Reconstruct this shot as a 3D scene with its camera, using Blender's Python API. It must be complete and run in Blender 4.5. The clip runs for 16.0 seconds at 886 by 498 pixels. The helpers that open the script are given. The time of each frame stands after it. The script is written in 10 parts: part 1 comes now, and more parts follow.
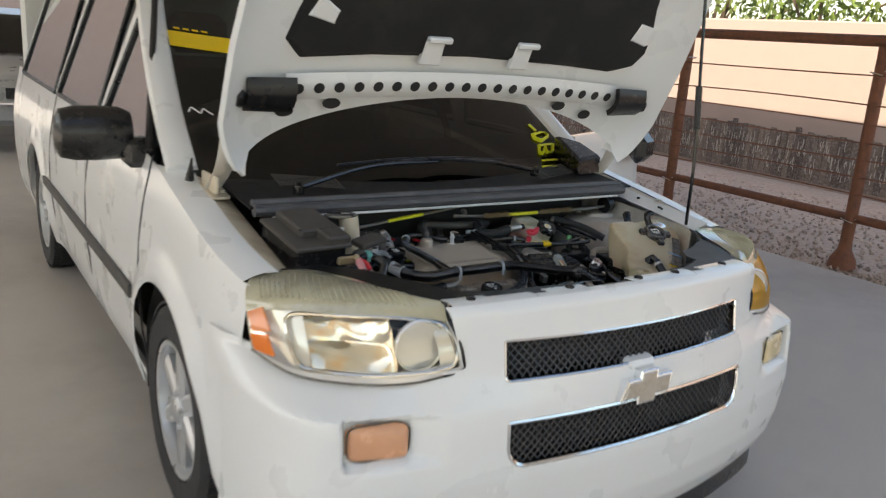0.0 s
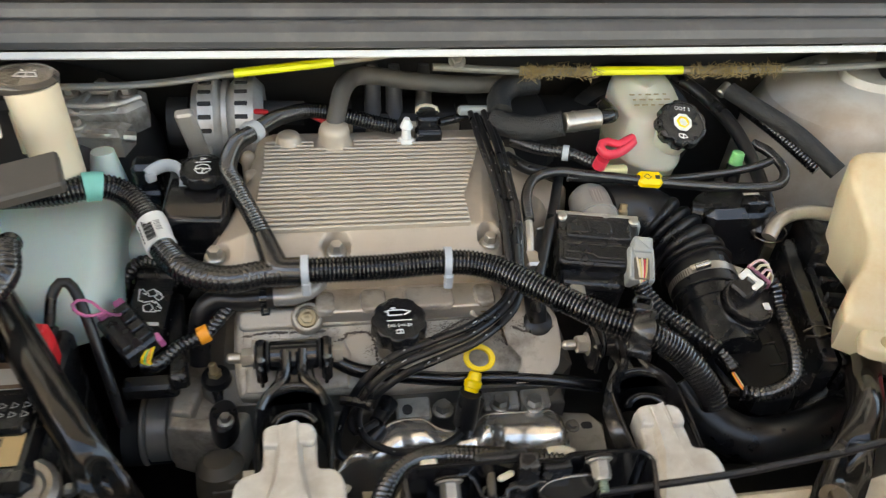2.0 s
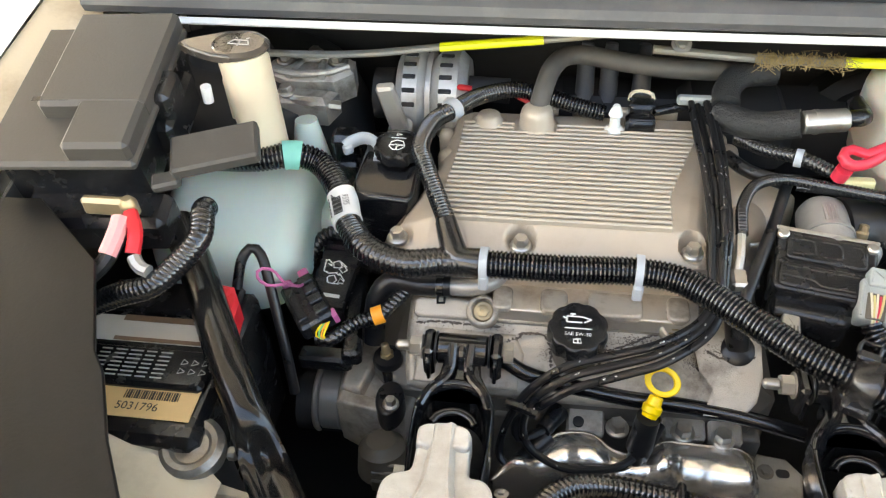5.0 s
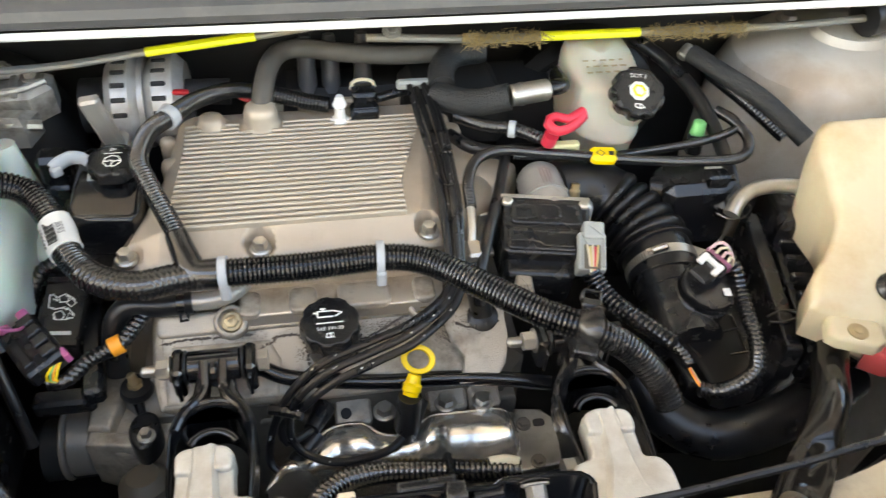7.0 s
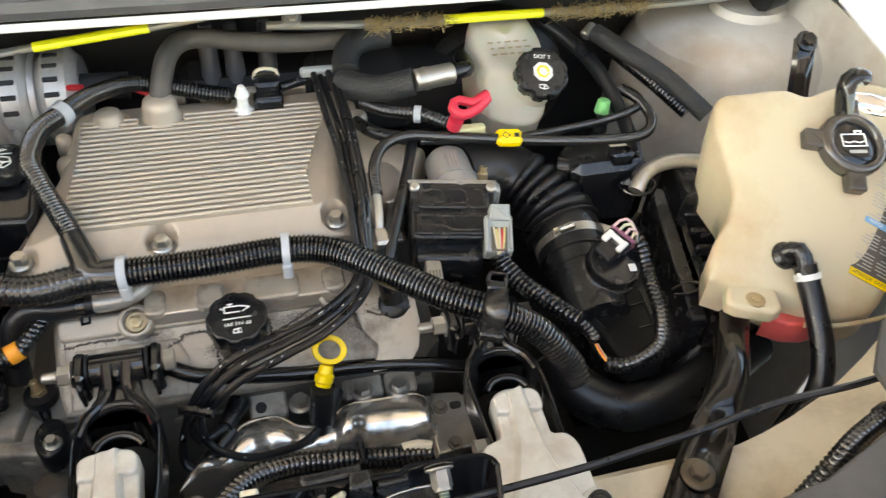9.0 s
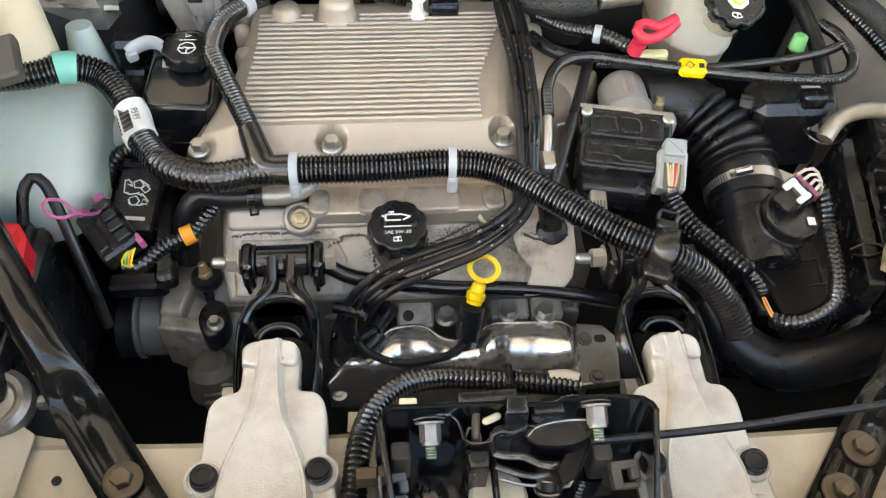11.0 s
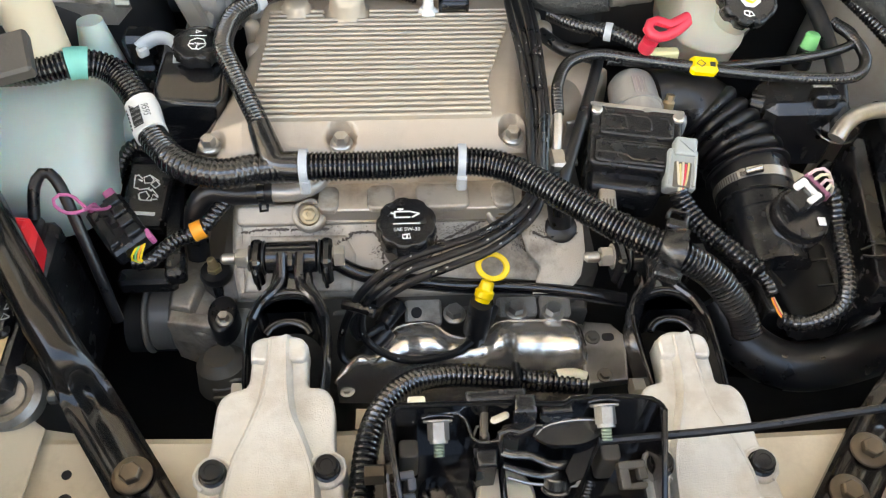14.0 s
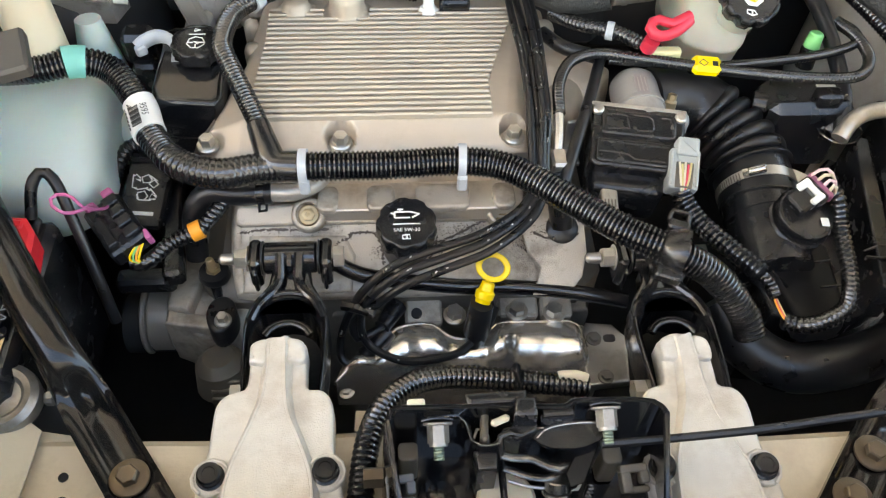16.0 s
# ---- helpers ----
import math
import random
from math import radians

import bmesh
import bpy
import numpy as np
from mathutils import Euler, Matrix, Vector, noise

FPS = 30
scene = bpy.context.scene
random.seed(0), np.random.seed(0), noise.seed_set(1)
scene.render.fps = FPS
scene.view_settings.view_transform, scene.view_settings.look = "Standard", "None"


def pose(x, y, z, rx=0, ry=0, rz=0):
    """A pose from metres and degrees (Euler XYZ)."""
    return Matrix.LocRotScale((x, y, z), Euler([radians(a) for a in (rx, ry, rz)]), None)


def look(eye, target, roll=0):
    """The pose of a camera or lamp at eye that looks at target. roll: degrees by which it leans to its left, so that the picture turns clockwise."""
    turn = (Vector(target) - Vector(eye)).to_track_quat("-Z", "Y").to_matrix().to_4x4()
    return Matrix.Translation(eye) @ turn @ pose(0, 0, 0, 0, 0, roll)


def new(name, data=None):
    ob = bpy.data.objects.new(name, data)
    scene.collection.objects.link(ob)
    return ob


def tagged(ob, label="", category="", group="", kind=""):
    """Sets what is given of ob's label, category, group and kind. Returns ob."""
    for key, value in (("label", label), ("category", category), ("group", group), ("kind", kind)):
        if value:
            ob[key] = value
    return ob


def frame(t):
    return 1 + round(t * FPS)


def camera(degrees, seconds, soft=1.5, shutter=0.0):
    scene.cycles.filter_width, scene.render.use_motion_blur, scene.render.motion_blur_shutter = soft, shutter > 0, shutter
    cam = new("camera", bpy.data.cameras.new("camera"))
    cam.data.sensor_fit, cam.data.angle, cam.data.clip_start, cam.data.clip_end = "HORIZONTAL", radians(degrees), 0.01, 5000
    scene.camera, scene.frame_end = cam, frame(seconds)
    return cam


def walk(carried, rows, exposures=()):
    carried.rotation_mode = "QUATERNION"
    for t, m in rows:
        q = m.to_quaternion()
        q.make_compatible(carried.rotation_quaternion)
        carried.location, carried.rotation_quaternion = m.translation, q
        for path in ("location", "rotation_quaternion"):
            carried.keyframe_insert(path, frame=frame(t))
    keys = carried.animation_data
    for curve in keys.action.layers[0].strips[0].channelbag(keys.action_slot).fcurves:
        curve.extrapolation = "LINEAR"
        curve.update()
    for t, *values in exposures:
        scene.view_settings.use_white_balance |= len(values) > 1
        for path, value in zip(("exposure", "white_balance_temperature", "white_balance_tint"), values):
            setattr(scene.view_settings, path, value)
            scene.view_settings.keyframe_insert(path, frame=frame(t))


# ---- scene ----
cam = camera(58.2, 16.0, soft=1.2, shutter=0.4)
# seconds, eye, target, roll
EXPOSURES = [(0.0, 1.25, 7500, 10), (0.7, 1.22, 7600, 10), (1.2, 1.6, 8500, 10), (1.5, 1.85, 9000, 10), (2.0, 2.95, 9000, 10), (2.5, 3.15, 8900, 10), (3.0, 3.4, 8800, 10), (6.0, 3.45, 8700, 10), (8.0, 3.2, 8900, 10), (9.0, 3.2, 8900, 10), (10.2, 3.40, 8700, 10), (16.0, 3.46, 8700, 10)]
PATH = [
    (0, (-1.529, -1.369, 1.519), (-0.45, 0.235, 1.006), 4.1),
    (0.3, (-1.292, -1.154, 1.543), (-0.24, 0.452, 0.98), 4.8),
    (0.5, (-1.115, -1.041, 1.531), (-0.109, 0.576, 0.92), 4.8),
    (0.7, (-0.943, -0.906, 1.522), (-0.012, 0.72, 0.824), 5.2),
    (1, (-0.747, -0.714, 1.514), (0.061, 0.903, 0.659), 6.3),
    (1.2, (-0.62, -0.562, 1.492), (0.107, 1.037, 0.537), 6.9),
    (1.5, (-0.453, -0.379, 1.497), (0.107, 1.182, 0.38), 6.8),
    (1.8, (-0.301, -0.257, 1.457), (0.097, 1.27, 0.229), 5.8),
    (2, (-0.217, -0.202, 1.458), (0.08, 1.294, 0.164), 4.7),
    (2.5, (-0.147, -0.158, 1.462), (0.011, 1.303, 0.105), 2.8),
    (3, (-0.156, -0.143, 1.462), (-0.097, 1.292, 0.069), 1.0),
    (3.5, (-0.165, -0.146, 1.447), (-0.235, 1.312, 0.081), -1.2),
    (3.7, (-0.167, -0.144, 1.447), (-0.317, 1.31, 0.088), -2.2),
    (4.75, (-0.176, -0.135, 1.448), (-0.43, 1.3, 0.078), -3.2),
    (5.8, (-0.178, -0.124, 1.448), (-0.268, 1.319, 0.061), -1.0),
    (6, (-0.174, -0.125, 1.448), (-0.171, 1.319, 0.064), 0.0),
    (6.5, (-0.157, -0.118, 1.456), (0.001, 1.292, 0.048), 2.1),
    (7, (-0.144, -0.125, 1.449), (0.171, 1.28, 0.06), 3.9),
    (7.5, (-0.11, -0.136, 1.451), (0.301, 1.254, 0.072), 4.0),
    (8, (-0.093, -0.138, 1.451), (0.392, 1.231, 0.077), 4.5),
    (8.5, (-0.087, -0.139, 1.449), (0.407, 1.221, 0.068), 4.7),
    (9, (-0.104, -0.129, 1.456), (0.341, 1.213, 0.041), 5.3),
    (9.5, (-0.126, -0.124, 1.453), (0.211, 1.216, 0.007), 4.4),
    (10, (-0.145, -0.114, 1.448), (0.084, 1.193, -0.048), 3.6),
    (10.2, (-0.148, -0.107, 1.446), (0.05, 1.18, -0.072), 3.4),
    (12.5, (-0.154, -0.103, 1.448), (-0.022, 1.103, -0.141), 3.3),
    (13, (-0.155, -0.103, 1.449), (-0.02, 1.107, -0.137), 3.4),
    (13.5, (-0.155, -0.099, 1.453), (-0.021, 1.113, -0.132), 3.3),
    (14, (-0.154, -0.101, 1.449), (-0.021, 1.118, -0.132), 3.2),
    (14.5, (-0.153, -0.1, 1.452), (-0.018, 1.125, -0.123), 3.3),
    (15, (-0.153, -0.093, 1.448), (-0.017, 1.124, -0.134), 3.4),
    (15.5, (-0.151, -0.092, 1.447), (-0.023, 1.125, -0.135), 3.1),
    (16, (-0.153, -0.096, 1.445), (-0.022, 1.121, -0.137), 3.2),
]
walk(cam, [(t, look(eye, target, roll)) for t, eye, target, roll in PATH], EXPOSURES)

# ---- light ----
SUN_EL, SUN_AZ = radians(38), radians(-78)     # height and bearing of the sun, seen from the car
world = bpy.data.worlds.new("world")
scene.world = world
world.use_nodes = True
wn = world.node_tree.nodes
sky = wn.new("ShaderNodeTexSky")
sky.sky_type, sky.sun_disc = "NISHITA", False
sky.sun_elevation, sky.sun_rotation = SUN_EL, SUN_AZ
world.node_tree.links.new(sky.outputs[0], wn["Background"].inputs[0])
wn["Background"].inputs[1].default_value = 0.15
sun = new("sun", bpy.data.lights.new("sun", "SUN"))
sun.data.energy, sun.data.angle, sun.data.color = 4.0, radians(0.5), (1.0, 0.95, 0.86)
sun.matrix_world = look((-8 * math.cos(SUN_EL), 1.7, 8 * math.sin(SUN_EL)), (0, 0, 0))


# ---- materials ----
def surf(name, color, rough=0.5, metal=0.0, var=0.12, scale=30.0, bump=0.0, bscale=300.0, coat=0.0,
         trans=0.0, dirt=None, dirt_amount=0.35, dirt_scale=9.0, spec=0.5, island=0.0, sub=0.0, rvar=0.12):
    """A painted, moulded or cast surface: two scales of colour change, dirt patches, fine relief."""
    m = bpy.data.materials.new(name)
    m.use_nodes = True
    nt = m.node_tree
    N, L = nt.nodes, nt.links
    b = N["Principled BSDF"]
    b.inputs["Roughness"].default_value, b.inputs["Metallic"].default_value = rough, metal
    b.inputs["Coat Weight"].default_value, b.inputs["Coat Roughness"].default_value = coat, 0.05
    b.inputs["Transmission Weight"].default_value, b.inputs["Specular IOR Level"].default_value = trans, spec
    if sub:
        b.inputs["Subsurface Weight"].default_value, b.inputs["Subsurface Scale"].default_value = sub, 0.02
    co = N.new("ShaderNodeTexCoord")
    n1 = N.new("ShaderNodeTexNoise")
    n1.inputs["Scale"].default_value, n1.inputs["Detail"].default_value = scale, 6
    L.new(co.outputs["Object"], n1.inputs["Vector"])
    mix = N.new("ShaderNodeMix")
    mix.data_type = "RGBA"
    mix.inputs[6].default_value = (*[max(0.0, c * (1 - var)) for c in color], 1)
    mix.inputs[7].default_value = (*[min(1.0, c * (1 + var)) for c in color], 1)
    L.new(n1.outputs[0], mix.inputs[0])
    col = mix.outputs[2]
    if island:
        geo = N.new("ShaderNodeNewGeometry")
        hsv = N.new("ShaderNodeHueSaturation")
        ramp = N.new("ShaderNodeMapRange")
        ramp.inputs[3].default_value, ramp.inputs[4].default_value = 1 - island, 1 + island
        L.new(geo.outputs["Random Per Island"], ramp.inputs[0])
        L.new(ramp.outputs[0], hsv.inputs["Value"])
        L.new(col, hsv.inputs["Color"])
        col = hsv.outputs[0]
    if dirt:
        n2 = N.new("ShaderNodeTexNoise")
        n2.inputs["Scale"].default_value, n2.inputs["Detail"].default_value = dirt_scale, 8
        n2.inputs["Roughness"].default_value = 0.65
        L.new(co.outputs["Object"], n2.inputs["Vector"])
        mr = N.new("ShaderNodeMapRange")
        mr.inputs[1].default_value, mr.inputs[2].default_value = 0.48, 0.68
        mr.inputs[4].default_value = dirt_amount
        L.new(n2.outputs[0], mr.inputs[0])
        d = N.new("ShaderNodeMix")
        d.data_type = "RGBA"
        d.inputs[7].default_value = (*dirt, 1)
        L.new(mr.outputs[0], d.inputs[0])
        L.new(col, d.inputs[6])
        col = d.outputs[2]
    L.new(col, b.inputs["Base Color"])
    rr = N.new("ShaderNodeMapRange")
    rr.inputs[3].default_value, rr.inputs[4].default_value = max(0.02, rough - rvar), min(1, rough + rvar)
    L.new(n1.outputs[0], rr.inputs[0])
    L.new(rr.outputs[0], b.inputs["Roughness"])
    if bump:
        n3 = N.new("ShaderNodeTexNoise")
        n3.inputs["Scale"].default_value, n3.inputs["Detail"].default_value = bscale, 4
        L.new(co.outputs["Object"], n3.inputs["Vector"])
        bp = N.new("ShaderNodeBump")
        bp.inputs["Strength"].default_value, bp.inputs["Distance"].default_value = bump, 0.002
        L.new(n3.outputs[0], bp.inputs["Height"])
        L.new(bp.outputs[0], b.inputs["Normal"])
    return m


def pane_glass(name, color, gloss=0.9, haze=0.0, haze_color=(0.9, 0.7, 0.35)):
    """Thin tinted glass: straight-through tint, a mirror gloss that grows at grazing angles, and a milky haze."""
    m = bpy.data.materials.new(name)
    m.use_nodes = True
    N, L = m.node_tree.nodes, m.node_tree.links
    N.remove(N["Principled BSDF"])
    t, g, mx, f = N.new("ShaderNodeBsdfTransparent"), N.new("ShaderNodeBsdfGlossy"), N.new("ShaderNodeMixShader"), N.new("ShaderNodeFresnel")
    t.inputs[0].default_value = (*color, 1)
    g.inputs[0].default_value, g.inputs["Roughness"].default_value = (gloss, gloss, gloss, 1), 0.02
    f.inputs[0].default_value = 1.5
    L.new(f.outputs[0], mx.inputs[0]), L.new(t.outputs[0], mx.inputs[1]), L.new(g.outputs[0], mx.inputs[2])
    out = mx
    if haze:
        d, out = N.new("ShaderNodeBsdfTranslucent"), N.new("ShaderNodeMixShader")
        d.inputs[0].default_value, out.inputs[0].default_value = (*haze_color, 1), haze
        L.new(mx.outputs[0], out.inputs[1]), L.new(d.outputs[0], out.inputs[2])
    L.new(out.outputs[0], N["Material Output"].inputs[0])
    return m


WHITE = surf("white_car_paint", (0.80, 0.81, 0.80), 0.28, var=0.015, scale=6, coat=0.6, rvar=0.03)
INNER = surf("cream_inner_paint", (0.60, 0.52, 0.39), 0.32, var=0.08, scale=14, dirt=(0.24, 0.16, 0.09), dirt_amount=0.5, dirt_scale=9, bump=0.08, coat=0.3)
CAST = surf("cast_aluminium", (0.48, 0.43, 0.36), 0.5, 0.4, var=0.10, scale=45, bump=0.4, bscale=700, dirt=(0.10, 0.075, 0.055), dirt_amount=0.75, dirt_scale=20)
CASTW = surf("bright_cast_bracket", (0.66, 0.635, 0.58), 0.45, 0.3, var=0.10, scale=90, bump=0.32, bscale=800, dirt=(0.34, 0.27, 0.20), dirt_amount=0.45, dirt_scale=18)
PLEN = surf("plenum_cast", (0.475, 0.407, 0.328), 0.42, 0.30, var=0.06, scale=50, bump=0.2, bscale=900, dirt=(0.33, 0.26, 0.19), dirt_amount=0.35, dirt_scale=18)
OLDCAST = surf("grimy_cast_metal", (0.20, 0.18, 0.155), 0.55, 0.5, var=0.2, scale=25, bump=0.4, bscale=500, dirt=(0.05, 0.045, 0.04), dirt_amount=0.6, dirt_scale=12)
PLASTIC = surf("black_plastic", (0.010, 0.010, 0.011), 0.25, spec=0.55, var=0.2, scale=60, dirt=(0.06, 0.055, 0.048), dirt_amount=0.16, dirt_scale=20, bump=0.06, bscale=1200)
SATIN = surf("satin_black_steel", (0.008, 0.008, 0.009), 0.13, rvar=0.05, spec=0.5, var=0.2, scale=30, dirt=(0.07, 0.06, 0.05), dirt_amount=0.14, dirt_scale=15, coat=0.35)
RUBBER = surf("black_rubber", (0.010, 0.010, 0.011), 0.30, spec=0.45, var=0.25, scale=40, dirt=(0.05, 0.045, 0.04), dirt_amount=0.22, dirt_scale=22, bump=0.08)
LOOM = surf("glossy_split_loom", (0.008, 0.008, 0.009), 0.20, rvar=0.06, spec=0.8, coat=0.22, var=0.2, scale=50, dirt=(0.05, 0.045, 0.038), dirt_amount=0.10, dirt_scale=18)
GREY = surf("weathered_grey_plastic", (0.05, 0.046, 0.042), 0.55, var=0.12, scale=20, dirt=(0.10, 0.09, 0.08), dirt_amount=0.4, dirt_scale=10, bump=0.1)
FUSELID = surf("brownish_grey_lid", (0.060, 0.055, 0.050), 0.42, var=0.10, scale=16, dirt=(0.08, 0.07, 0.06), dirt_amount=0.5, dirt_scale=8, bump=0.1)
# near-black with grime; also stands in for shade in holes and hollows
DARK = surf("grimy_dark_and_shade", (0.020, 0.0195, 0.020), 0.7, var=0.3, scale=18, dirt=(0.035, 0.03, 0.026), dirt_amount=0.4)
STEEL = surf("zinc_steel", (0.50, 0.48, 0.44), 0.33, 0.85, var=0.12, scale=80, dirt=(0.22, 0.17, 0.11), dirt_amount=0.3, dirt_scale=50)
SHINE = surf("stamped_bright_steel", (0.66, 0.61, 0.54), 0.33, 0.75, var=0.12, scale=20, dirt=(0.26, 0.18, 0.11), dirt_amount=0.5, dirt_scale=22)
CHROME = surf("chrome", (0.82, 0.83, 0.84), 0.08, 1.0, var=0.03, scale=20, rvar=0.03)
TANK = surf("aged_cream_plastic", (0.58, 0.495, 0.34), 0.36, var=0.06, scale=9, dirt=(0.44, 0.28, 0.13), dirt_amount=0.55, dirt_scale=9, sub=0.1)
NECK = surf("ivory_plastic", (0.60, 0.53, 0.40), 0.35, var=0.06, scale=10, dirt=(0.45, 0.34, 0.20), dirt_amount=0.4, dirt_scale=14, sub=0.1)
TEAL = surf("pale_washer_tank", (0.50, 0.60, 0.56), 0.36, var=0.08, scale=8, dirt=(0.26, 0.38, 0.37), dirt_amount=0.4, dirt_scale=6, sub=0.35)
BRAKE = surf("milky_reservoir_plastic", (0.52, 0.49, 0.40), 0.36, var=0.06, scale=14, dirt=(0.45, 0.40, 0.26), dirt_amount=0.4, dirt_scale=12, sub=0.3)
YELLOW = surf("yellow_plastic", (0.88, 0.60, 0.01), 0.4, var=0.06, scale=40)
TAPE = surf("fluorescent_yellow_tape", (0.80, 0.82, 0.03), 0.4, var=0.06, scale=60)
RED = surf("red_plastic", (0.62, 0.02, 0.03), 0.4, var=0.1, scale=40)
PINKRED = surf("faded_red_knob", (0.60, 0.03, 0.06), 0.4, var=0.08, scale=50)
PINK = surf("pink_plastic", (0.46, 0.11, 0.26), 0.42, var=0.1, scale=50)
GREEN = surf("green_cap", (0.16, 0.50, 0.18), 0.42, var=0.06, scale=50)
TEALTAPE = surf("teal_tape", (0.16, 0.52, 0.45), 0.5, var=0.12, scale=60)
ORANGE = surf("orange_tape", (0.9, 0.33, 0.03), 0.45, var=0.08, scale=60)
PAPER = surf("white_label", (0.70, 0.70, 0.68), 0.55, var=0.03, scale=60)
INK = surf("black_ink", (0.02, 0.02, 0.02), 0.5, var=0.0)
WINK = surf("white_ink", (0.82, 0.82, 0.80), 0.5, var=0.0)
GREYINK = surf("faded_grey_ink", (0.40, 0.39, 0.37), 0.5, var=0.0)
BAND = surf("pale_grey_clip", (0.40, 0.43, 0.46), 0.45, var=0.06, scale=60)
GREYPLUG = surf("grey_connector", (0.30, 0.32, 0.31), 0.45, var=0.08, scale=60)
SEAL = surf("dusty_seal_rubber", (0.075, 0.077, 0.083), 0.46, var=0.15, scale=25, dirt=(0.17, 0.165, 0.16), dirt_amount=0.35, dirt_scale=12)
FELT = surf("black_hood_felt", (0.012, 0.012, 0.012), 0.95, var=0.5, scale=120, bump=0.6, bscale=500, dirt=(0.035, 0.033, 0.03), dirt_amount=0.5, dirt_scale=5)
TYRE = surf("tyre_rubber", (0.025, 0.025, 0.026), 0.7, var=0.2, scale=30, bump=0.2)
ALLOY = surf("silver_alloy", (0.66, 0.67, 0.68), 0.32, 0.7, var=0.06, scale=20)
AMBER = surf("amber_lens", (0.85, 0.20, 0.02), 0.15, var=0.1, scale=30, coat=1.0)
# warm base and orange patches paint golden reflections into the chrome
REFLECT = surf("lamp_reflector_with_glints", (1.0, 0.93, 0.80), 0.10, 0.72, rvar=0.05, var=0.05, scale=12, bump=0.16, bscale=45, dirt=(1.0, 0.58, 0.20), dirt_amount=0.9, dirt_scale=18)
BEZEL = surf("hazy_silver_bezel", (0.80, 0.79, 0.75), 0.16, 0.4, var=0.05, scale=14)
GREYGLASS = surf("grey_mirrored_projector", (0.24, 0.27, 0.30), 0.07, 0.85, rvar=0.04, var=0.25, scale=30, coat=1.0)
GREYBROWN = surf("grey_brown_rubber", (0.10, 0.085, 0.065), 0.5, var=0.15, scale=20)
OIL = surf("baked_oil", (0.055, 0.038, 0.026), 0.5, var=0.4, scale=60)
BRASS = surf("tarnished_brass", (0.42, 0.33, 0.20), 0.4, 0.7, var=0.2, scale=60)
PULLEY = surf("dull_pulley_steel", (0.40, 0.38, 0.35), 0.38, 0.5, var=0.15, scale=20)
THREAD = surf("green_thread_lock", (0.22, 0.27, 0.20), 0.4, 0.5, var=0.2, scale=80)
ZINCDULL = surf("dull_zinc", (0.34, 0.325, 0.30), 0.42, 0.75, var=0.15, scale=80, dirt=(0.16, 0.12, 0.08), dirt_amount=0.45, dirt_scale=50)
LEVER = surf("mid_grey_plastic", (0.10, 0.105, 0.115), 0.35, var=0.1, scale=40)
CHROMEWORN = surf("worn_bright_steel", (0.46, 0.45, 0.43), 0.2, 0.95, var=0.2, scale=50, dirt=(0.05, 0.05, 0.05), dirt_amount=0.7, dirt_scale=30)
OILY = surf("oily_black_steel", (0.10, 0.10, 0.10), 0.18, 0.85, var=0.3, scale=40, dirt=(0.16, 0.15, 0.14), dirt_amount=0.25, dirt_scale=40)
CLAW = surf("oily_worn_steel", (0.20, 0.195, 0.185), 0.22, 0.8, var=0.3, scale=40, dirt=(0.02, 0.02, 0.02), dirt_amount=0.9, dirt_scale=45)
SHIELD = surf("bright_heat_shield", (0.80, 0.75, 0.68), 0.20, 0.85, var=0.12, scale=20, dirt=(0.30, 0.22, 0.14), dirt_amount=0.5, dirt_scale=22, bump=0.2, bscale=90)
PRINT = surf("worn_white_print", (0.55, 0.54, 0.52), 0.5, var=0.1)
BRACE = surf("brownish_black_enamel", (0.010, 0.0095, 0.009), 0.15, rvar=0.05, spec=0.4, var=0.2, scale=30, coat=0.12, dirt=(0.06, 0.05, 0.04), dirt_amount=0.12, dirt_scale=15)
ALTSILVER = surf("silvery_cast_alloy", (0.58, 0.57, 0.55), 0.38, 0.45, var=0.08, scale=40, bump=0.25, bscale=600, dirt=(0.30, 0.26, 0.21), dirt_amount=0.5, dirt_scale=24)
DULLCAST = surf("grimy_silver_casting", (0.42, 0.40, 0.37), 0.42, 0.5, var=0.15, scale=40, bump=0.3, bscale=500, dirt=(0.08, 0.065, 0.05), dirt_amount=0.7, dirt_scale=26)
WASHCAP = surf("shiny_brown_black_cap", (0.05, 0.042, 0.036), 0.18, rvar=0.05, var=0.15, scale=40, coat=0.6, spec=0.6)
TOWER = surf("stained_white_paint", (0.64, 0.60, 0.53), 0.34, var=0.06, scale=10, dirt=(0.36, 0.24, 0.13), dirt_amount=0.55, dirt_scale=6, bump=0.06, coat=0.3)
SHIELDBLACK = surf("dull_black_shield", (0.006, 0.006, 0.0062), 0.40, spec=0.22, var=0.2, scale=20, dirt=(0.022, 0.02, 0.018), dirt_amount=0.25, dirt_scale=10, bump=0.08)
PALEWIRE = surf("pale_yellow_wire", (0.55, 0.46, 0.20), 0.45, var=0.05)
BROWNBOLT = surf("brown_bronze_bolt", (0.13, 0.10, 0.07), 0.4, 0.6, var=0.2, scale=60)
MESH = surf("grey_black_mesh", (0.045, 0.046, 0.05), 0.35, var=0.15, scale=40)
PEACH = surf("faded_orange_reflector", (0.85, 0.30, 0.12), 0.2, var=0.08, scale=20, coat=0.6)
SILVER = surf("silver_car_paint", (0.42, 0.43, 0.44), 0.3, 0.3, var=0.04, scale=8, coat=0.6)
LENSRIM = surf("yellowed_lens_edge", (0.46, 0.43, 0.30), 0.14, var=0.15, scale=16, coat=0.8, dirt=(0.20, 0.17, 0.09), dirt_amount=0.5, dirt_scale=10)
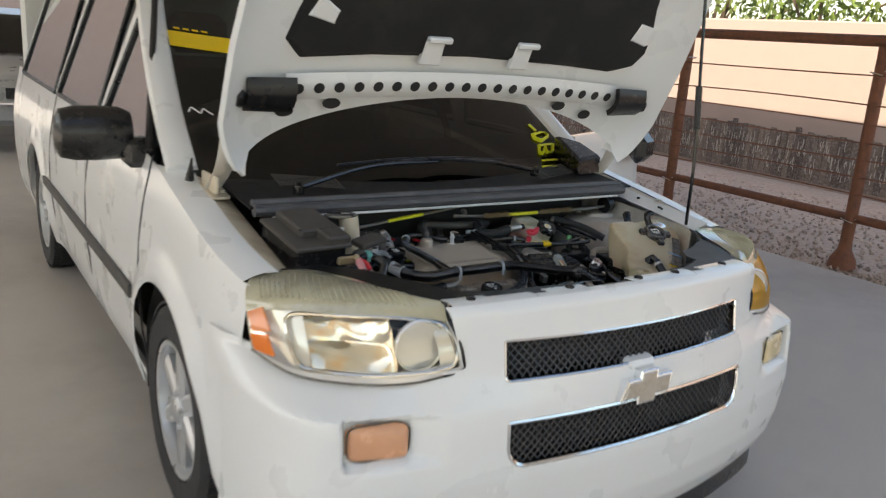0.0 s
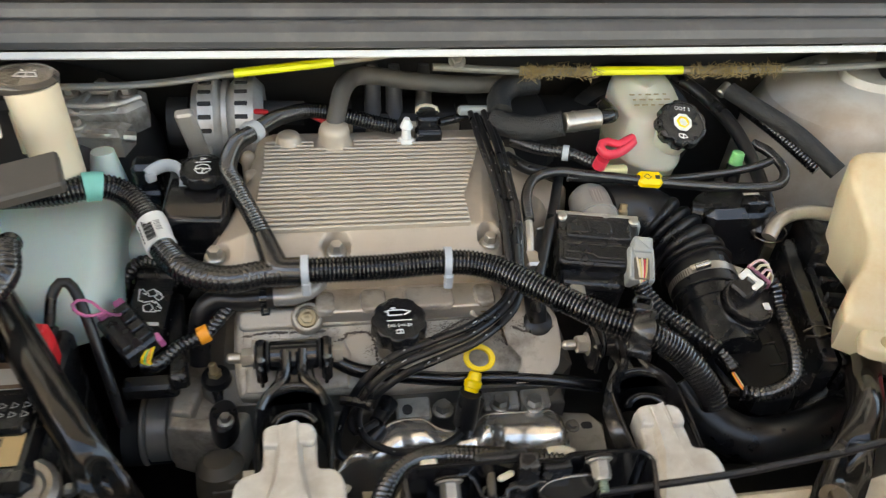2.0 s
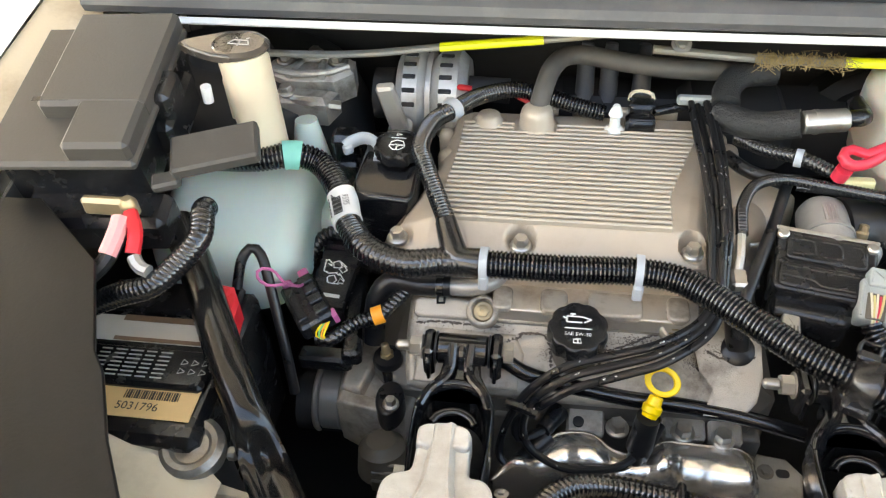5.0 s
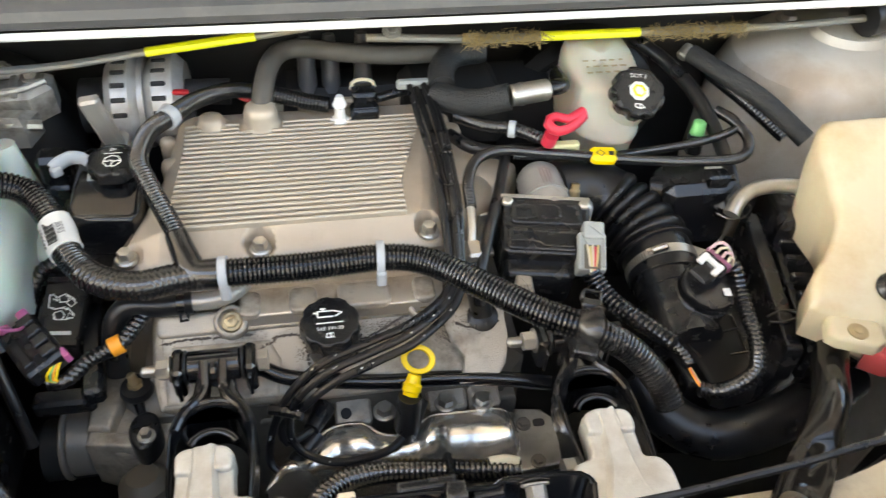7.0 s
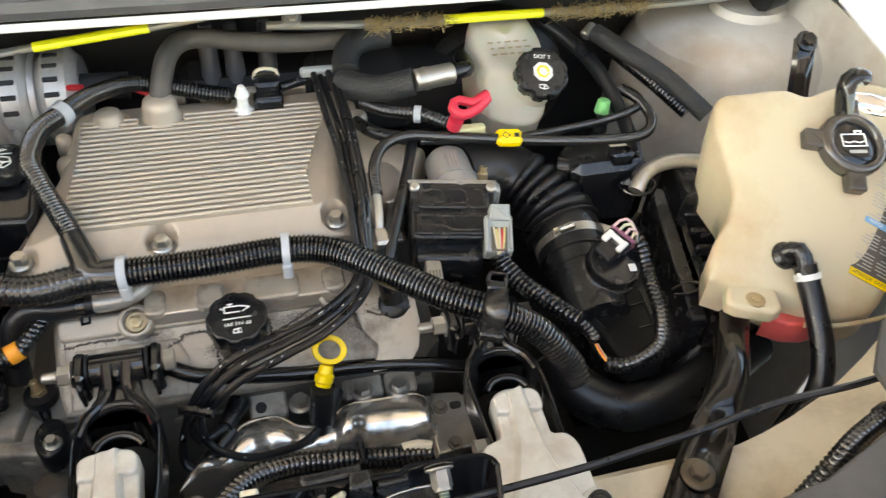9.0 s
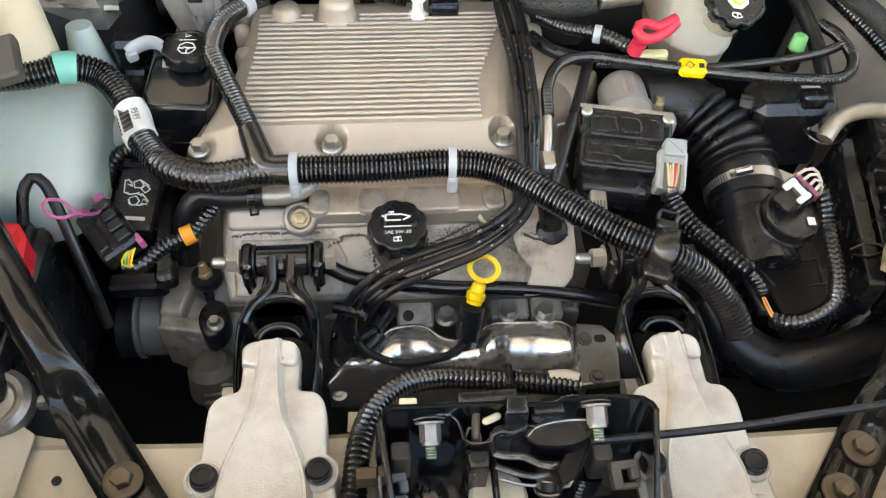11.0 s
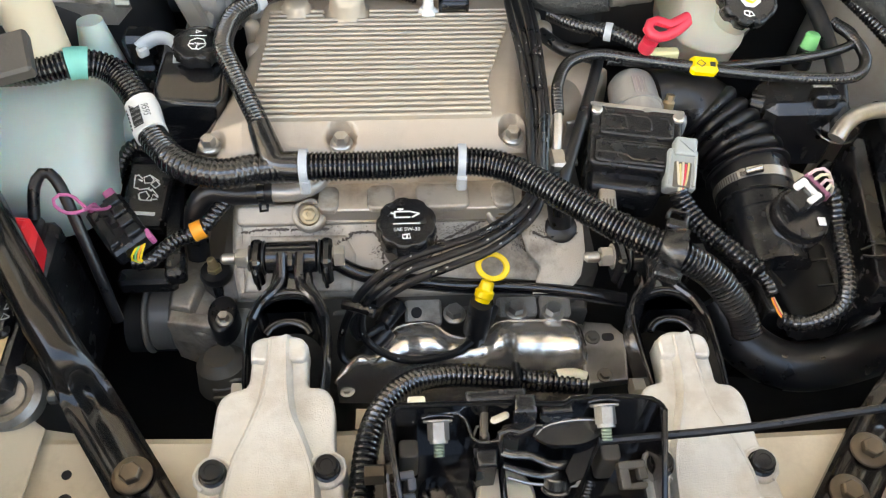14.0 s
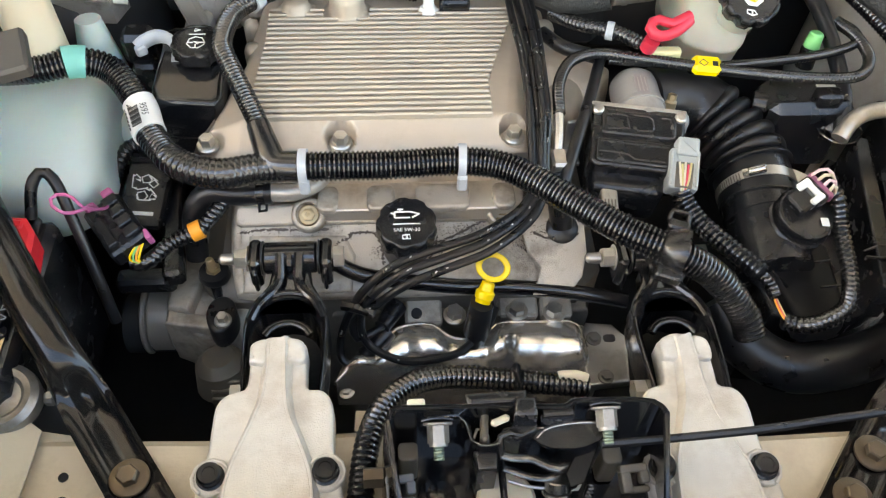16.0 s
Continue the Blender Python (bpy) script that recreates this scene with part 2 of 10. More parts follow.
FOGPALE = surf("pale_yellowed_lens", (0.72, 0.58, 0.34), 0.25, var=0.12, scale=30, coat=0.8)
FOG = surf("faded_amber_lens", (0.72, 0.36, 0.20), 0.25, var=0.12, scale=30, coat=0.8)
LENS = pane_glass("hazy_headlight_lens", (0.97, 0.95, 0.89), 0.9, 0.03)
AMBERLENS = pane_glass("amber_hazy_lens", (0.95, 0.72, 0.30), 0.9, 0.45, (0.95, 0.62, 0.16))
WINDOW = pane_glass("tinted_window", (0.055, 0.065, 0.062), 0.78)
CABIN = surf("dark_cabin", (0.03, 0.03, 0.031), 0.8, var=0.2, scale=10)
CONCRETE = surf("stained_concrete", (0.50, 0.465, 0.42), 0.70, var=0.12, scale=2.0, bump=0.25, bscale=160, dirt=(0.32, 0.285, 0.25), dirt_amount=0.5, dirt_scale=0.9)
GRAVEL = surf("brown_gravel", (0.44, 0.335, 0.265), 0.9, var=0.45, scale=25, bump=0.9, bscale=45, dirt=(0.58, 0.49, 0.40), dirt_amount=0.7, dirt_scale=30, island=0.35)
RUST = surf("rusty_pipe", (0.22, 0.085, 0.045), 0.75, var=0.3, scale=20, bump=0.3, dirt=(0.10, 0.045, 0.03), dirt_amount=0.6, dirt_scale=14)
STUCCO = surf("pink_stucco_wall", (0.36, 0.27, 0.23), 0.9, var=0.06, scale=4, bump=0.4, bscale=60)
STRIPS = surf("pale_flaking_strip", (0.52, 0.46, 0.40), 0.85, var=0.25, scale=14)
SLATS = surf("weathered_screen_slats", (0.13, 0.095, 0.075), 0.8, var=0.4, scale=12, island=0.5, dirt=(0.45, 0.40, 0.36), dirt_amount=0.5, dirt_scale=40)
LEAF = surf("bright_leaves", (0.12, 0.17, 0.03), 0.6, var=0.4, scale=6, island=0.5)
BARK = surf("bark", (0.12, 0.08, 0.05), 0.9, var=0.3, scale=20, bump=0.6)
ROOF = surf("white_metal_roof", (0.72, 0.71, 0.68), 0.5, var=0.04, scale=3)
BRAID = surf("braided_hose", (0.022, 0.022, 0.022), 0.6, var=0.5, scale=220, bump=0.9, bscale=420)
COOLANT = surf("pink_coolant_band", (0.62, 0.10, 0.09), 0.3, var=0.15, scale=12, sub=0.3)


# ---- mesh tools ----
class M:
    """Collects the faces of one mesh, in world metres."""

    def __init__(self):
        self.v, self.f = [], []

    def add(self, verts, faces, m=None):
        o = len(self.v)
        self.v += [tuple(m @ Vector(p)) if m else tuple(p) for p in verts]
        self.f += [[i + o for i in f] for f in faces]
        return self

    def box(self, c, s, b=0.003, m=None, turn=(0, 0, 0)):
        """A box with chamfered edges: centre, size, chamfer."""
        hx, hy, hz = (d / 2 for d in s)
        b = min(b, hx * 0.9, hy * 0.9, hz * 0.9)
        vs, idx = [], {}
        for i in (-1, 1):
            for j in (-1, 1):
                for k in (-1, 1):
                    for a, p in enumerate(((hx, hy - b, hz - b), (hx - b, hy, hz - b), (hx - b, hy - b, hz))):
                        idx[i, j, k, a] = len(vs)
                        vs.append((i * p[0], j * p[1], k * p[2]))
        fs = []
        for s_ in (-1, 1):
            fs.append([idx[s_, j, k, 0] for j, k in ((-1, -1), (1, -1), (1, 1), (-1, 1))][::s_])
            fs.append([idx[i, s_, k, 1] for i, k in ((-1, -1), (-1, 1), (1, 1), (1, -1))][::s_])
            fs.append([idx[i, j, s_, 2] for i, j in ((-1, -1), (1, -1), (1, 1), (-1, 1))][::s_])
        for p in (-1, 1):
            for q in (-1, 1):
                fs.append([idx[-1, p, q, 1], idx[1, p, q, 1], idx[1, p, q, 2], idx[-1, p, q, 2]][::-p * q])
                fs.append([idx[p, -1, q, 0], idx[p, 1, q, 0], idx[p, 1, q, 2], idx[p, -1, q, 2]][::p * q])
                fs.append([idx[p, q, -1, 0], idx[p, q, 1, 0], idx[p, q, 1, 1], idx[p, q, -1, 1]][::-p * q])
                for r in (-1, 1):
                    fs.append([idx[p, q, r, 0], idx[p, q, r, 1], idx[p, q, r, 2]][::p * q * r])
        t = pose(*c, *turn)
        return self.add(vs, fs, m @ t if m else t)

    def lathe(self, prof, seg=20, m=None, flute=0, depth=0.0):
        """Turns (radius, height) pairs round the local z axis; flute cuts that many grips."""
        vs, fs = [], []
        for r, z in prof:
            for i in range(seg):
                a = 2 * math.pi * i / seg
                k = 1 - (depth if flute and (i * flute // seg * seg // flute == i or math.cos(a * flute) > 0.4) else 0)
                vs.append((r * k * math.cos(a), r * k * math.sin(a), z))
        n = len(prof)
        for j in range(n - 1):
            for i in range(seg):
                k = (i + 1) % seg
                fs.append([j * seg + i, j * seg + k, (j + 1) * seg + k, (j + 1) * seg + i])
        fs.append(list(range(seg))[::-1])
        fs.append([(n - 1) * seg + i for i in range(seg)])
        return self.add(vs, fs, m)

    def cyl(self, p0, p1, r0, r1=None, seg=16, b=0.0):
        r1 = r0 if r1 is None else r1
        p0, p1 = Vector(p0), Vector(p1)
        h = (p1 - p0).length
        m = Matrix.Translation(p0) @ (p1 - p0).to_track_quat("Z", "Y").to_matrix().to_4x4()
        prof = [(r0, 0), (r1, h)] if not b else [(r0 - b, 0), (r0, b), (r1, h - b), (r1 - b, h)]
        return self.lathe(prof, seg, m)

    def tube(self, pts, r, seg=10, rib=0.0, step=0.008, groove=0.14, smooth=True, flat=1.0, ends=None):
        """A hose along a smooth line; rib: the pitch of its corrugation; ends: radii at start and end."""
        line = resample(pts, rib / 3 if rib else step, smooth)
        n = len(line)
        vs, fs = [], []
        up = Vector((0, 0, 1))
        prev = None
        for i, p in enumerate(line):
            d = (line[min(i + 1, n - 1)] - line[max(i - 1, 0)]).normalized()
            if prev is None:
                side = d.cross(up if abs(d.z) < 0.95 else Vector((1, 0, 0))).normalized()
            else:
                side = (prev - d * prev.dot(d)).normalized()
            prev = side
            nor = side.cross(d)
            k = r if ends is None else ends[0] + (ends[1] - ends[0]) * i / max(1, n - 1)
            if rib and i % 3 == 2:
                k *= 1 - groove
            for a in range(seg):
                t = 2 * math.pi * a / seg
                vs.append(p + side * (k * math.cos(t)) + nor * (k * flat * math.sin(t)))
        for i in range(n - 1):
            for a in range(seg):
                b = (a + 1) % seg
                fs.append([i * seg + a, i * seg + b, (i + 1) * seg + b, (i + 1) * seg + a])
        fs.append(list(range(seg))[::-1])
        fs.append([(n - 1) * seg + a for a in range(seg)])
        return self.add(vs, fs)

    def prism(self, outline, z0, z1, b=0.002, m=None, top=1.0, lift=None):
        """A plate of that outline (anticlockwise) between two heights, its upper edge chamfered; lift(x, y) adds to the upper face."""
        n = len(outline)
        ins = inset(outline, b)
        lift = lift or (lambda x, y: 0)
        vs = [(x, y, z0) for x, y in outline] + [(x, y, z1 - b + lift(x, y)) for x, y in outline] + [(x, y, z1 + lift(x, y)) for x, y in ins]
        fs = [list(range(n))[::-1], [2 * n + i for i in range(n)]]
        for i in range(n):
            k = (i + 1) % n
            fs += [[i, k, n + k, n + i], [n + i, n + k, 2 * n + k, 2 * n + i]]
        return self.add(vs, fs, m)

    def grid(self, fn, nu, nv, thick=0.0, m=None, keep=None):
        """A sheet fn(u, v), u and v from 0 to 1; thick: a second skin on its back."""
        P = [[Vector(fn(i / nu, j / nv)) for j in range(nv + 1)] for i in range(nu + 1)]
        w = nv + 1
        vs = [p for row in P for p in row]
        fs = [[i * w + j, (i + 1) * w + j, (i + 1) * w + j + 1, i * w + j + 1] for i in range(nu) for j in range(nv)
              if keep is None or keep((i + 0.5) / nu, (j + 0.5) / nv)]
        if thick:
            N = []
            for i in range(nu + 1):
                for j in range(nv + 1):
                    a = P[min(i + 1, nu)][j] - P[max(i - 1, 0)][j]
                    b = P[i][min(j + 1, nv)] - P[i][max(j - 1, 0)]
                    c = a.cross(b)
                    N.append(c.normalized() if c.length > 1e-12 else Vector((0, 0, 1)))
            o = len(vs)
            edge = {}
            for f in fs:
                for a, b in zip(f, f[1:] + f[:1]):
                    edge[a, b] = edge.get((a, b), 0) + 1
            rim = [(a, b) for a, b in edge if (b, a) not in edge]
            vs = vs + [p - n_ * thick for p, n_ in zip(vs, N)]
            fs = fs + [[i + o for i in f][::-1] for f in fs] + [[b, a, a + o, b + o] for a, b in rim]
        return self.add(vs, fs, m)

    def bolt(self, p, axis=(0, 0, 1), r=0.008, h=0.008, washer=True):
        m = Matrix.Translation(p) @ Vector(axis).to_track_quat("Z", "Y").to_matrix().to_4x4()
        if washer:
            self.lathe([(r * 1.5, 0), (r * 1.5, h * 0.25), (r * 1.3, h * 0.35)], 16, m)
        self.lathe([(r, h * 0.3), (r, h * 0.9), (r * 0.85, h)], 6, m)
        return self.lathe([(r * 0.55, h * 0.95), (r * 0.5, h * 1.02)], 8, m)

    def loft(self, rows, m=None, closed=True):
        """A skin over stacked outlines of the same length, ends closed."""
        n, vs, fs = len(rows[0]), [p for r in rows for p in r], []
        for j in range(len(rows) - 1):
            for i in range(n):
                k = (i + 1) % n
                fs.append([j * n + i, j * n + k, (j + 1) * n + k, (j + 1) * n + i])
        if closed:
            fs += [list(range(n))[::-1], [(len(rows) - 1) * n + i for i in range(n)]]
        return self.add(vs, fs, m)

    def slab(self, outline, z0, z1, r=0.005, m=None, lift=None, steps=4):
        """A plate of that outline (anticlockwise) with a well-rounded upper edge."""
        lift = lift or (lambda x, y: 0)
        rows = [[(x, y, z0) for x, y in outline]]
        for i in range(steps + 1):
            a = math.pi / 2 * i / steps
            o = inset(outline, r * (1 - math.cos(a))) if i else outline
            rows.append([(x, y, z1 - r + r * math.sin(a) + lift(x, y)) for x, y in o])
        rows.append([(x, y, z1 + lift(x, y)) for x, y in inset(outline, r * 1.25)])
        return self.loft(rows, m)

    def bellows(self, pts, r, pitch, deep, seg=32, ends=None):
        """A hose of rounded rings."""
        line = resample(pts, pitch / 8)
        n, rows, prev = len(line), [], None
        for i, p in enumerate(line):
            d = (line[min(i + 1, n - 1)] - line[max(i - 1, 0)]).normalized()
            side = (prev - d * prev.dot(d)).normalized() if prev else d.cross(Vector((0, 0, 1))).normalized()
            prev, nor = side, side.cross(d)
            k = (r if ends is None else ends[0] + (ends[1] - ends[0]) * i / max(1, n - 1)) - deep * (1 - abs(math.sin(math.pi * i / 8)) ** 0.6)
            rows.append([tuple(p + side * (k * math.cos(2 * math.pi * a / seg)) + nor * (k * math.sin(2 * math.pi * a / seg))) for a in range(seg)])
        return self.loft(rows)

    def grip_cap(self, r, h, n, K, deep=0.09):
        """A screw cap with n finger scallops round its skirt and a dished top."""
        seg = n * 10
        rows = []
        for k, z, cut in ((0.97, 0, 1), (1, h * 0.06, 1), (1, h * 0.72, 1), (0.985, h * 0.88, 0.9), (0.94, h * 0.98, 0.55), (0.89, h, 0.2), (0.84, h, 0), (0.82, h * 0.93, 0), (0.4, h * 0.92, 0), (0.01, h * 0.92, 0)):
            row = []
            for i in range(seg):
                a = 2 * math.pi * i / seg
                q = r * k * (1 - deep * cut * max(0.0, min(1.0, (math.cos(n * a) - 0.15) * 2.2)))
                row.append((q * math.cos(a), q * math.sin(a), z))
            rows.append(row)
        return self.loft(rows, K)


def resample(pts, step, smooth=True):
    P = [Vector(p) for p in pts]
    if smooth and len(P) > 2:
        fine = []
        Q = [P[0] * 2 - P[1], *P, P[-1] * 2 - P[-2]]
        for i in range(1, len(Q) - 2):
            a, b, c, d = Q[i - 1:i + 3]
            for k in range(12):
                t = k / 12
                fine.append(0.5 * (2 * b + (c - a) * t + (2 * a - 5 * b + 4 * c - d) * t * t + (3 * b - a - 3 * c + d) * t ** 3))
        fine.append(P[-1])
        P = fine
    out, left = [P[0]], step
    for a, b in zip(P, P[1:]):
        d = (b - a).length
        at = left
        while at <= d:
            out.append(a.lerp(b, at / d))
            at += step
        left = at - d
    if (out[-1] - P[-1]).length > step * 0.3:
        out.append(P[-1])
    return out


def inset(outline, b):
    n, out = len(outline), []
    for i in range(n):
        p, q, r = Vector(outline[i - 1]), Vector(outline[i]), Vector(outline[(i + 1) % n])
        d1, d2 = (q - p).normalized(), (r - q).normalized()
        n1, n2 = Vector((-d1.y, d1.x)), Vector((-d2.y, d2.x))
        s = n1 + n2
        k = max(0.4, 1 + n1.dot(n2))
        out.append(tuple(q + s * (b / k)))
    return out


def rounded(x0, y0, x1, y1, r, n=4):
    """The outline of a rectangle with round corners."""
    out = []
    for cx, cy, a in ((x1 - r, y0 + r, -90), (x1 - r, y1 - r, 0), (x0 + r, y1 - r, 90), (x0 + r, y0 + r, 180)):
        out += [(cx + r * math.cos(radians(a + 90 * i / n)), cy + r * math.sin(radians(a + 90 * i / n))) for i in range(n + 1)]
    return out


def disc(cx, cy, r, n=20):
    return [(cx + r * math.cos(2 * math.pi * i / n), cy + r * math.sin(2 * math.pi * i / n)) for i in range(n)]


ORG = {}


def mesh_of(name, mm, mat, org, angle=35):
    me = bpy.data.meshes.new(name)
    me.from_pydata([(x - org[0], y - org[1], z - org[2]) for x, y, z in mm.v], [], mm.f)
    me.materials.append(mat)
    me.shade_smooth()
    me.set_sharp_from_angle(angle=radians(angle))
    return me


def thing(name, label, category, at=(0, 0, 0), group="", kind=""):
    ob = new(name)
    ob.empty_display_size = 0.05
    ob.location = at
    ORG[ob] = Vector(at)
    return tagged(ob, label, category, group, kind)


def part(name, mm, mat, parent, label="", angle=35):
    ob = new(name, mesh_of(name, mm, mat, ORG[parent], angle))
    ob.parent = parent
    ORG[ob] = ORG[parent]
    if label:
        ob["label"] = label
    return ob


def solo(name, mm, mat, label, category, group="", kind="", angle=35):
    z = min(p[2] for p in mm.v)
    n = len(mm.v)
    org = Vector((sum(p[0] for p in mm.v) / n, sum(p[1] for p in mm.v) / n, z))
    ob = new(name, mesh_of(name, mm, mat, org, angle))
    ob.location = org
    ORG[ob] = org
    return tagged(ob, label, category, group, kind)


def words(text, size, m, mat, parent, name="lettering", squeeze=1.0, label=""):
    """Flat lettering, centred at the pose m, lying in its xy plane."""
    cu = bpy.data.curves.new(name, "FONT")
    cu.body, cu.size, cu.align_x, cu.align_y = text, size, "CENTER", "CENTER"
    tmp = bpy.data.objects.new(name, cu)
    scene.collection.objects.link(tmp)
    me = bpy.data.meshes.new_from_object(tmp.evaluated_get(bpy.context.evaluated_depsgraph_get()))
    bpy.data.objects.remove(tmp)
    o = ORG[parent]
    me.transform(Matrix.Translation(-o) @ m @ Matrix.Diagonal((squeeze, 1, 1, 1)))
    me.materials.clear()
    me.materials.append(mat)
    ob = new(name, me)
    ob.parent = parent
    ORG[ob] = o
    if label:
        ob["label"] = label
    return ob


# ---- setting ----
def setting():
    m = M()
    m.grid(lambda u, v: (-40 + 44.25 * u, -40 + 100 * v, 0), 2, 2)
    g = solo("floor", m, CONCRETE, "smooth stained grey concrete slab under the van", "floor", kind="structure")
    m = M()
    m.box((4.235, 10, -0.07), (0.03, 100, 0.13), 0.004)
    solo("slab_edge", m, CONCRETE, "straight edge of the concrete slab against gravel", "kerb", kind="structure")
    m = M()
    m.grid(lambda u, v: (4.24 + 60 * u, -60 + 140 * v, -0.05 + 0.012 * math.sin(40 * v + 17 * u)), 24, 60)
    solo("ground", m, GRAVEL, "loose brown gravel ground beyond the slab", "gravel ground", kind="structure")
    m = M()
    rnd = random.Random(4)
    for i in range(5200):
        x, y = 4.28 + rnd.random() ** 1.5 * 3.2, -1.5 + rnd.random() * 9
        s = rnd.uniform(0.008, 0.028)
        t = pose(x, y, -0.045, rnd.uniform(0, 360), rnd.uniform(0, 360), 0) @ Matrix.Diagonal((s, s * rnd.uniform(0.6, 1.3), s * rnd.uniform(0.5, 0.9), 1))
        m.add([(1, 0, 0), (-1, 0, 0), (0, 1, 0), (0, -1, 0), (0, 0, 1), (0, 0, -1)],
              [[0, 2, 4], [2, 1, 4], [1, 3, 4], [3, 0, 4], [2, 0, 5], [1, 2, 5], [3, 1, 5], [0, 3, 5]], t)
    solo("gravel_stones", m, GRAVEL, "small loose brown and grey stones and chips", "gravel", kind="stuff", angle=10)
    # far wall: sunlit above, in the shade of the roof below
    m = M()
    m.box((8.3, 6, 0.98), (0.22, 40, 2.15), 0.02)
    solo("wall_east", m, STUCCO, "pale pink stucco boundary wall, its lower half in shade", "wall", kind="structure")
    m = M()
    for i in range(260):
        h = 0.62 + random.uniform(-0.02, 0.02) + 0.05 * (i % 11 == 0)
        m.box((8.17, -6 + i * 0.09, 0.02 + h / 2), (0.012, 0.085, h), 0.003, turn=(random.uniform(-1, 1), 0, random.uniform(-4, 4)))
    solo("screen_slats", m, SLATS, "row of dark weathered slats with pale flaking streaks along the wall", "screen", kind="structure")
    m = M()
    for i in range(900):
        y, z, h = -2 + i * 0.0195, random.uniform(0.08, 0.50), random.uniform(0.04, 0.16)
        k = random.uniform(-0.012, 0.012)
        m.tube([(8.155, y, z), (8.150, y + k, z + h / 2), (8.155, y + 0.4 * k, z + h)], 0.005, 4, smooth=False)
    solo("flaking_strips", m, STRIPS, "pale curled strips flaking off the dark screen slats", "screen", kind="stuff")
    # shelter roof over the lane, unseen; front slab and gap shape the light
    m = M()
    m.box((-2.2, 6.9, 3.55), (13.8, 15.2, 0.10), 0.01)
    m.box((-2.2, -6.2, 3.55), (13.8, 7.2, 0.10), 0.01)
    solo("ceiling", m, ROOF, "white metal roof of the open shelter, split to shape light", "ceiling", kind="structure")
    m = M()
    for i in range(12):
        m.box((-2.2, -0.55 + i * 1.3, 3.40), (13.6, 0.10, 0.20), 0.01)
    solo("roof_beams", m, ROOF, "white painted steel roof beams", "roof beam", kind="structure")
    # added backdrop wall, so the side windows mirror less sky
    m = M()
    m.box((-12, 26, 2.4), (44, 0.3, 5.0), 0.02)
    solo("reflection_wall", m, STUCCO, "added stucco wall that darkens reflections in the side windows", "wall", kind="structure")
    m = M()
    m.box((-26, 4, 1.95), (0.3, 60, 4.1), 0.02)
    solo("wall_west", m, STUCCO, "pale stucco building on the far side of the lane", "wall", kind="structure")


def fence():
    f = thing("pipe_fence", "rust brown welded steel pipe fence with tight wires", "fence", (4.62, 3, 0))
    for k in range(-2, 6):
        y = 2.01 + 1.86 * k
        m = M()
        m.cyl((4.62, y, -0.06), (4.62, y, 1.68), 0.048, seg=14)
        p = part("post", m, RUST, f)
        m = M()
        m.lathe([(0.11, -0.05), (0.10, 0.02), (0.055, 0.10), (0.049, 0.16)], 14, pose(4.62, y, 0))
        part("base", m, RUST, p)
        for z in (0.33, 1.47):
            m = M()
            m.tube([(4.56, y - 0.05, z), (4.56, y + 0.05, z + 0.02), (4.68, y + 0.05, z), (4.68, y - 0.05, z + 0.03), (4.56, y - 0.06, z + 0.03)], 0.004, 5)
            part("tie_wire", m, STEEL, p, "twisted silver tie wire")
    for z, r in ((1.72, 0.044), (0.36, 0.035)):
        m = M()
        m.cyl((4.62, -4, z), (4.62, 13, z), r, seg=14)
        part("rail", m, RUST, f)
    for z in (1.46, 1.24, 1.10, 0.96, 0.82, 0.68, 0.55):
        m = M()
        m.tube([(4.58, -4 + i * 1.7, z + 0.012 * math.sin(i * 2.3 + z * 9)) for i in range(11)], 0.006, 5, step=0.3)
        part("wire", m, RUST, f)
    m = M()
    m.cyl((4.4, 5.2, 0.0), (4.75, 3.8, 0.03), 0.05)
    solo("loose_pipe", m, RUST, "rusty pipe offcut lying on the gravel by the fence", "pipe")


def tree(at, h, seed):
    rnd = random.Random(seed)
    t = thing("tree", "bright yellow-green sunlit tree behind the wall", "tree", at, "trees behind the wall")
    m = M()
    x, y, z = at
    m.tube([(x, y, z), (x + 0.1, y + 0.1, z + h * 0.3), (x, y + 0.2, z + h * 0.6)], 0.1, 8, ends=(0.14, 0.05), step=0.1)
    tips = []
    for i in range(9):
        a = i * 2.4
        p = (x + 1.3 * math.cos(a) * rnd.uniform(0.6, 1.2), y + 1.5 * math.sin(a) * rnd.uniform(0.6, 1.2), z + h * rnd.uniform(0.45, 1.0))
        m.tube([(x, y + 0.1, z + h * 0.35), ((x + p[0]) / 2, (y + p[1]) / 2, p[2] - 0.3), p], 0.03, 6, ends=(0.05, 0.012), step=0.12)
        tips.append(p)
    part("trunk", m, BARK, t)
    m = M()
    for i in range(2600):
        p = rnd.choice(tips)
        c = [p[k] + rnd.gauss(0, 0.42) for k in range(3)]
        q = pose(*c, rnd.uniform(0, 360), rnd.uniform(0, 360), rnd.uniform(0, 360))
        s = rnd.uniform(0.05, 0.10)
        m.add([(-s, 0, 0), (0, -s * 0.4, 0.01), (s, 0, 0), (0, s * 0.4, 0.01)], [[0, 1, 2, 3]], q)
    part("crown", m, LEAF, t)


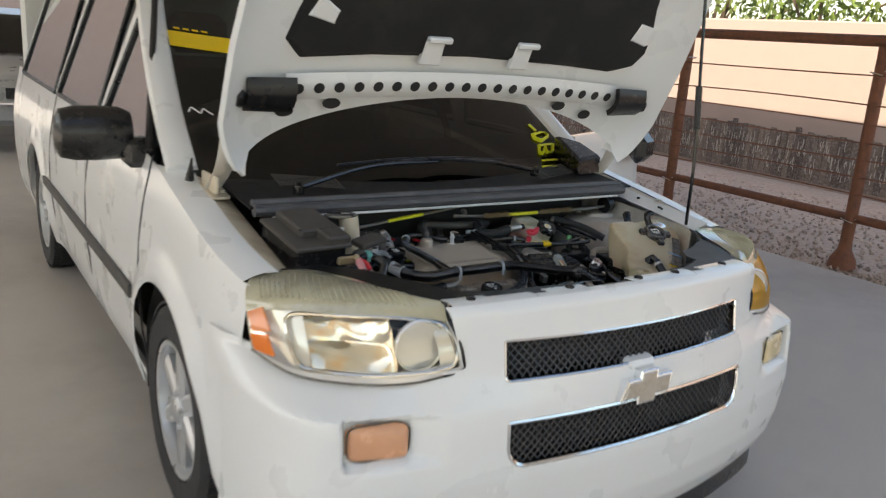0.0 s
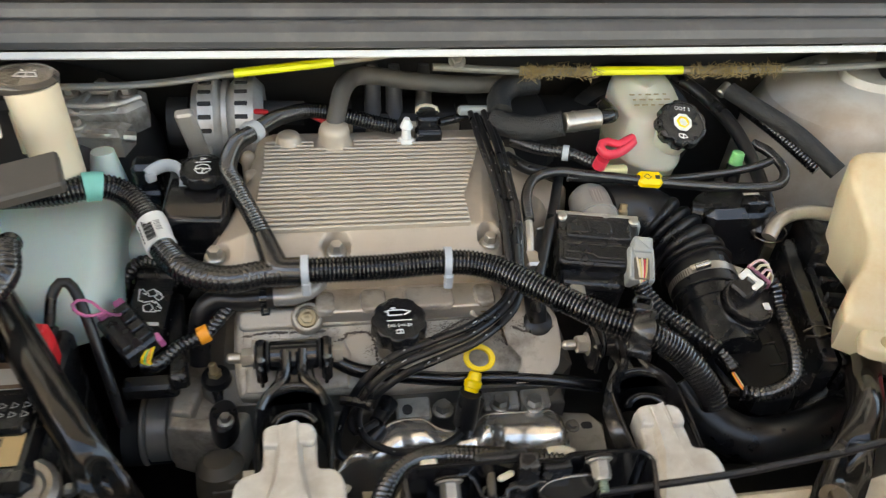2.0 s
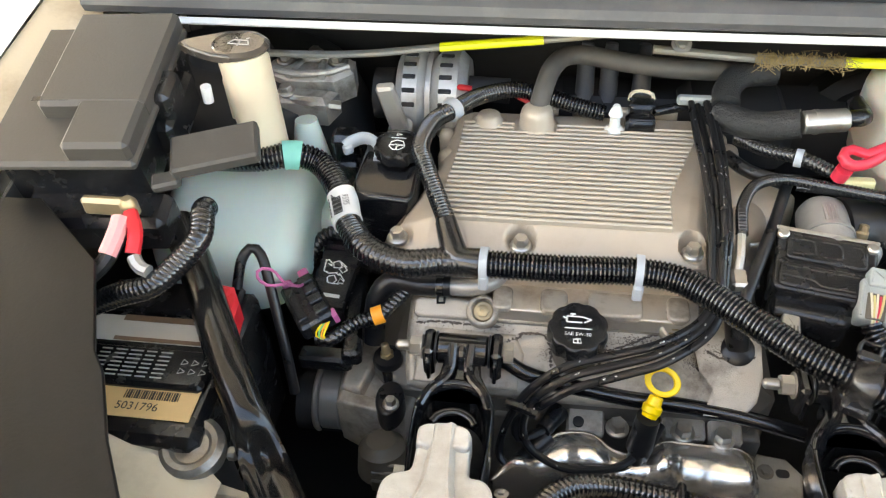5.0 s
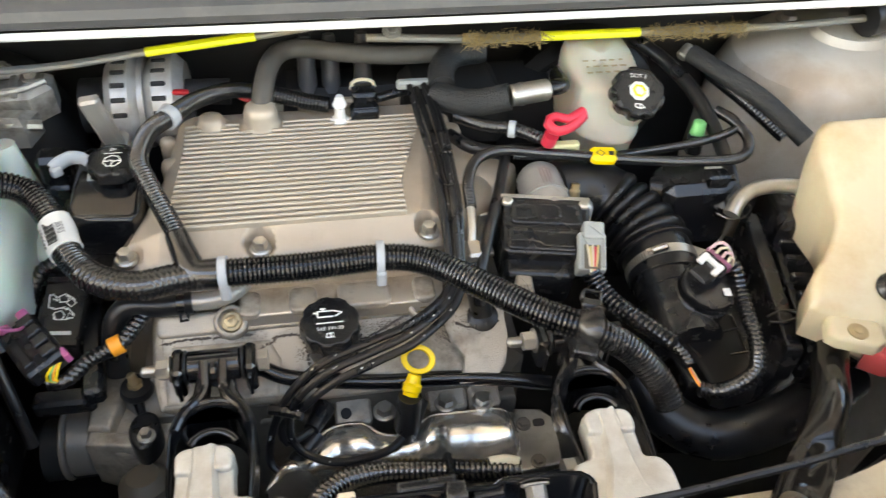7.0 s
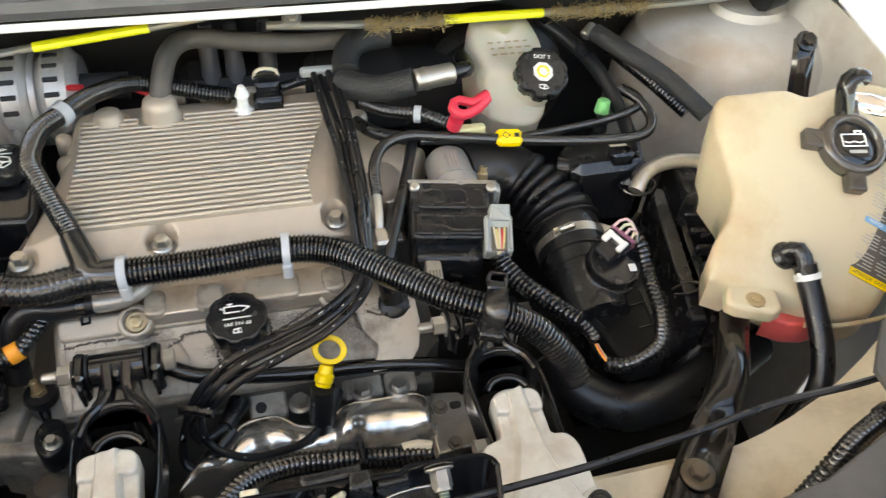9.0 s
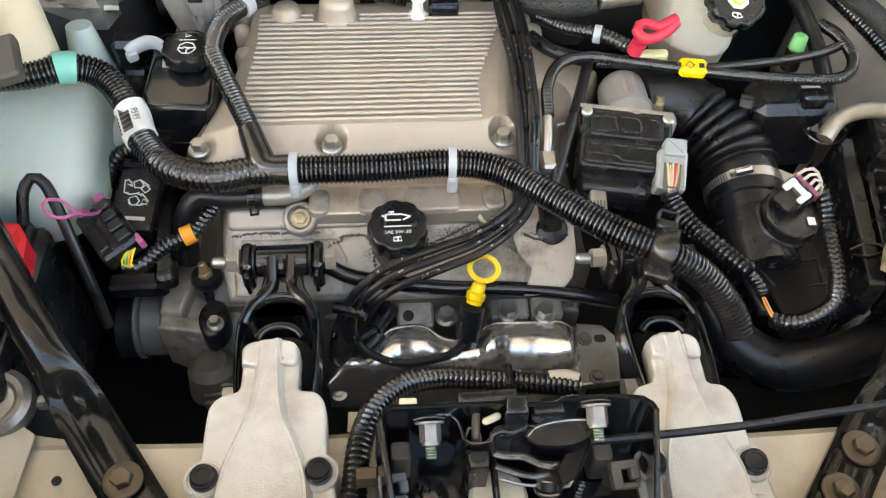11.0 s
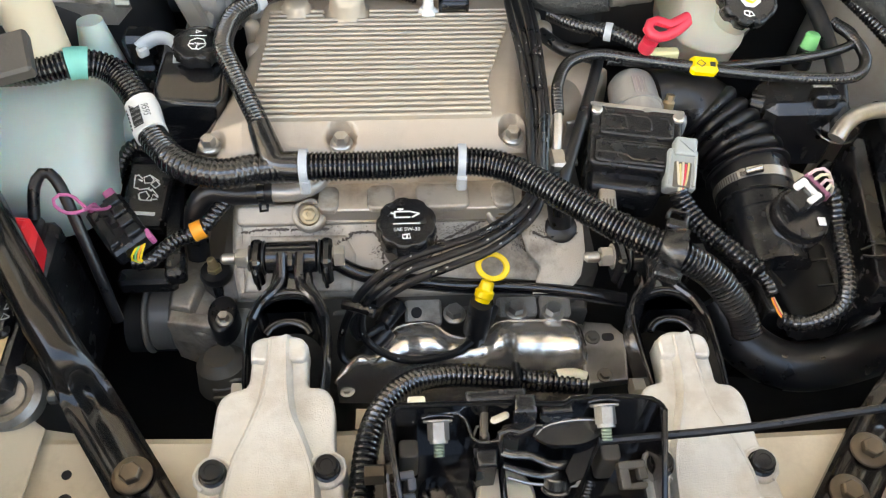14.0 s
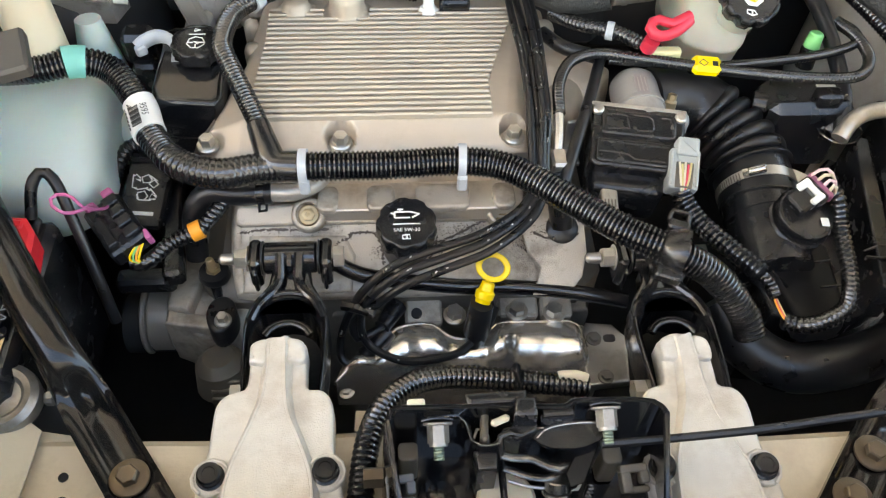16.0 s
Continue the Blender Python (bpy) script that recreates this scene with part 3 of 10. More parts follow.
def parked_car():
    """A silver car parked nose-on behind the van."""
    cx, y0 = -0.30, 8.0
    c = thing("parked_car", "silver car parked behind the van", "car", (cx, y0 + 2.1, 0))
    prof = [(0.0, 0.55), (0.06, 0.72), (0.25, 0.83), (1.15, 0.98), (1.75, 1.42), (2.3, 1.50), (3.1, 1.46), (3.9, 1.10), (4.3, 1.02), (4.4, 0.6)]
    def body(u, v):
        t = u * (len(prof) - 1)
        i = min(int(t), len(prof) - 2)
        y, z = (prof[i][k] + (prof[i + 1][k] - prof[i][k]) * (t - i) for k in (0, 1))
        a = math.pi * v
        half = 0.88 if z < 1.0 else 0.88 - 0.45 * (z - 1.0)
        k = abs(math.cos(a)) ** 0.35 * (1 if math.cos(a) > 0 else -1)
        zz = 0.30 + (z - 0.30) * math.sin(a) ** 0.30
        w = 0.88 if zz < 0.95 else 0.88 - 0.42 * (zz - 0.95)
        nose_in = 0.10 * max(0, 1 - y / 0.5) ** 2 * abs(k) ** 2
        return (cx + k * min(w, 0.88), y0 + y + nose_in, zz)
    m = M()
    m.grid(body, 54, 40)
    part("body", m, SILVER, c)
    m = M()
    m.grid(lambda u, v: (cx + (0.66 - 0.10 * v) * (2 * u - 1), y0 + 1.12 + 0.60 * v, 1.005 + 0.42 * v), 8, 6)
    part("windscreen", m, WINDOW, c)
    for s in (-1, 1):
        m = M()
        m.grid(lambda u, v: (cx + s * (0.52 + 0.28 * u), y0 + 0.02 + 0.14 * u * u + 0.05 * v, 0.64 + 0.11 * v), 8, 4)
        part("headlight", m, BEZEL, c, "clear headlight")
        m = M()
        m.grid(lambda u, v: (cx + s * (0.80 + 0.06 * u), y0 + 0.14 + 0.12 * u, 0.64 + 0.09 * v), 4, 3)
        part("indicator", m, AMBER, c)
        for y in (0.85, 3.45):
            m = M()
            m.lathe([(0.2, -0.1), (0.30, -0.09), (0.31, 0.0), (0.30, 0.09), (0.2, 0.1)], 28, pose(cx + s * 0.80, y0 + y, 0.31, 0, 90, 0))
            part("wheel", m, TYRE, c)
    m = M()
    m.grid(lambda u, v: (cx + 0.45 * (2 * u - 1), y0 - 0.012 + 0.02 * v, 0.60 + 0.11 * v), 8, 2)
    part("grille", m, PLASTIC, c)
    m = M()
    m.box((cx, y0 + 0.10, 0.42), (1.66, 0.22, 0.20), 0.06)
    part("bumper", m, SILVER, c)


# ---- the van ----
CX, HALF = -0.02, 0.935           # its middle line and half width


def front_y(u, z=1.0):
    """How far back the nose lies at u (0 middle, 1 side); the bumper is squarer than the lamps above it."""
    k = max(0, (u - 0.5) / 0.5)
    t = min(1, max(0, (z - 0.70) / 0.07))
    return -0.10 + (0.17 + 0.05 * t) * u * u + 0.30 * (t * k ** 2.6 + (1 - t) * k ** 14)


NOSE = [(0.95, 0.057), (0.945, 0.047), (0.93, 0.040), (0.85, 0.033), (0.77, 0.02), (0.67, 0.0), (0.52, -0.012), (0.40, 0.0), (0.32, 0.02), (0.25, 0.055)]


def nose_off(z):
    for (z1, o1), (z0, o0) in zip(NOSE, NOSE[1:]):
        if z >= z0:
            return o0 + (o1 - o0) * (z - z0) / (z1 - z0)
    return NOSE[-1][1]


def nose(x, z):
    u = min(1.0, abs(x - CX) / HALF)
    return front_y(u, z) + nose_off(z)


def lamp_edge(k, side):
    """Four lines along the headlamp, from its inner end (0) to its outer end (1): low front, high front, top back."""
    rows = [((-0.532, -0.008, 0.788), (-0.552, 0.040, 0.898), (-0.562, 0.072, 0.927)),
            ((-0.655, 0.020, 0.768), (-0.655, 0.088, 0.909), (-0.625, 0.180, 0.935)),
            ((-0.770, 0.083, 0.762), (-0.770, 0.155, 0.908), (-0.690, 0.315, 0.938)),
            ((-0.867, 0.185, 0.762), (-0.872, 0.245, 0.902), (-0.780, 0.415, 0.935)),
            ((-0.922, 0.300, 0.788), (-0.926, 0.330, 0.878), (-0.882, 0.412, 0.930))]
    t = k * (len(rows) - 1)
    i = min(int(t), len(rows) - 2)
    t -= i
    out = []
    for j in range(3):
        a, b = Vector(rows[i][j]), Vector(rows[i + 1][j])
        p0 = Vector(rows[max(i - 1, 0)][j])
        p3 = Vector(rows[min(i + 2, len(rows) - 1)][j])
        q = 0.5 * (2 * a + (b - p0) * t + (2 * p0 - 5 * a + 4 * b - p3) * t * t + (3 * a - p0 - 3 * b + p3) * t ** 3)
        if side > 0:
            q.x = 2 * CX - q.x
        out.append(q)
    return out


def side_x(z):
    """Half width of the body at a height."""
    pts = [(0.22, 0.875), (0.35, 0.915), (0.60, 0.938), (0.80, 0.935), (0.95, 0.915), (1.08, 0.885), (1.20, 0.86), (1.72, 0.69)]
    for (z0, x0), (z1, x1) in zip(pts, pts[1:]):
        if z <= z1:
            return x0 + (x1 - x0) * max(0, (z - z0) / (z1 - z0))
    return pts[-1][1]


def body_side(s, van):
    """One flank, from the nose to the tail: s -1 on the passenger's side."""
    def top(y):
        if y < 1.15:
            return 0.925 + 0.13 * max(0, (y - 0.40) / 0.75)
        return min(1.12, 1.055 + (y - 1.15) * 0.13)

    def low(y):
        z = 0.25
        for c in (0.955, 3.86):
            d = 0.405 ** 2 - (y - c) ** 2
            if d > 0:
                z = max(z, 0.34 + math.sqrt(d))
        return z

    ys = [0.30 + i * 0.03 for i in range(40)] + [1.5 + i * 0.1 for i in range(20)] + [3.45 + 0.03 * i for i in range(28)] + [4.3, 4.6, 4.9, 5.05]
    m = M()
    nz = 16
    P = []
    for y in ys:
        a, b = low(y), top(y)
        row = []
        for j in range(nz + 1):
            z = a + (b - a) * j / nz
            x = side_x(z)
            if y < 0.75:                                   # nose curves inwards
                x -= 0.042 * ((0.75 - y) / 0.45) ** 2
            flare = 0.0
            for c in (0.955, 3.86):
                d = math.hypot(y - c, z - 0.34)
                flare = max(flare, 0.022 * max(0, 1 - abs(d - 0.42) / 0.09))
            row.append((CX + s * (x + flare), y, z))
        k = min(1, max(0, (1.22 - y) / 0.1))
        for dx, dz in ((0.018, 0.010), (0.045, 0.016), (0.085, 0.014)):      # crown of the wing
            row.append((CX + s * (x - dx * k - 0.006), y, b + dz * k))
        P.append(row)
    w = nz + 4
    vs = [p for r in P for p in r]
    fs = [[i * w + j, (i + 1) * w + j, (i + 1) * w + j + 1, i * w + j + 1][::s] for i in range(len(ys) - 1) for j in range(nz + 3) if not ys[i] < (0.375 if j >= nz else 0.33 if P[i][j][2] > 0.75 else 0.40)]
    m.add(vs, fs)
    part("side_panel", m, WHITE, van)
    # inner lip of the fender
    m = M()
    m.grid(lambda u, v: (CX + s * (0.826 - 0.02 * u - 0.07 * v), 0.40 + u * 0.76, 0.936 + 0.128 * u - 0.022 * v ** 1.4), 16, 3, thick=0.004 * s)
    part("fender_lip", m, INNER if s < 0 else TOWER, van, "stained cream fender channel" if s < 0 else "stained white fender channel")
    # wheel wells
    for c in (0.955, 3.86):
        m = M()
        m.grid(lambda u, v: (CX + s * (0.60 + 0.30 * v), c + 0.412 * math.cos(math.pi * (1.15 * u - 0.075)), 0.34 + 0.412 * math.sin(math.pi * (1.15 * u - 0.075))), 20, 2)
        part("wheel_well", m, DARK, van)
    m = M()
    m.box((CX + s * 0.942, 2.45, 0.600), (0.022, 2.15, 0.050), 0.006)
    part("side_moulding", m, GREY, van, "grey rubbing strip along the doors")
    m = M()
    m.box((CX + s * 0.84, 2.42, 0.235), (0.06, 2.1, 0.05), 0.015)
    part("sill", m, WHITE, van)
    # door gaps
    for y in (1.28, 2.25, 3.30):
        m = M()
        m.tube([(CX + s * (side_x(z) + 0.0005), y - 0.04 * max(0, z - 0.7), z) for z in (0.30, 0.5, 0.7, 0.9, 1.09)], 0.004, 6)
        part("door_gap", m, DARK, van, "dark shut line between the doors")


def wheel(van, s, y):
    x = CX + s * 0.815
    c = pose(x, y, 0.338, 0, 90 * s, 0)
    w = M()
    w.lathe([(0.215, 0.0), (0.224, -0.10), (0.30, -0.105), (0.325, -0.09), (0.336, -0.06), (0.338, 0.0), (0.336, 0.06), (0.325, 0.09), (0.30, 0.105), (0.229, 0.10), (0.215, 0.0)], 48, c)
    for i in range(60):
        a = 2 * math.pi * i / 60
        for k in (-0.075, -0.03, 0.03, 0.075):
            w.box((0.338 * math.cos(a), 0.338 * math.sin(a), k), (0.010, 0.028, 0.036), 0.002, c, (0, 0, math.degrees(a)))
    t = part("tyre", w, TYRE, van)
    m = M()
    m.lathe([(0.216, -0.02), (0.226, 0.085), (0.218, 0.098), (0.205, 0.095), (0.198, 0.05), (0.198, -0.05)], 48, c)
    for i in range(6):
        a = 360 * i / 6
        q = c @ pose(0, 0, 0, 0, 0, a)
        m.prism([(0.03, -0.035), (0.20, -0.028), (0.20, 0.028), (0.03, 0.035)], 0.02, 0.085, 0.012, q)
    m.lathe([(0.05, 0.02), (0.05, 0.09), (0.035, 0.10)], 24, c)
    for i in range(5):
        a = 2 * math.pi * i / 5
        m.lathe([(0.010, 0.08), (0.010, 0.098), (0.008, 0.10)], 6, c @ pose(0.055 * math.cos(a), 0.055 * math.sin(a), 0))
    part("rim", m, ALLOY, t, "silver six-spoke alloy rim")
    m = M()
    m.lathe([(0.15, -0.02), (0.15, -0.005)], 24, c)
    part("brake_disc", m, STEEL, t)


def mesh_grille(van, z0, z1, inset_y, w_at):
    """Black diamond mesh between two heights in the nose, with a bright rim."""
    n = 40
    m = M()
    def P(x, z, d=0.0):
        return (x, nose(x, z) + d, z)
    # dark sheet that stands in for the shade behind the mesh
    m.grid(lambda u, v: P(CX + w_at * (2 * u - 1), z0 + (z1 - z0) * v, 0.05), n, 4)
    back = part("grille_shade", m, DARK, van)
    m = M()
    h = z1 - z0
    k = int(2 * w_at / 0.021)
    for i in range(-5, k):
        for sgn in (-1, 1):
            pts = []
            for j in range(7):
                v = j / 6
                x = CX - w_at + (i + 0.5) * 0.021 + (v if sgn > 0 else 1 - v) * h * 0.95
                if abs(x - CX) <= w_at:
                    pts.append(P(x, z0 + h * v, 0.014))
            if len(pts) > 1:
                m.tube(pts, 0.0024, 4, step=0.02, smooth=False)
    part("grille_mesh", m, MESH, van, "black diamond mesh grille insert")
    m = M()
    r = 0.012 if z0 > 0.7 else 0.05
    loop = [P(CX + w_at * (-1 + 2 * i / 24), z1, -0.002) for i in range(25)] + [P(CX + w_at, z1 - h * k, -0.002) for k in (0.2, 0.4)]
    loop += [P(CX + w_at - r + r * math.cos(radians(a)), z0 + r - r * math.sin(radians(a)), -0.002) for a in range(0, 91, 15)]
    loop += [P(CX + (w_at - r) * (1 - 2 * i / 24), z0, -0.002) for i in range(1, 24)]
    loop += [P(CX - w_at + r - r * math.sin(radians(a)), z0 + r - r * math.cos(radians(a)), -0.002) for a in range(0, 91, 15)] + [P(CX - w_at, z1 - h * k, -0.002) for k in (0.4, 0.2, 0.0)]
    m.tube(loop, 0.0038 if z0 > 0.7 else 0.0055, 8, step=0.01)
    part("grille_trim", m, CHROME, van, "thin chrome rim round the grille opening")


def headlamp(s):
    h = thing("headlamp", "yellowed clear headlamp with chrome reflectors and an orange side reflector", "headlamp", (CX + s * 0.66, 0.1, 0.77), "pair of headlamps")
    def lens(u, v, back=0.0):
        a, b, c = lamp_edge(u, s)
        f = 0.62
        if v < f:
            t = v / f
            p = a.lerp(b, t)
            bulge = 0.02 * math.sin(math.pi * t)
        else:
            t = (v - f) / (1 - f)
            p = (1 - t) ** 2 * b + 2 * t * (1 - t) * (b + Vector((0, 0.02, 0.055))) + t * t * c
            bulge = 0.0
        n = Vector((s * 0.35 * u, -1, 0.15)).normalized()
        return p + n * (bulge - back)
    m = M()
    m.grid(lambda u, v: lens(0.03 + 0.95 * u, 0.06 + 0.54 * v), 40, 14)
    ob = part("lens", m, LENS if s < 0 else AMBERLENS, h, "clear lens yellowed by the sun" if s < 0 else "deep amber hazy lens")
    ob.visible_shadow = False
    # frosted border, then the ribbed top
    m = M()
    m.grid(lambda u, v: lens(u, 0.60 + 0.40 * v, 0.001), 60, 16)
    m.grid(lambda u, v: lens(0.978 + 0.022 * u, v * 0.6, 0.001), 2, 20)
    part("lens_edge", m, LENSRIM, h, "brownish yellowed ribbed top of the lens")
    m = M()
    m.grid(lambda u, v: lens(u, 0.065 * v, 0.001), 60, 2)
    m.grid(lambda u, v: lens(0.032 * u, v * 0.6, 0.001), 2, 20)
    part("lens_border", m, BEZEL, h, "pale hazy border of the lens")
    for i in range(26):
        m = M()
        u = 0.16 + 0.028 * i
        m.tube([lens(u + 0.05 * t, 0.70 + 0.24 * t, -0.0003) for t in (0, 0.33, 0.66, 1)], 0.0021, 5)
        part("rib", m, LENSRIM, h)
    # reflector chamber: a deep bowl with fluted upper wall over a flat shelf
    def chamber(u, v):
        k = 0.29 + 0.42 * u
        d = 0.022 + 0.060 * max(0, 1 - (2 * u - 1) ** 2) ** 0.7 * (min(1, max(0, v - 0.02) / 0.45) if v < 0.47 else 1 - 0.5 * (v - 0.47))
        d += 0.0016 * math.sin(17 * u + 3) * math.sin(9 * v)
        return lens(k, 0.05 + 0.56 * v, max(0.006, d))
    m = M()
    m.grid(chamber, 96, 40)
    part("reflector", m, REFLECT, h, "chrome reflector with warm glints put into its colour")
    m = M()
    m.grid(lambda u, v: lens(0.655 + 0.33 * u, 0.04 + 0.58 * v, 0.014 + 0.012 * math.sin(math.pi * v)), 30, 16)
    m.grid(lambda u, v: lens(0.02 + 0.09 * u, 0.04 + 0.58 * v, 0.012 + 0.01 * u), 8, 16)
    m.grid(lambda u, v: lens(0.05 + 0.62 * u, 0.56 + 0.055 * v, 0.010 + 0.012 * (1 - v)), 40, 3)
    m.grid(lambda u, v: lens(0.05 + 0.62 * u, 0.035 + 0.06 * v, 0.008 + 0.014 * v), 40, 3)
    part("bezel", m, BEZEL, h, "hazy silver bezel round the reflector")
    p = lens(0.180, 0.325, 0.034)
    q = Matrix.Translation(p) @ Vector((-0.12, -1, 0.10)).to_track_quat("Z", "Y").to_matrix().to_4x4()
    m = M()
    m.lathe([(0.056, -0.012), (0.060, 0.000), (0.062, 0.010), (0.058, 0.013), (0.055, 0.006)], 40, q)
    bowl = part("bowl", m, BEZEL, h, "round silver lamp bowl")
    m = M()
    m.lathe([(0.0550, 0.004), (0.050, -0.010), (0.040, -0.020), (0.026, -0.027), (0.010, -0.030), (0.0, -0.030)], 40, q)
    part("projector", m, GREYGLASS, bowl, "grey mirrored projector")
    m = M()
    m.lathe([(0.013, -0.029), (0.013, -0.004), (0.010, 0.000), (0.0, 0.001)], 20, q)
    part("bulb_shield", m, BEZEL, bowl, "silver bulb shield")
    # chrome frame round the window
    loop = [(0.055, 0.10), (0.035, 0.20), (0.035, 0.45), (0.06, 0.545), (0.12, 0.575), (0.30, 0.585), (0.50, 0.585), (0.66, 0.575), (0.73, 0.54), (0.745, 0.45), (0.735, 0.22), (0.71, 0.12), (0.66, 0.085), (0.45, 0.075), (0.20, 0.075), (0.09, 0.08), (0.055, 0.10)]
    m = M()
    m.tube([lens(u, v, 0.008) for u, v in loop], 0.0050, 10)
    part("chrome_frame", m, CHROME if s < 0 else BEZEL, h, "bright chrome frame round the reflectors")
    for u0, u1, v0, v1, mat in ((0.83, 0.95, 0.12, 0.34, AMBER), (0.83, 0.95, 0.38, 0.62, PEACH)):
        m = M()
        m.grid(lambda u, v: lens(u0 + (u1 - u0) * u + 0.02 * v, v0 + (v1 - v0) * v - 0.05 * u, 0.004), 10, 8, thick=0.006)
        part("side_reflector", m, mat, h, "orange plastic side reflector")
    m = M()
    m.tube([lens(0, v, -0.001) for v in (0.99, 0.8, 0.62, 0.45, 0.3, 0.15, 0.02)] + [lens(u, 0.0, -0.001) for u in (0.05, 0.12)], 0.0036, 6)
    part("gasket", m, RUBBER, h, "dark gasket line along the lamp")
    m = M()
    m.tube([lens(u, 0.0, 0.0) for u in [0.12 + 0.88 * i / 14 for i in range(15)]], 0.0026, 6)
    part("gasket", m, GREYBROWN, h)
    m = M()
    m.grid(lambda u, v: lens(u, v, 0.16 if 0 < v < 1 else 0.02), 12, 6)
    part("housing", m, PLASTIC, h, "black lamp housing")
    return h


HOLES = [(0.757, 0.852, 0.415), (0.552, 0.664, 0.415)]       # grille openings: heights and half width


def recess(x, z):
    """Depth of the fog lamp's hollow in the bumper."""
    k = abs(x - CX)
    sx = min(1, max(0, (k - 0.555) / 0.09)) if k < 0.78 else max(0, 1 - (k - 0.790) / 0.012)
    sz = min(1, max(0, (z - 0.580) / 0.02)) * min(1, max(0, (0.703 - z) / 0.012))
    return 0.034 * max(0, sx) ** 1.5 * sz


def spread(stops, step):
    """Numbers from stop to stop, in even steps near the given one."""
    out = []
    for a, b in zip(stops, stops[1:]):
        n = max(1, round((b - a) / step))
        out += [a + (b - a) * i / n for i in range(n)]
    return out + [stops[-1]]


def nose_cone(van):
    zs = spread([0.25, 0.552, 0.664, 0.757, 0.852, 0.95], 0.0095)
    xs = spread([-0.512, -0.415, 0.415, 0.512], 0.012)
    nx, nz = len(xs) - 1, len(zs) - 1
    def middle(u, v):
        x, z = xs[round(u * nx)], zs[round(v * nz)]
        if abs(x) > 0.415:
            x *= 1 + 0.058 * max(0, (z - 0.78) / 0.15) * (abs(x) - 0.415) / 0.097
        y = nose(CX + x, z)
        if z > 0.86:                                       # the top edge falls away to the sides
            z -= 0.07 * x * x * (z - 0.86) / 0.09
        return (CX + x, y, z)
    def keep(u, v):
        i, j = int(u * nx), int(v * nz)
        x, z = (xs[i] + xs[i + 1]) / 2, (zs[j] + zs[j + 1]) / 2
        return not any(z0 < z < z1 and abs(x) < w for z0, z1, w in HOLES)
    m = M()
    m.grid(middle, nx, nz, thick=-0.004, keep=keep)
    for s in (-1, 1):
        def wing(u, v):
            k = 0.512 + (HALF - 0.512) * u
            x = CX + s * k
            zt = lamp_edge(max(0, min(1, (u - 0.02) / 0.93)), s)[0].z + 0.004
            z = 0.25 + (zt - 0.25) * v
            y = nose(x, z) + recess(x, z)
            return (x, y + (0.05 if u > 0.99 else 0), z)
        m.grid(wing, 84, 84, thick=-0.004 * s)
    part("bumper", m, WHITE, van, "white painted bumper fascia")
    for z0, z1, w in HOLES:
        mesh_grille(van, z0, z1, 0, w)
    # rounded lower corners of the lower opening
    z0, w = HOLES[1][0], HOLES[1][2]
    for s in (-1, 1):
        m = M()
        ring = [(w - 0.05 + 0.05 * math.sin(radians(a)), z0 + 0.05 - 0.05 * math.cos(radians(a))) for a in range(0, 91, 10)]
        pts = [(w + 0.004, z0 - 0.004)] + ring
        vs = [(CX + s * k, nose(CX + s * k, z) - 0.0015, z) for k, z in pts]
        m.add(vs, [[0, i, i + 1][::-s] for i in range(1, len(pts) - 1)])
        part("corner_fillet", m, WHITE, van)
    # top lip with its cut-outs
    for x0, x1, d in ((-0.548, -0.449, 0.060), (-0.447, -0.338, 0.048), (-0.336, -0.297, 0.032), (-0.295, -0.186, 0.056), (-0.184, -0.032, 0.030), (-0.030, 0.205, 0.058), (0.207, 0.262, 0.030), (0.264, 0.50, 0.056)):
        m = M()
        m.grid(lambda u, v: (x0 + (x1 - x0) * u, nose(x0 + (x1 - x0) * u, 0.95) + d * v - 0.003, 0.9515 - 0.07 * (x0 + (x1 - x0) * u - CX) ** 2 + 0.0035 * math.sin(math.pi * v)), 8, 4, thick=0.003)
        part("fascia_lip", m, WHITE, van)
    for x, y, z in ((-0.491, 0.05, 0.938), (-0.229, 0.0, 0.95), (-0.003, -0.008, 0.953), (0.144, -0.002, 0.953), (0.385, 0.035, 0.948)):
        m = M()
        yy = nose(x, 0.95) + 0.031
        m.lathe([(0.012, 0.0), (0.012, 0.003), (0.008, 0.006), (0.003, 0.007)], 14, pose(x, yy, 0.9545 - 0.07 * (x - CX) ** 2))
        part("push_pin", m, PLASTIC, van, "black plastic push pin")
    # fog lamps in their hollows
    for s in (-1, 1):
        x0 = CX + s * 0.712
        def fog(u, v):
            x, z = x0 + 0.142 * (u - 0.5), 0.598 + 0.092 * v
            r = max(0, 1 - abs(2 * u - 1) ** 5) ** 0.5 * max(0, 1 - abs(2 * v - 1) ** 5) ** 0.5
            return (x, nose(x, z) + 0.048 - 0.041 * r ** 0.6, z)
        m = M()
        m.grid(fog, 40, 28, keep=lambda u, v: abs(2 * u - 1 + 0.025) ** 4 + abs(2 * v - 1 + 0.035) ** 4 < 0.97)
        f = part("fog_lamp", m, FOG if s < 0 else FOGPALE, van, "faded peach fog lamp" if s < 0 else "pale yellowed fog lamp")
        m = M()
        m.tube([(x0 + 0.069 * math.cos(a) * (abs(math.cos(a)) + 1e-6) ** -0.55, nose(x0 + 0.069 * math.cos(a), 0.64) + 0.020, 0.644 + 0.044 * math.sin(a) * (abs(math.sin(a)) + 1e-6) ** -0.55) for a in [2 * math.pi * i / 32 for i in range(33)]], 0.0022, 5)
        part("rim", m, GREYBROWN, f)
    # emblem: a slanted bar crossed by a taller block
    ex, ez = CX - 0.012, 0.700
    q = Matrix.Translation((ex, nose(ex, ez) - 0.016, ez)) @ pose(0, 0, 0, 84, 0, 0)
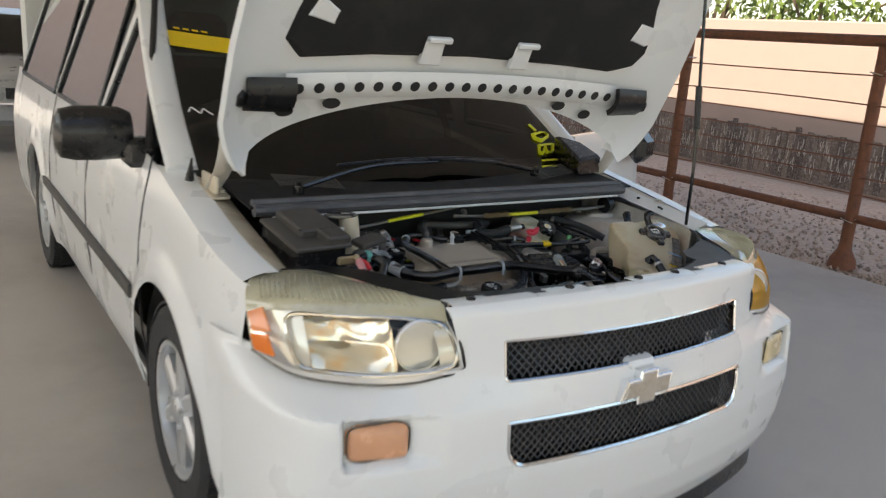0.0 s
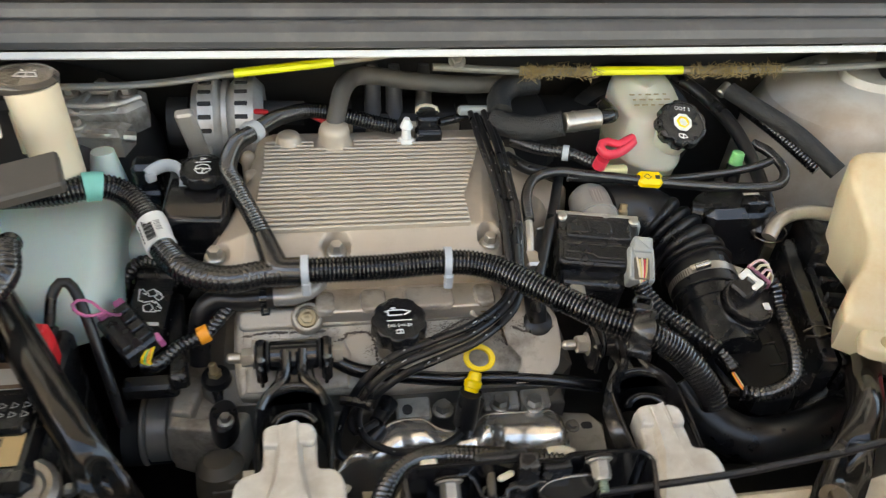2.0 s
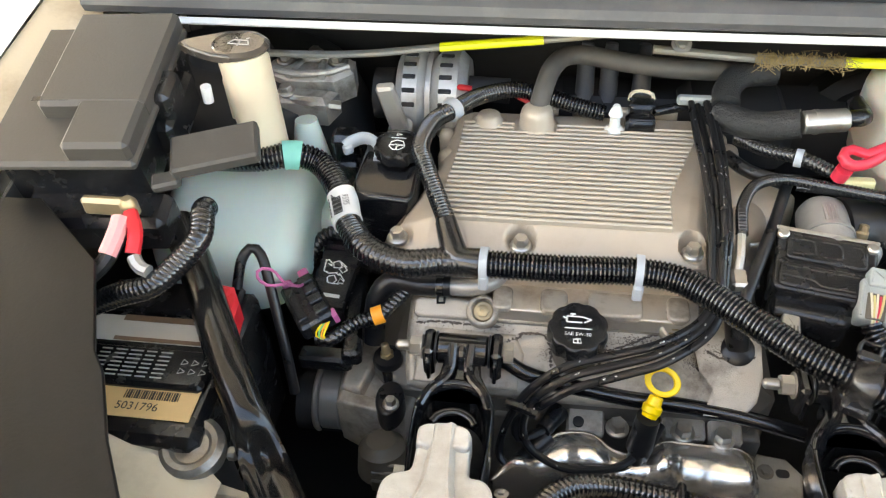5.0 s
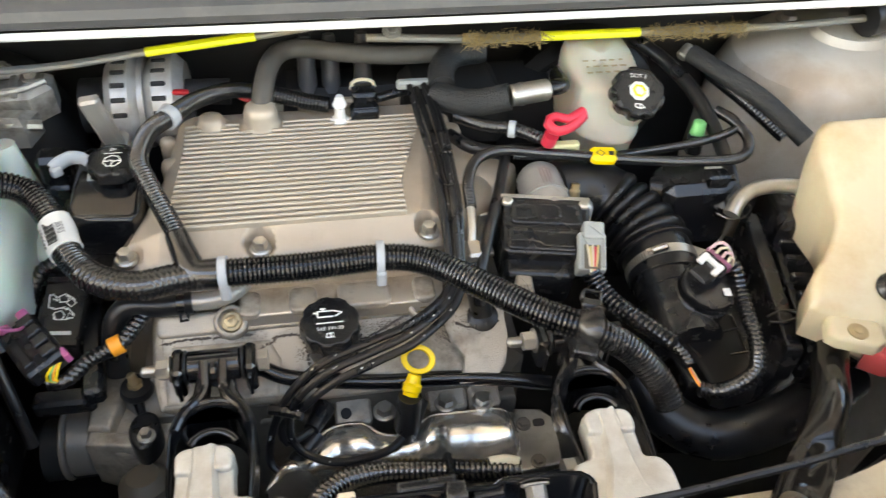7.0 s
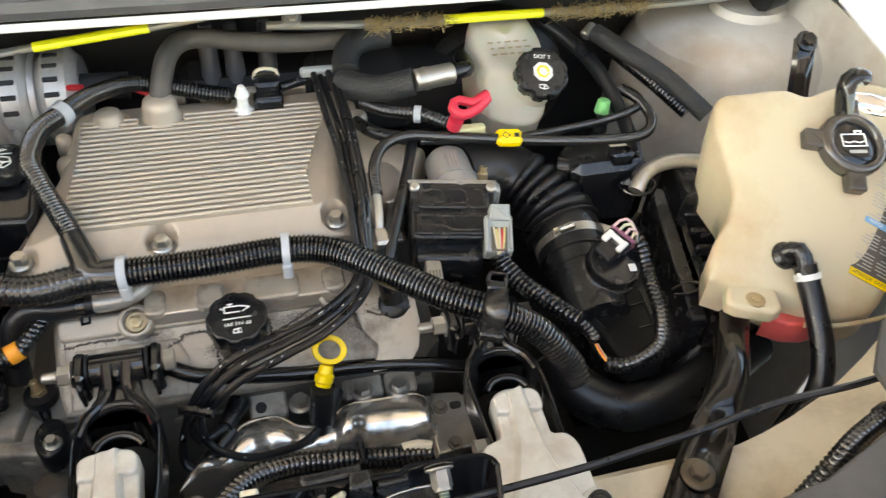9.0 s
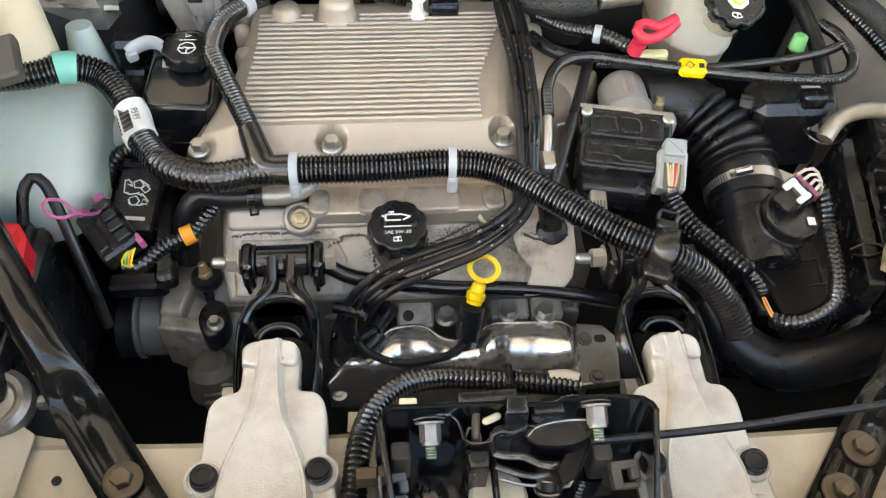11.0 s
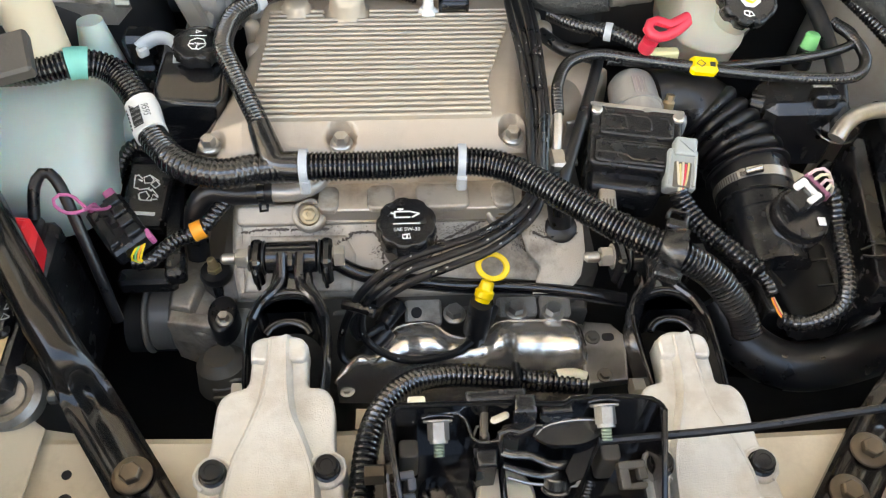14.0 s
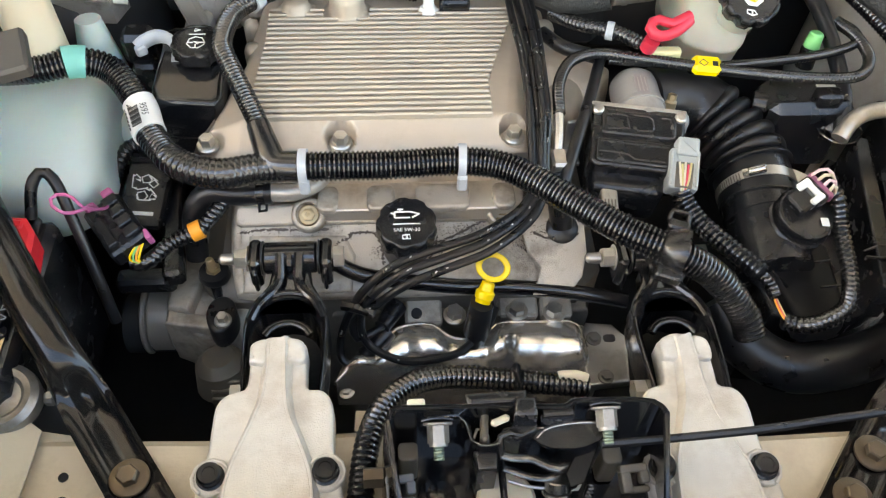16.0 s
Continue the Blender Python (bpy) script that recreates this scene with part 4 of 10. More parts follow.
    cross = [(-0.096, -0.026), (-0.036, -0.026), (-0.036, -0.044), (0.026, -0.044), (0.030, -0.026), (0.076, -0.026), (0.090, 0.026), (0.036, 0.026), (0.038, 0.044), (-0.024, 0.044), (-0.028, 0.026), (-0.070, 0.026)]
    m = M()
    m.prism(cross, -0.02, 0.010, 0.003, q)
    em = part("emblem", m, CHROME, van, "chrome slanted-bar emblem")
    m = M()
    m.prism(inset(cross, 0.006), 0.008, 0.0125, 0.003, q)
    part("emblem_face", m, STEEL, em, "brushed face of the emblem")
    m = M()
    m.box((ex, nose(ex, 0.75) + 0.012, 0.752), (0.10, 0.045, 0.028), 0.010, turn=(12, 0, 0))
    part("emblem_block", m, WHITE, van)
    m = M()
    m.grid(lambda u, v: (CX + 0.8 * (2 * u - 1), nose(CX + 0.8 * (2 * u - 1), 0.25) + 0.005, 0.17 + 0.10 * v), 30, 3, thick=0.006)
    part("chin_spoiler", m, PLASTIC, van, "black plastic chin strip")


def greenhouse(van):
    # windscreen
    def ws(u, v):
        x = (2 * u - 1)
        half = 0.80 - 0.16 * v
        return (CX + x * half, 0.96 + 0.20 * x * x + 1.05 * v, 1.055 + 0.035 * x * x + 0.66 * v)
    m = M()
    m.grid(lambda u, v: ws(u, -0.09 + 1.09 * v), 24, 18)
    g = part("windscreen", m, WINDOW, van, "dark tinted windscreen reflecting the shelter")
    g.visible_shadow = False
    # pillars
    for s in (-1, 1):
        m = M()
        m.tube([(CX + s * 0.83, 1.12, 1.06), (CX + s * 0.80, 1.45, 1.27), (CX + s * 0.73, 1.9, 1.56), (CX + s * 0.66, 2.15, 1.70)], 0.05, 10, flat=0.6)
        part("pillar", m, WHITE, van)
        m = M()
        for y in (2.12, 3.25, 4.75):
            m = M()
            m.grid(lambda u, v: (CX + s * (0.887 - 0.19 * v + 0.003), y - 0.20 * v + 0.11 * (u - 0.5), 1.10 + 0.62 * v), 2, 8, thick=0.01 * s)
            part("pillar", m, WHITE, van)
        for y0, y1 in ((1.30, 2.07), (2.17, 3.20), (3.30, 4.7)):
            m = M()
            def side(u, v):
                y = y0 + (y1 - y0) * u
                y -= 0.20 * v * u + (0 if y0 > 2 else -0.62 * v * (1 - u))
                return (CX + s * (0.887 - 0.19 * v), y, 1.10 + 0.60 * v)
            m.grid(side, 6, 6)
            w = part("side_window", m, WINDOW, van, "dark tinted side window reflecting sky and buildings")
            w.visible_shadow = False
            m = M()
            loop = [Vector(side(u, v)) + Vector((s * 0.003, 0, 0)) for u, v in ((0, 0), (0.5, 0), (1, 0), (1, 0.5), (1, 1), (0.5, 1), (0, 1), (0, 0.5), (0, 0))]
            m.tube(loop, 0.012, 6, smooth=False, step=0.03)
            part("window_seal", m, RUBBER, van, "black rubber window seal")
    m = M()
    m.grid(lambda u, v: (CX + 0.68 * (2 * u - 1), 2.0 + 3.0 * v, 1.70 + 0.09 * (1 - (2 * u - 1) ** 4)), 12, 10, thick=0.02)
    part("roof", m, WHITE, van)
    m = M()
    m.box((CX, 5.05, 0.95), (1.7, 0.06, 1.5), 0.05)
    part("tailgate", m, WHITE, van)
    m = M()
    m.box((CX, 3.0, 0.62), (1.62, 3.9, 0.7), 0.05)
    part("floor_pan", m, CABIN, van)
    # dashboard and wheel behind the glass
    m = M()
    m.grid(lambda u, v: (CX + 0.78 * (2 * u - 1), 1.10 + 0.15 * (2 * u - 1) ** 2 + 0.45 * v, 1.06 + 0.06 * math.sin(math.pi * v)), 16, 8)
    part("dashboard", m, CABIN, van)
    m = M()
    t = pose(0.33, 1.72, 1.12, 60, 0, 0)
    m.tube([t @ Vector((0.19 * math.cos(a), 0.19 * math.sin(a), 0)) for a in [i * math.pi / 12 for i in range(25)]], 0.016, 8)
    part("steering_wheel", m, CABIN, van)
    for x in (-0.42, 0.32):
        m = M()
        m.box((x, 2.35, 1.05), (0.50, 0.16, 0.62), 0.06, turn=(-12, 0, 0))
        m.box((x, 2.42, 1.46), (0.27, 0.10, 0.18), 0.04, turn=(-10, 0, 0))
        part("seat", m, CABIN, van, "dark grey seat back and headrest")
    # sticker and scribble on the glass
    m = M()
    def on_glass(x, v):
        u = (x - CX) / (0.80 - 0.16 * v) / 2 + 0.5
        p = Vector(ws(u, v))
        return p + Vector((0, -0.53, 0.84)) * 0.004
    m.grid(lambda u, v: on_glass(-0.735 + 0.215 * u, 0.500 + 0.080 * v), 6, 3)
    part("glass_sticker", m, YELLOW, van, "yellow sticker with dark unreadable writing")
    m = M()
    for i in range(4):
        m.grid(lambda u, v: on_glass(-0.70 + 0.03 * i + 0.02 * u, 0.592 + 0.010 * v) , 2, 1)
    part("sticker_print", m, YELLOW, van)
    m = M()
    m.tube([on_glass(-0.765 + 0.012 * i, 0.195 + 0.02 * ((i * 5) % 3) / 2) for i in range(7)], 0.003, 4)
    part("paint_pen_mark", m, WINK, van, "white paint pen scribble")
    # price writing seen the wrong way round on the driver's side
    def mark(a, b):                       # a: across the writing, b: along it
        x = (0.63 + 0.217 * a) * (1 - b) + (0.434 + 0.16 * a) * b
        v = (0.164 - 0.022 * a) * (1 - b) + (-0.042 - 0.021 * a) * b
        return on_glass(min(x, 0.74), v)
    for strokes in ([(0.05, 0.02), (0.25, 0.16)], [(0.12, 0.24), (0.5, 0.20), (0.72, 0.30), (0.40, 0.40), (0.15, 0.33), (0.12, 0.24)],
                    [(0.30, 0.48), (0.80, 0.46), (0.80, 0.62), (0.55, 0.64), (0.50, 0.50), (0.45, 0.66), (0.30, 0.64), (0.30, 0.48)], [(0.42, 0.78), (0.92, 0.78)], [(0.42, 0.90), (0.92, 0.90)]):
        m = M()
        m.tube([mark(*q) for q in strokes], 0.0125, 6, smooth=False, step=0.02, flat=0.3)
        part("window_marker", m, TAPE, van, "yellow marker writing on the glass, unreadable")
    # mirror on the passenger's side
    m = M()
    m.lathe([(0.0, -0.118), (0.05, -0.115), (0.078, -0.10), (0.088, -0.06), (0.09, 0.0), (0.086, 0.07), (0.07, 0.105), (0.0, 0.118)], 28, pose(CX - 1.03, 1.42, 1.14, 0, 90, 0) @ Matrix.Diagonal((1.0, 0.72, 1.05, 1)))
    mir = part("mirror", m, PLASTIC, van, "glossy black door mirror")
    m = M()
    m.box((CX - 0.89, 1.40, 1.08), (0.12, 0.09, 0.10), 0.02)
    part("mirror_foot", m, PLASTIC, mir)
    # open driver's door
    d = M()
    hinge = Vector((CX + 0.90, 1.24, 0))
    ax = Vector((0.90, 0.436, 0))
    def dp(u, v):
        p = hinge + ax * (0.98 * u) + Vector((0.0, 0, 0.30 + 0.84 * v))
        return p + Vector((0.436, -0.90, 0)) * (0.03 * math.sin(math.pi * v) - (0.06 * max(0, u - 0.9) / 0.1))
    d.grid(dp, 10, 10, thick=0.05)
    dd = part("open_door", d, WHITE, van, "white driver's door standing open")
    m = M()
    m.box(tuple(hinge + ax * 0.72 + Vector((0.03, -0.08, 1.045))), (0.20, 0.09, 0.15), 0.04, turn=(0, 0, 26))
    part("door_mirror", m, PLASTIC, dd, "black mirror on the open door")
    # antenna foot
    m = M()
    m.lathe([(0.014, 0), (0.012, 0.02), (0.006, 0.05), (0.003, 0.075)], 10, pose(CX - 0.835, 1.03, 1.05, 20, 0, 0))
    part("antenna", m, PLASTIC, van)


HOOD_O, HOOD_A = Vector((CX, 0.92, 1.085)), math.atan2(0.91, 0.42)


def hood_pt(x, v, d=0.0):
    """A point of the raised bonnet's underside: across, up from the hinge, and proud of it towards the engine."""
    return Vector((x, 0.92 - 0.42 * v - 0.908 * d, 1.085 + 0.908 * v - 0.42 * d))


def bonnet():
    h = thing("bonnet", "raised white bonnet showing its underside with black felt lining", "bonnet", tuple(HOOD_O))
    def arc(x):
        return 0.262 - 0.30 * (x - CX) ** 2 - 3.0 * max(0, abs(x - CX) - 0.762)
    def edge(v):                       # half width up the bonnet
        return 0.745 + 0.09 * min(1, max(0, v - 0.06) / 0.16) ** 0.5 if v < 0.45 else 0.835 - 0.08 * (v - 0.45)
    m = M()
    def pan(u, v):
        x = CX + (2 * u - 1) * 0.80
        a = max(0.05, arc(x))
        vv = a + (1.08 - 0.12 * (2 * u - 1) ** 2 - a) * v
        x = CX + (2 * u - 1) * edge(vv)
        return hood_pt(x, vv, -0.03 * (1 - abs(2 * u - 1) ** 6) + 0.085 * abs(2 * u - 1) ** 9)
    m.grid(pan, 48, 30, thick=-0.012)
    part("panel", m, WHITE, h)
    # side flanges
    for s in (-1, 1):
        m = M()
        m.grid(lambda u, v: hood_pt(CX + s * (edge(0.07 + u * 0.95) - 0.050 * v), 0.07 + u * 0.95, 0.085 * (1 - v) ** 1.6 + 0.012 * math.sin(math.pi * v)), 24, 4, thick=0.004 * s)
        part("flange", m, WHITE, h)
    # stiffener with its row of holes
    m = M()
    def strip(u, v):
        x = CX + 0.64 * (2 * u - 1)
        return hood_pt(x, 0.325 - 0.025 * (2 * u - 1) ** 2 + 0.085 * (v - 0.5) , 0.012 + 0.012 * math.sin(math.pi * v))
    m.grid(strip, 60, 6, thick=0.006)
    part("stiffener", m, WHITE, h, "white stiffener pierced by a row of round holes")
    # dark discs stand in for the shade inside the holes
    for i in range(20):
        x = CX + 0.60 * (2 * i / 19 - 1)
        m = M()
        p = hood_pt(x, 0.325 - 0.025 * ((x - CX) / 0.64) ** 2, 0.0245)
        q = Matrix.Translation(p) @ Vector((0, -0.908, -0.42)).to_track_quat("Z", "Y").to_matrix().to_4x4()
        m.lathe([(0.0165, 0.0), (0.0165, 0.0012), (0.0145, 0.0016)], 16, q)
        part("hole", m, DARK, h)
    for x, v in ((-0.64, 0.217), (-0.495, 0.245), (0.39, 0.25), (0.53, 0.215)):
        m = M()
        q = Matrix.Translation(hood_pt(x, v, 0.0)) @ Vector((0, -0.908, -0.42)).to_track_quat("Z", "Y").to_matrix().to_4x4() @ Matrix.Diagonal((1.6, 1, 1, 1))
        m.lathe([(0.018, 0.0), (0.018, 0.002)], 18, q)
        part("hole", m, DARK, h)
    # dark reinforcements at both ends
    for s in (-1, 1):
        m = M()
        m.grid(lambda u, v: hood_pt(CX + s * (0.62 + 0.14 * u), 0.295 + (0.09 - 0.01 * u) * (v - 0.5), 0.03 + 0.02 * math.sin(math.pi * v)), 8, 6, thick=-0.02 * s)
        m.box(tuple(hood_pt(CX + s * 0.775, 0.28, 0.035)), (0.045, 0.05, 0.055), 0.015, turn=(25, 0, 0))
        part("end_cover", m, RUBBER, h, "black reinforcement cover")
        # hinge arm
        m = M()
        m.tube([(CX + s * 0.79, 0.98, 1.02), (CX + s * 0.775, 0.90, 1.10), tuple(hood_pt(CX + s * 0.77, 0.12, 0.01)), tuple(hood_pt(CX + s * 0.77, 0.22, 0.01))], 0.03, 8, flat=0.3)
        m.bolt(tuple(hood_pt(CX + s * 0.77, 0.10, 0.02)), (0, -0.9, -0.4), 0.01)
        m.bolt(tuple(hood_pt(CX + s * 0.77, 0.16, 0.02)), (0, -0.9, -0.4), 0.01)
        part("hinge", m, TOWER, h, "painted hinge arm with two bolts")
    # felt lining and the tabs that hold it
    m = M()
    out = [(-0.62, 0.385), (-0.40, 0.405), (-0.05, 0.415), (0.35, 0.402), (0.56, 0.388), (0.66, 0.41), (0.70, 0.47), (0.69, 0.56), (0.66, 0.64), (0.60, 0.95), (-0.70, 0.95), (-0.62, 0.62), (-0.66, 0.52), (-0.685, 0.44)]
    T = Matrix.Translation(hood_pt(0, 0, 0)) @ Matrix(((1, 0, 0, 0), (0, -0.42, -0.908, 0), (0, 0.908, -0.42, 0), (0, 0, 0, 1)))
    m.prism(out, -0.03, 0.012, 0.02, T)
    part("felt_lining", m, FELT, h, "worn black felt lining with dusty patches")
    for x in (-0.205, 0.135):
        m = M()
        m.prism([(x - 0.04, 0.39), (x + 0.035, 0.39), (x + 0.032, 0.47), (x - 0.036, 0.47)], 0.0, 0.016, 0.004, T)
        m.box(tuple(hood_pt(x + 0.005, 0.478, 0.022)), (0.085, 0.02, 0.018), 0.004, turn=(25, 0, 0))
        part("tab", m, WHITE, h)
    m = M()
    m.prism([(-0.63, 0.52), (-0.55, 0.50), (-0.54, 0.54), (-0.60, 0.58)], 0.0, 0.018, 0.005, T)
    part("corner_tab", m, WHITE, h)
    m = M()
    m.prism([(0.58, 0.52), (0.66, 0.50), (0.74, 0.55), (0.72, 0.60), (0.66, 0.575), (0.60, 0.585)], 0.0, 0.016, 0.005, T)
    part("corner_tab", m, WHITE, h)
    # prop rod
    r = M()
    r.tube([(0.655, 0.395, 0.955), (0.652, 0.40, 1.2), (0.645, 0.43, 1.55), (0.64, 0.45, 1.80)], 0.0055, 8)
    pr = solo("prop_rod", r, SATIN, "thin black steel rod propping the bonnet open", "prop rod")
    m = M()
    m.tube([(0.6505, 0.405, 1.28), (0.6475, 0.42, 1.42)], 0.011, 8, smooth=False)
    part("grip", m, RUBBER, pr, "black foam grip")
    return h


# ---- engine bay ----
def bay(van):
    m = M()
    m.grid(lambda u, v: (CX + 0.66 * (2 * u - 1), 0.90, 0.30 + 0.72 * v), 10, 8)
    part("firewall", m, DARK, van, "black sound-deadened firewall")
    # dark sheet closes the bay's floor where only shade would show
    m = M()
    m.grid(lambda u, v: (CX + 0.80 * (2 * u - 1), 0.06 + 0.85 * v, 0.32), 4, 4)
    part("bay_shade_floor", m, DARK, van)
    # passenger's wing and tower are near-black to stand in for shade
    for s in (-1, 1):
        m = M()
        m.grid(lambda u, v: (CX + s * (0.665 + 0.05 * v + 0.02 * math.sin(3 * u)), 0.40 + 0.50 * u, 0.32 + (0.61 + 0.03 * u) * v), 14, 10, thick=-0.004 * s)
        part("inner_wing", m, TOWER if s > 0 else DARK, van, "inner wing panel, the passenger's one coloured dark for shade")
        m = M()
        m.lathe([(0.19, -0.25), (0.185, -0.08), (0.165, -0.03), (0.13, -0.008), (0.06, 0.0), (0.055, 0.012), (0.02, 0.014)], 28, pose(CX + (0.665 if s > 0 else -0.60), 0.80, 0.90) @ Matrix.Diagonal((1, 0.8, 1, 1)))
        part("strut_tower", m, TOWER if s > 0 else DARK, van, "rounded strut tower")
    # tie bar across the front
    m = M()
    m.prism([(-0.66, 0.06), (-0.40, 0.05), (0.30, 0.05), (0.58, 0.06), (0.60, 0.16), (0.45, 0.192), (0.27, 0.193), (0.09, 0.191), (-0.19, 0.213), (-0.32, 0.211), (-0.50, 0.219), (-0.60, 0.24), (-0.68, 0.30)], 0.735, 0.785, 0.008)
    m.grid(lambda u, v: (-0.19 + 0.28 * u, 0.212 - 0.02 * u + 0.03 * v, 0.782 - 0.02 * v), 6, 3)
    tb = part("tie_bar", m, INNER, van, "cream painted radiator tie bar with drilled holes")
    # dark plugs on the bar drawn for the shade in its holes
    for x, y, r in ((-0.434, 0.180, 0.0042), (-0.431, 0.157, 0.0062), (0.345, 0.135, 0.010)):
        m = M()
        m.cyl((x, y, 0.784), (x, y, 0.7862), r, seg=16)
        part("drilled_hole", m, DARK, tb)
    m = M()
    m.grid(lambda u, v: (0.24 + 0.45 * u, 0.06 + 0.12 * v + 0.20 * u * u, 0.785 + 0.08 * u * (1 - v) + 0.03 * u), 12, 8, thick=0.004)
    part("wing_gusset", m, INNER, van, "cream painted gusset")
    m = M()
    m.grid(lambda u, v: (-0.40 - 0.42 * u, 0.10 + 0.12 * v + 0.25 * u * u, 0.77 + 0.06 * u * v), 12, 8, thick=-0.004)
    part("wing_gusset", m, INNER, van, "cream painted gusset")
    m = M()
    m.grid(lambda u, v: (-0.66 + 0.20 * u, 0.36 - 0.14 * u - (0.16 - 0.02 * u) * v, 0.788 + 0.035 * (1 - u) + 0.022 * v), 12, 8, thick=0.004)
    part("lamp_panel", m, INNER, van, "cream painted panel beside the radiator cap")
    # radiator below the tie bar
    m = M()
    m.box((CX, 0.13, 0.52), (0.95, 0.05, 0.42), 0.01)
    part("radiator", m, DARK, van)
    # plates behind the lamps
    for s in (-1, 1):
        m = M()
        o = [(-0.025, -0.035), (0.13, -0.025), (0.30, 0.000), (0.44, 0.045), (0.515, 0.066), (0.578, 0.176), (0.643, 0.312), (0.735, 0.412), (0.70, 0.415), (0.655, 0.345), (0.60, 0.285), (0.55, 0.262), (0.499, 0.231), (0.430, 0.208), (0.423, 0.203), (0.385, 0.160), (0.382, 0.119), (0.354, 0.104), (0.282, 0.078), (0.16, 0.062), (0.03, 0.056), (-0.005, 0.040), (-0.025, 0.010)]
        if s < 0:
            o = [(-0.085, -0.030), (-0.30, -0.005), (-0.44, 0.030), (-0.552, 0.066), (-0.618, 0.175), (-0.683, 0.312), (-0.775, 0.414), (-0.80, 0.44), (-0.70, 0.445), (-0.60, 0.36), (-0.55, 0.255), (-0.533, 0.235), (-0.500, 0.172), (-0.463, 0.116), (-0.36, 0.090), (-0.26, 0.085), (-0.155, 0.070), (-0.120, 0.040)][::-1]
        m.prism(o, 0.928, 0.932, 0.0015)
        p = part("sight_shield", m, SHIELDBLACK if s < 0 else GREY, van, "scuffed dark plastic sight shield behind the lamp")
        if s > 0:
            m = M()
            m.prism([(0.040, 0.035), (0.137, 0.041), (0.137, 0.049), (0.039, 0.043)], 0.932, 0.9335, 0.0004)
            part("yellow_strip", m, YELLOW, p, "faded yellow strip of a label")
            m = M()
            for i in range(3):
                for j in range(6):
                    m.box((0.050 + 0.015 * j, 0.026 - 0.007 * i, 0.9325), (0.011, 0.002, 0.0006), 0.0002, turn=(0, 0, 3.5))
            g = part("small_print", m, GREYINK, p, "grey unreadable small print")
            g["kind"] = "stuff"
            m = M()
            m.lathe([(0.011, 0.932), (0.011, 0.936), (0.006, 0.939)], 16, pose(0.018, 0.042, 0))
            part("push_pin", m, PLASTIC, p)
    # cowl: white pinch weld, seal, black panel
    m = M()
    m.grid(lambda u, v: (-0.71 + 1.355 * u, 0.7155 - 0.003 * math.sin(math.pi * u) + 0.008 * v, 0.9915 + 0.004 * v), 40, 2, thick=0.003)
    part("pinch_weld", m, WHITE, van, "white painted seam along the cowl")
    m = M()
    m.tube([(-0.76 + 1.44 * i / 12, 0.735 - 0.004 * math.sin(math.pi * i / 12), 1.012) for i in range(13)], 0.020, 10, flat=0.85, step=0.03)
    m.tube([(-0.76 + 1.44 * i / 12, 0.755, 1.030) for i in range(13)], 0.012, 8, step=0.03)
    part("cowl_seal", m, SEAL, van, "dusty dark grey rubber cowl seal")
    m = M()
    def cowl(u, v):
        x = CX + 0.75 * (2 * u - 1)
        return (x, 0.74 + (0.24 + 0.18 * (2 * u - 1) ** 2) * v, 1.022 + 0.03 * v - 0.02 * math.sin(math.pi * v) * (1 - abs(2 * u - 1)))
    m.grid(cowl, 40, 10, thick=0.006)
    c = part("cowl_panel", m, surf("matt_black_cowl", (0.013, 0.013, 0.014), 0.62, var=0.2, scale=20, dirt=(0.03, 0.028, 0.026), dirt_amount=0.3, spec=0.3), van, "black plastic cowl panel below the windscreen")
    for s in (-1, 1):
        for i in range(7):
            m = M()
            m.tube([(CX + s * (0.40 + 0.2 * t), 0.855 + 0.012 * i + 0.05 * t, 1.040 + 0.003 * i + 0.012 * t) for t in (0, 0.5, 1)], 0.0022, 5)
            part("vent_slat", m, GREY, c)
        for j in range(5):
            m = M()
            x = CX + s * (0.41 + 0.045 * j)
            m.tube([(x, 0.855 + 0.013 * j, 1.043), (x, 0.93 + 0.013 * j, 1.062)], 0.002, 5)
            part("vent_bar", m, GREY, c)
    for x0, x1 in ((-0.60, -0.02), (0.40, -0.10)):
        m = M()
        b = Vector((x0, 0.80 + 0.12 * (x0 > 0), 1.06))
        e = Vector((x1, 0.945, 1.10))
        m.tube([b, b.lerp(e, 0.5) + Vector((0, 0.02, 0.02)), e], 0.010, 8, ends=(0.009, 0.004))
        m.lathe([(0.016, -0.02), (0.016, 0.008), (0.010, 0.014)], 14, Matrix.Translation(b))
        d = Vector((0.40 if x0 < 0 else -0.40, 0.03, 0.0))
        w = part("wiper_arm", m, SATIN, van)
        m = M()
        m.tube([e - d * 0.75 + Vector((0, -0.03, 0.0)), e + Vector((0, 0.012, 0.01)), e + d * 0.75 + Vector((0, -0.01, -0.005))], 0.006, 6)
        part("wiper_blade", m, RUBBER, w)
    # painted hinge foot in the passenger's wing channel
    m = M()
    m.slab(rounded(-0.030, -0.075, 0.026, 0.075, 0.012), 0.0, 0.006, 0.002, pose(CX - 0.785, 0.945, 1.030, 8, 0, 0))
    m.slab(rounded(-0.075, 0.0, 0.070, 0.050, 0.012), -0.003, 0.003, 0.001, pose(CX - 0.800, 0.945, 1.034, 90, 0, 90))
    hf = part("hinge_foot", m, INNER, van, "cream painted bonnet hinge foot")
    for y in (0.90, 0.985):
        m = M()
        m.bolt((CX - 0.778, y, 1.036), (0, 0, 1), 0.010, 0.008)
        part("hinge_bolt", m, STEEL, hf)
    # triangle trim by the driver's pillar
    m = M()
    m.prism([(0.60, 0.90), (0.74, 0.93), (0.74, 1.05), (0.66, 1.12)], 1.04, 1.13, 0.01, lift=lambda x, y: 0.3 * (y - 1.0))
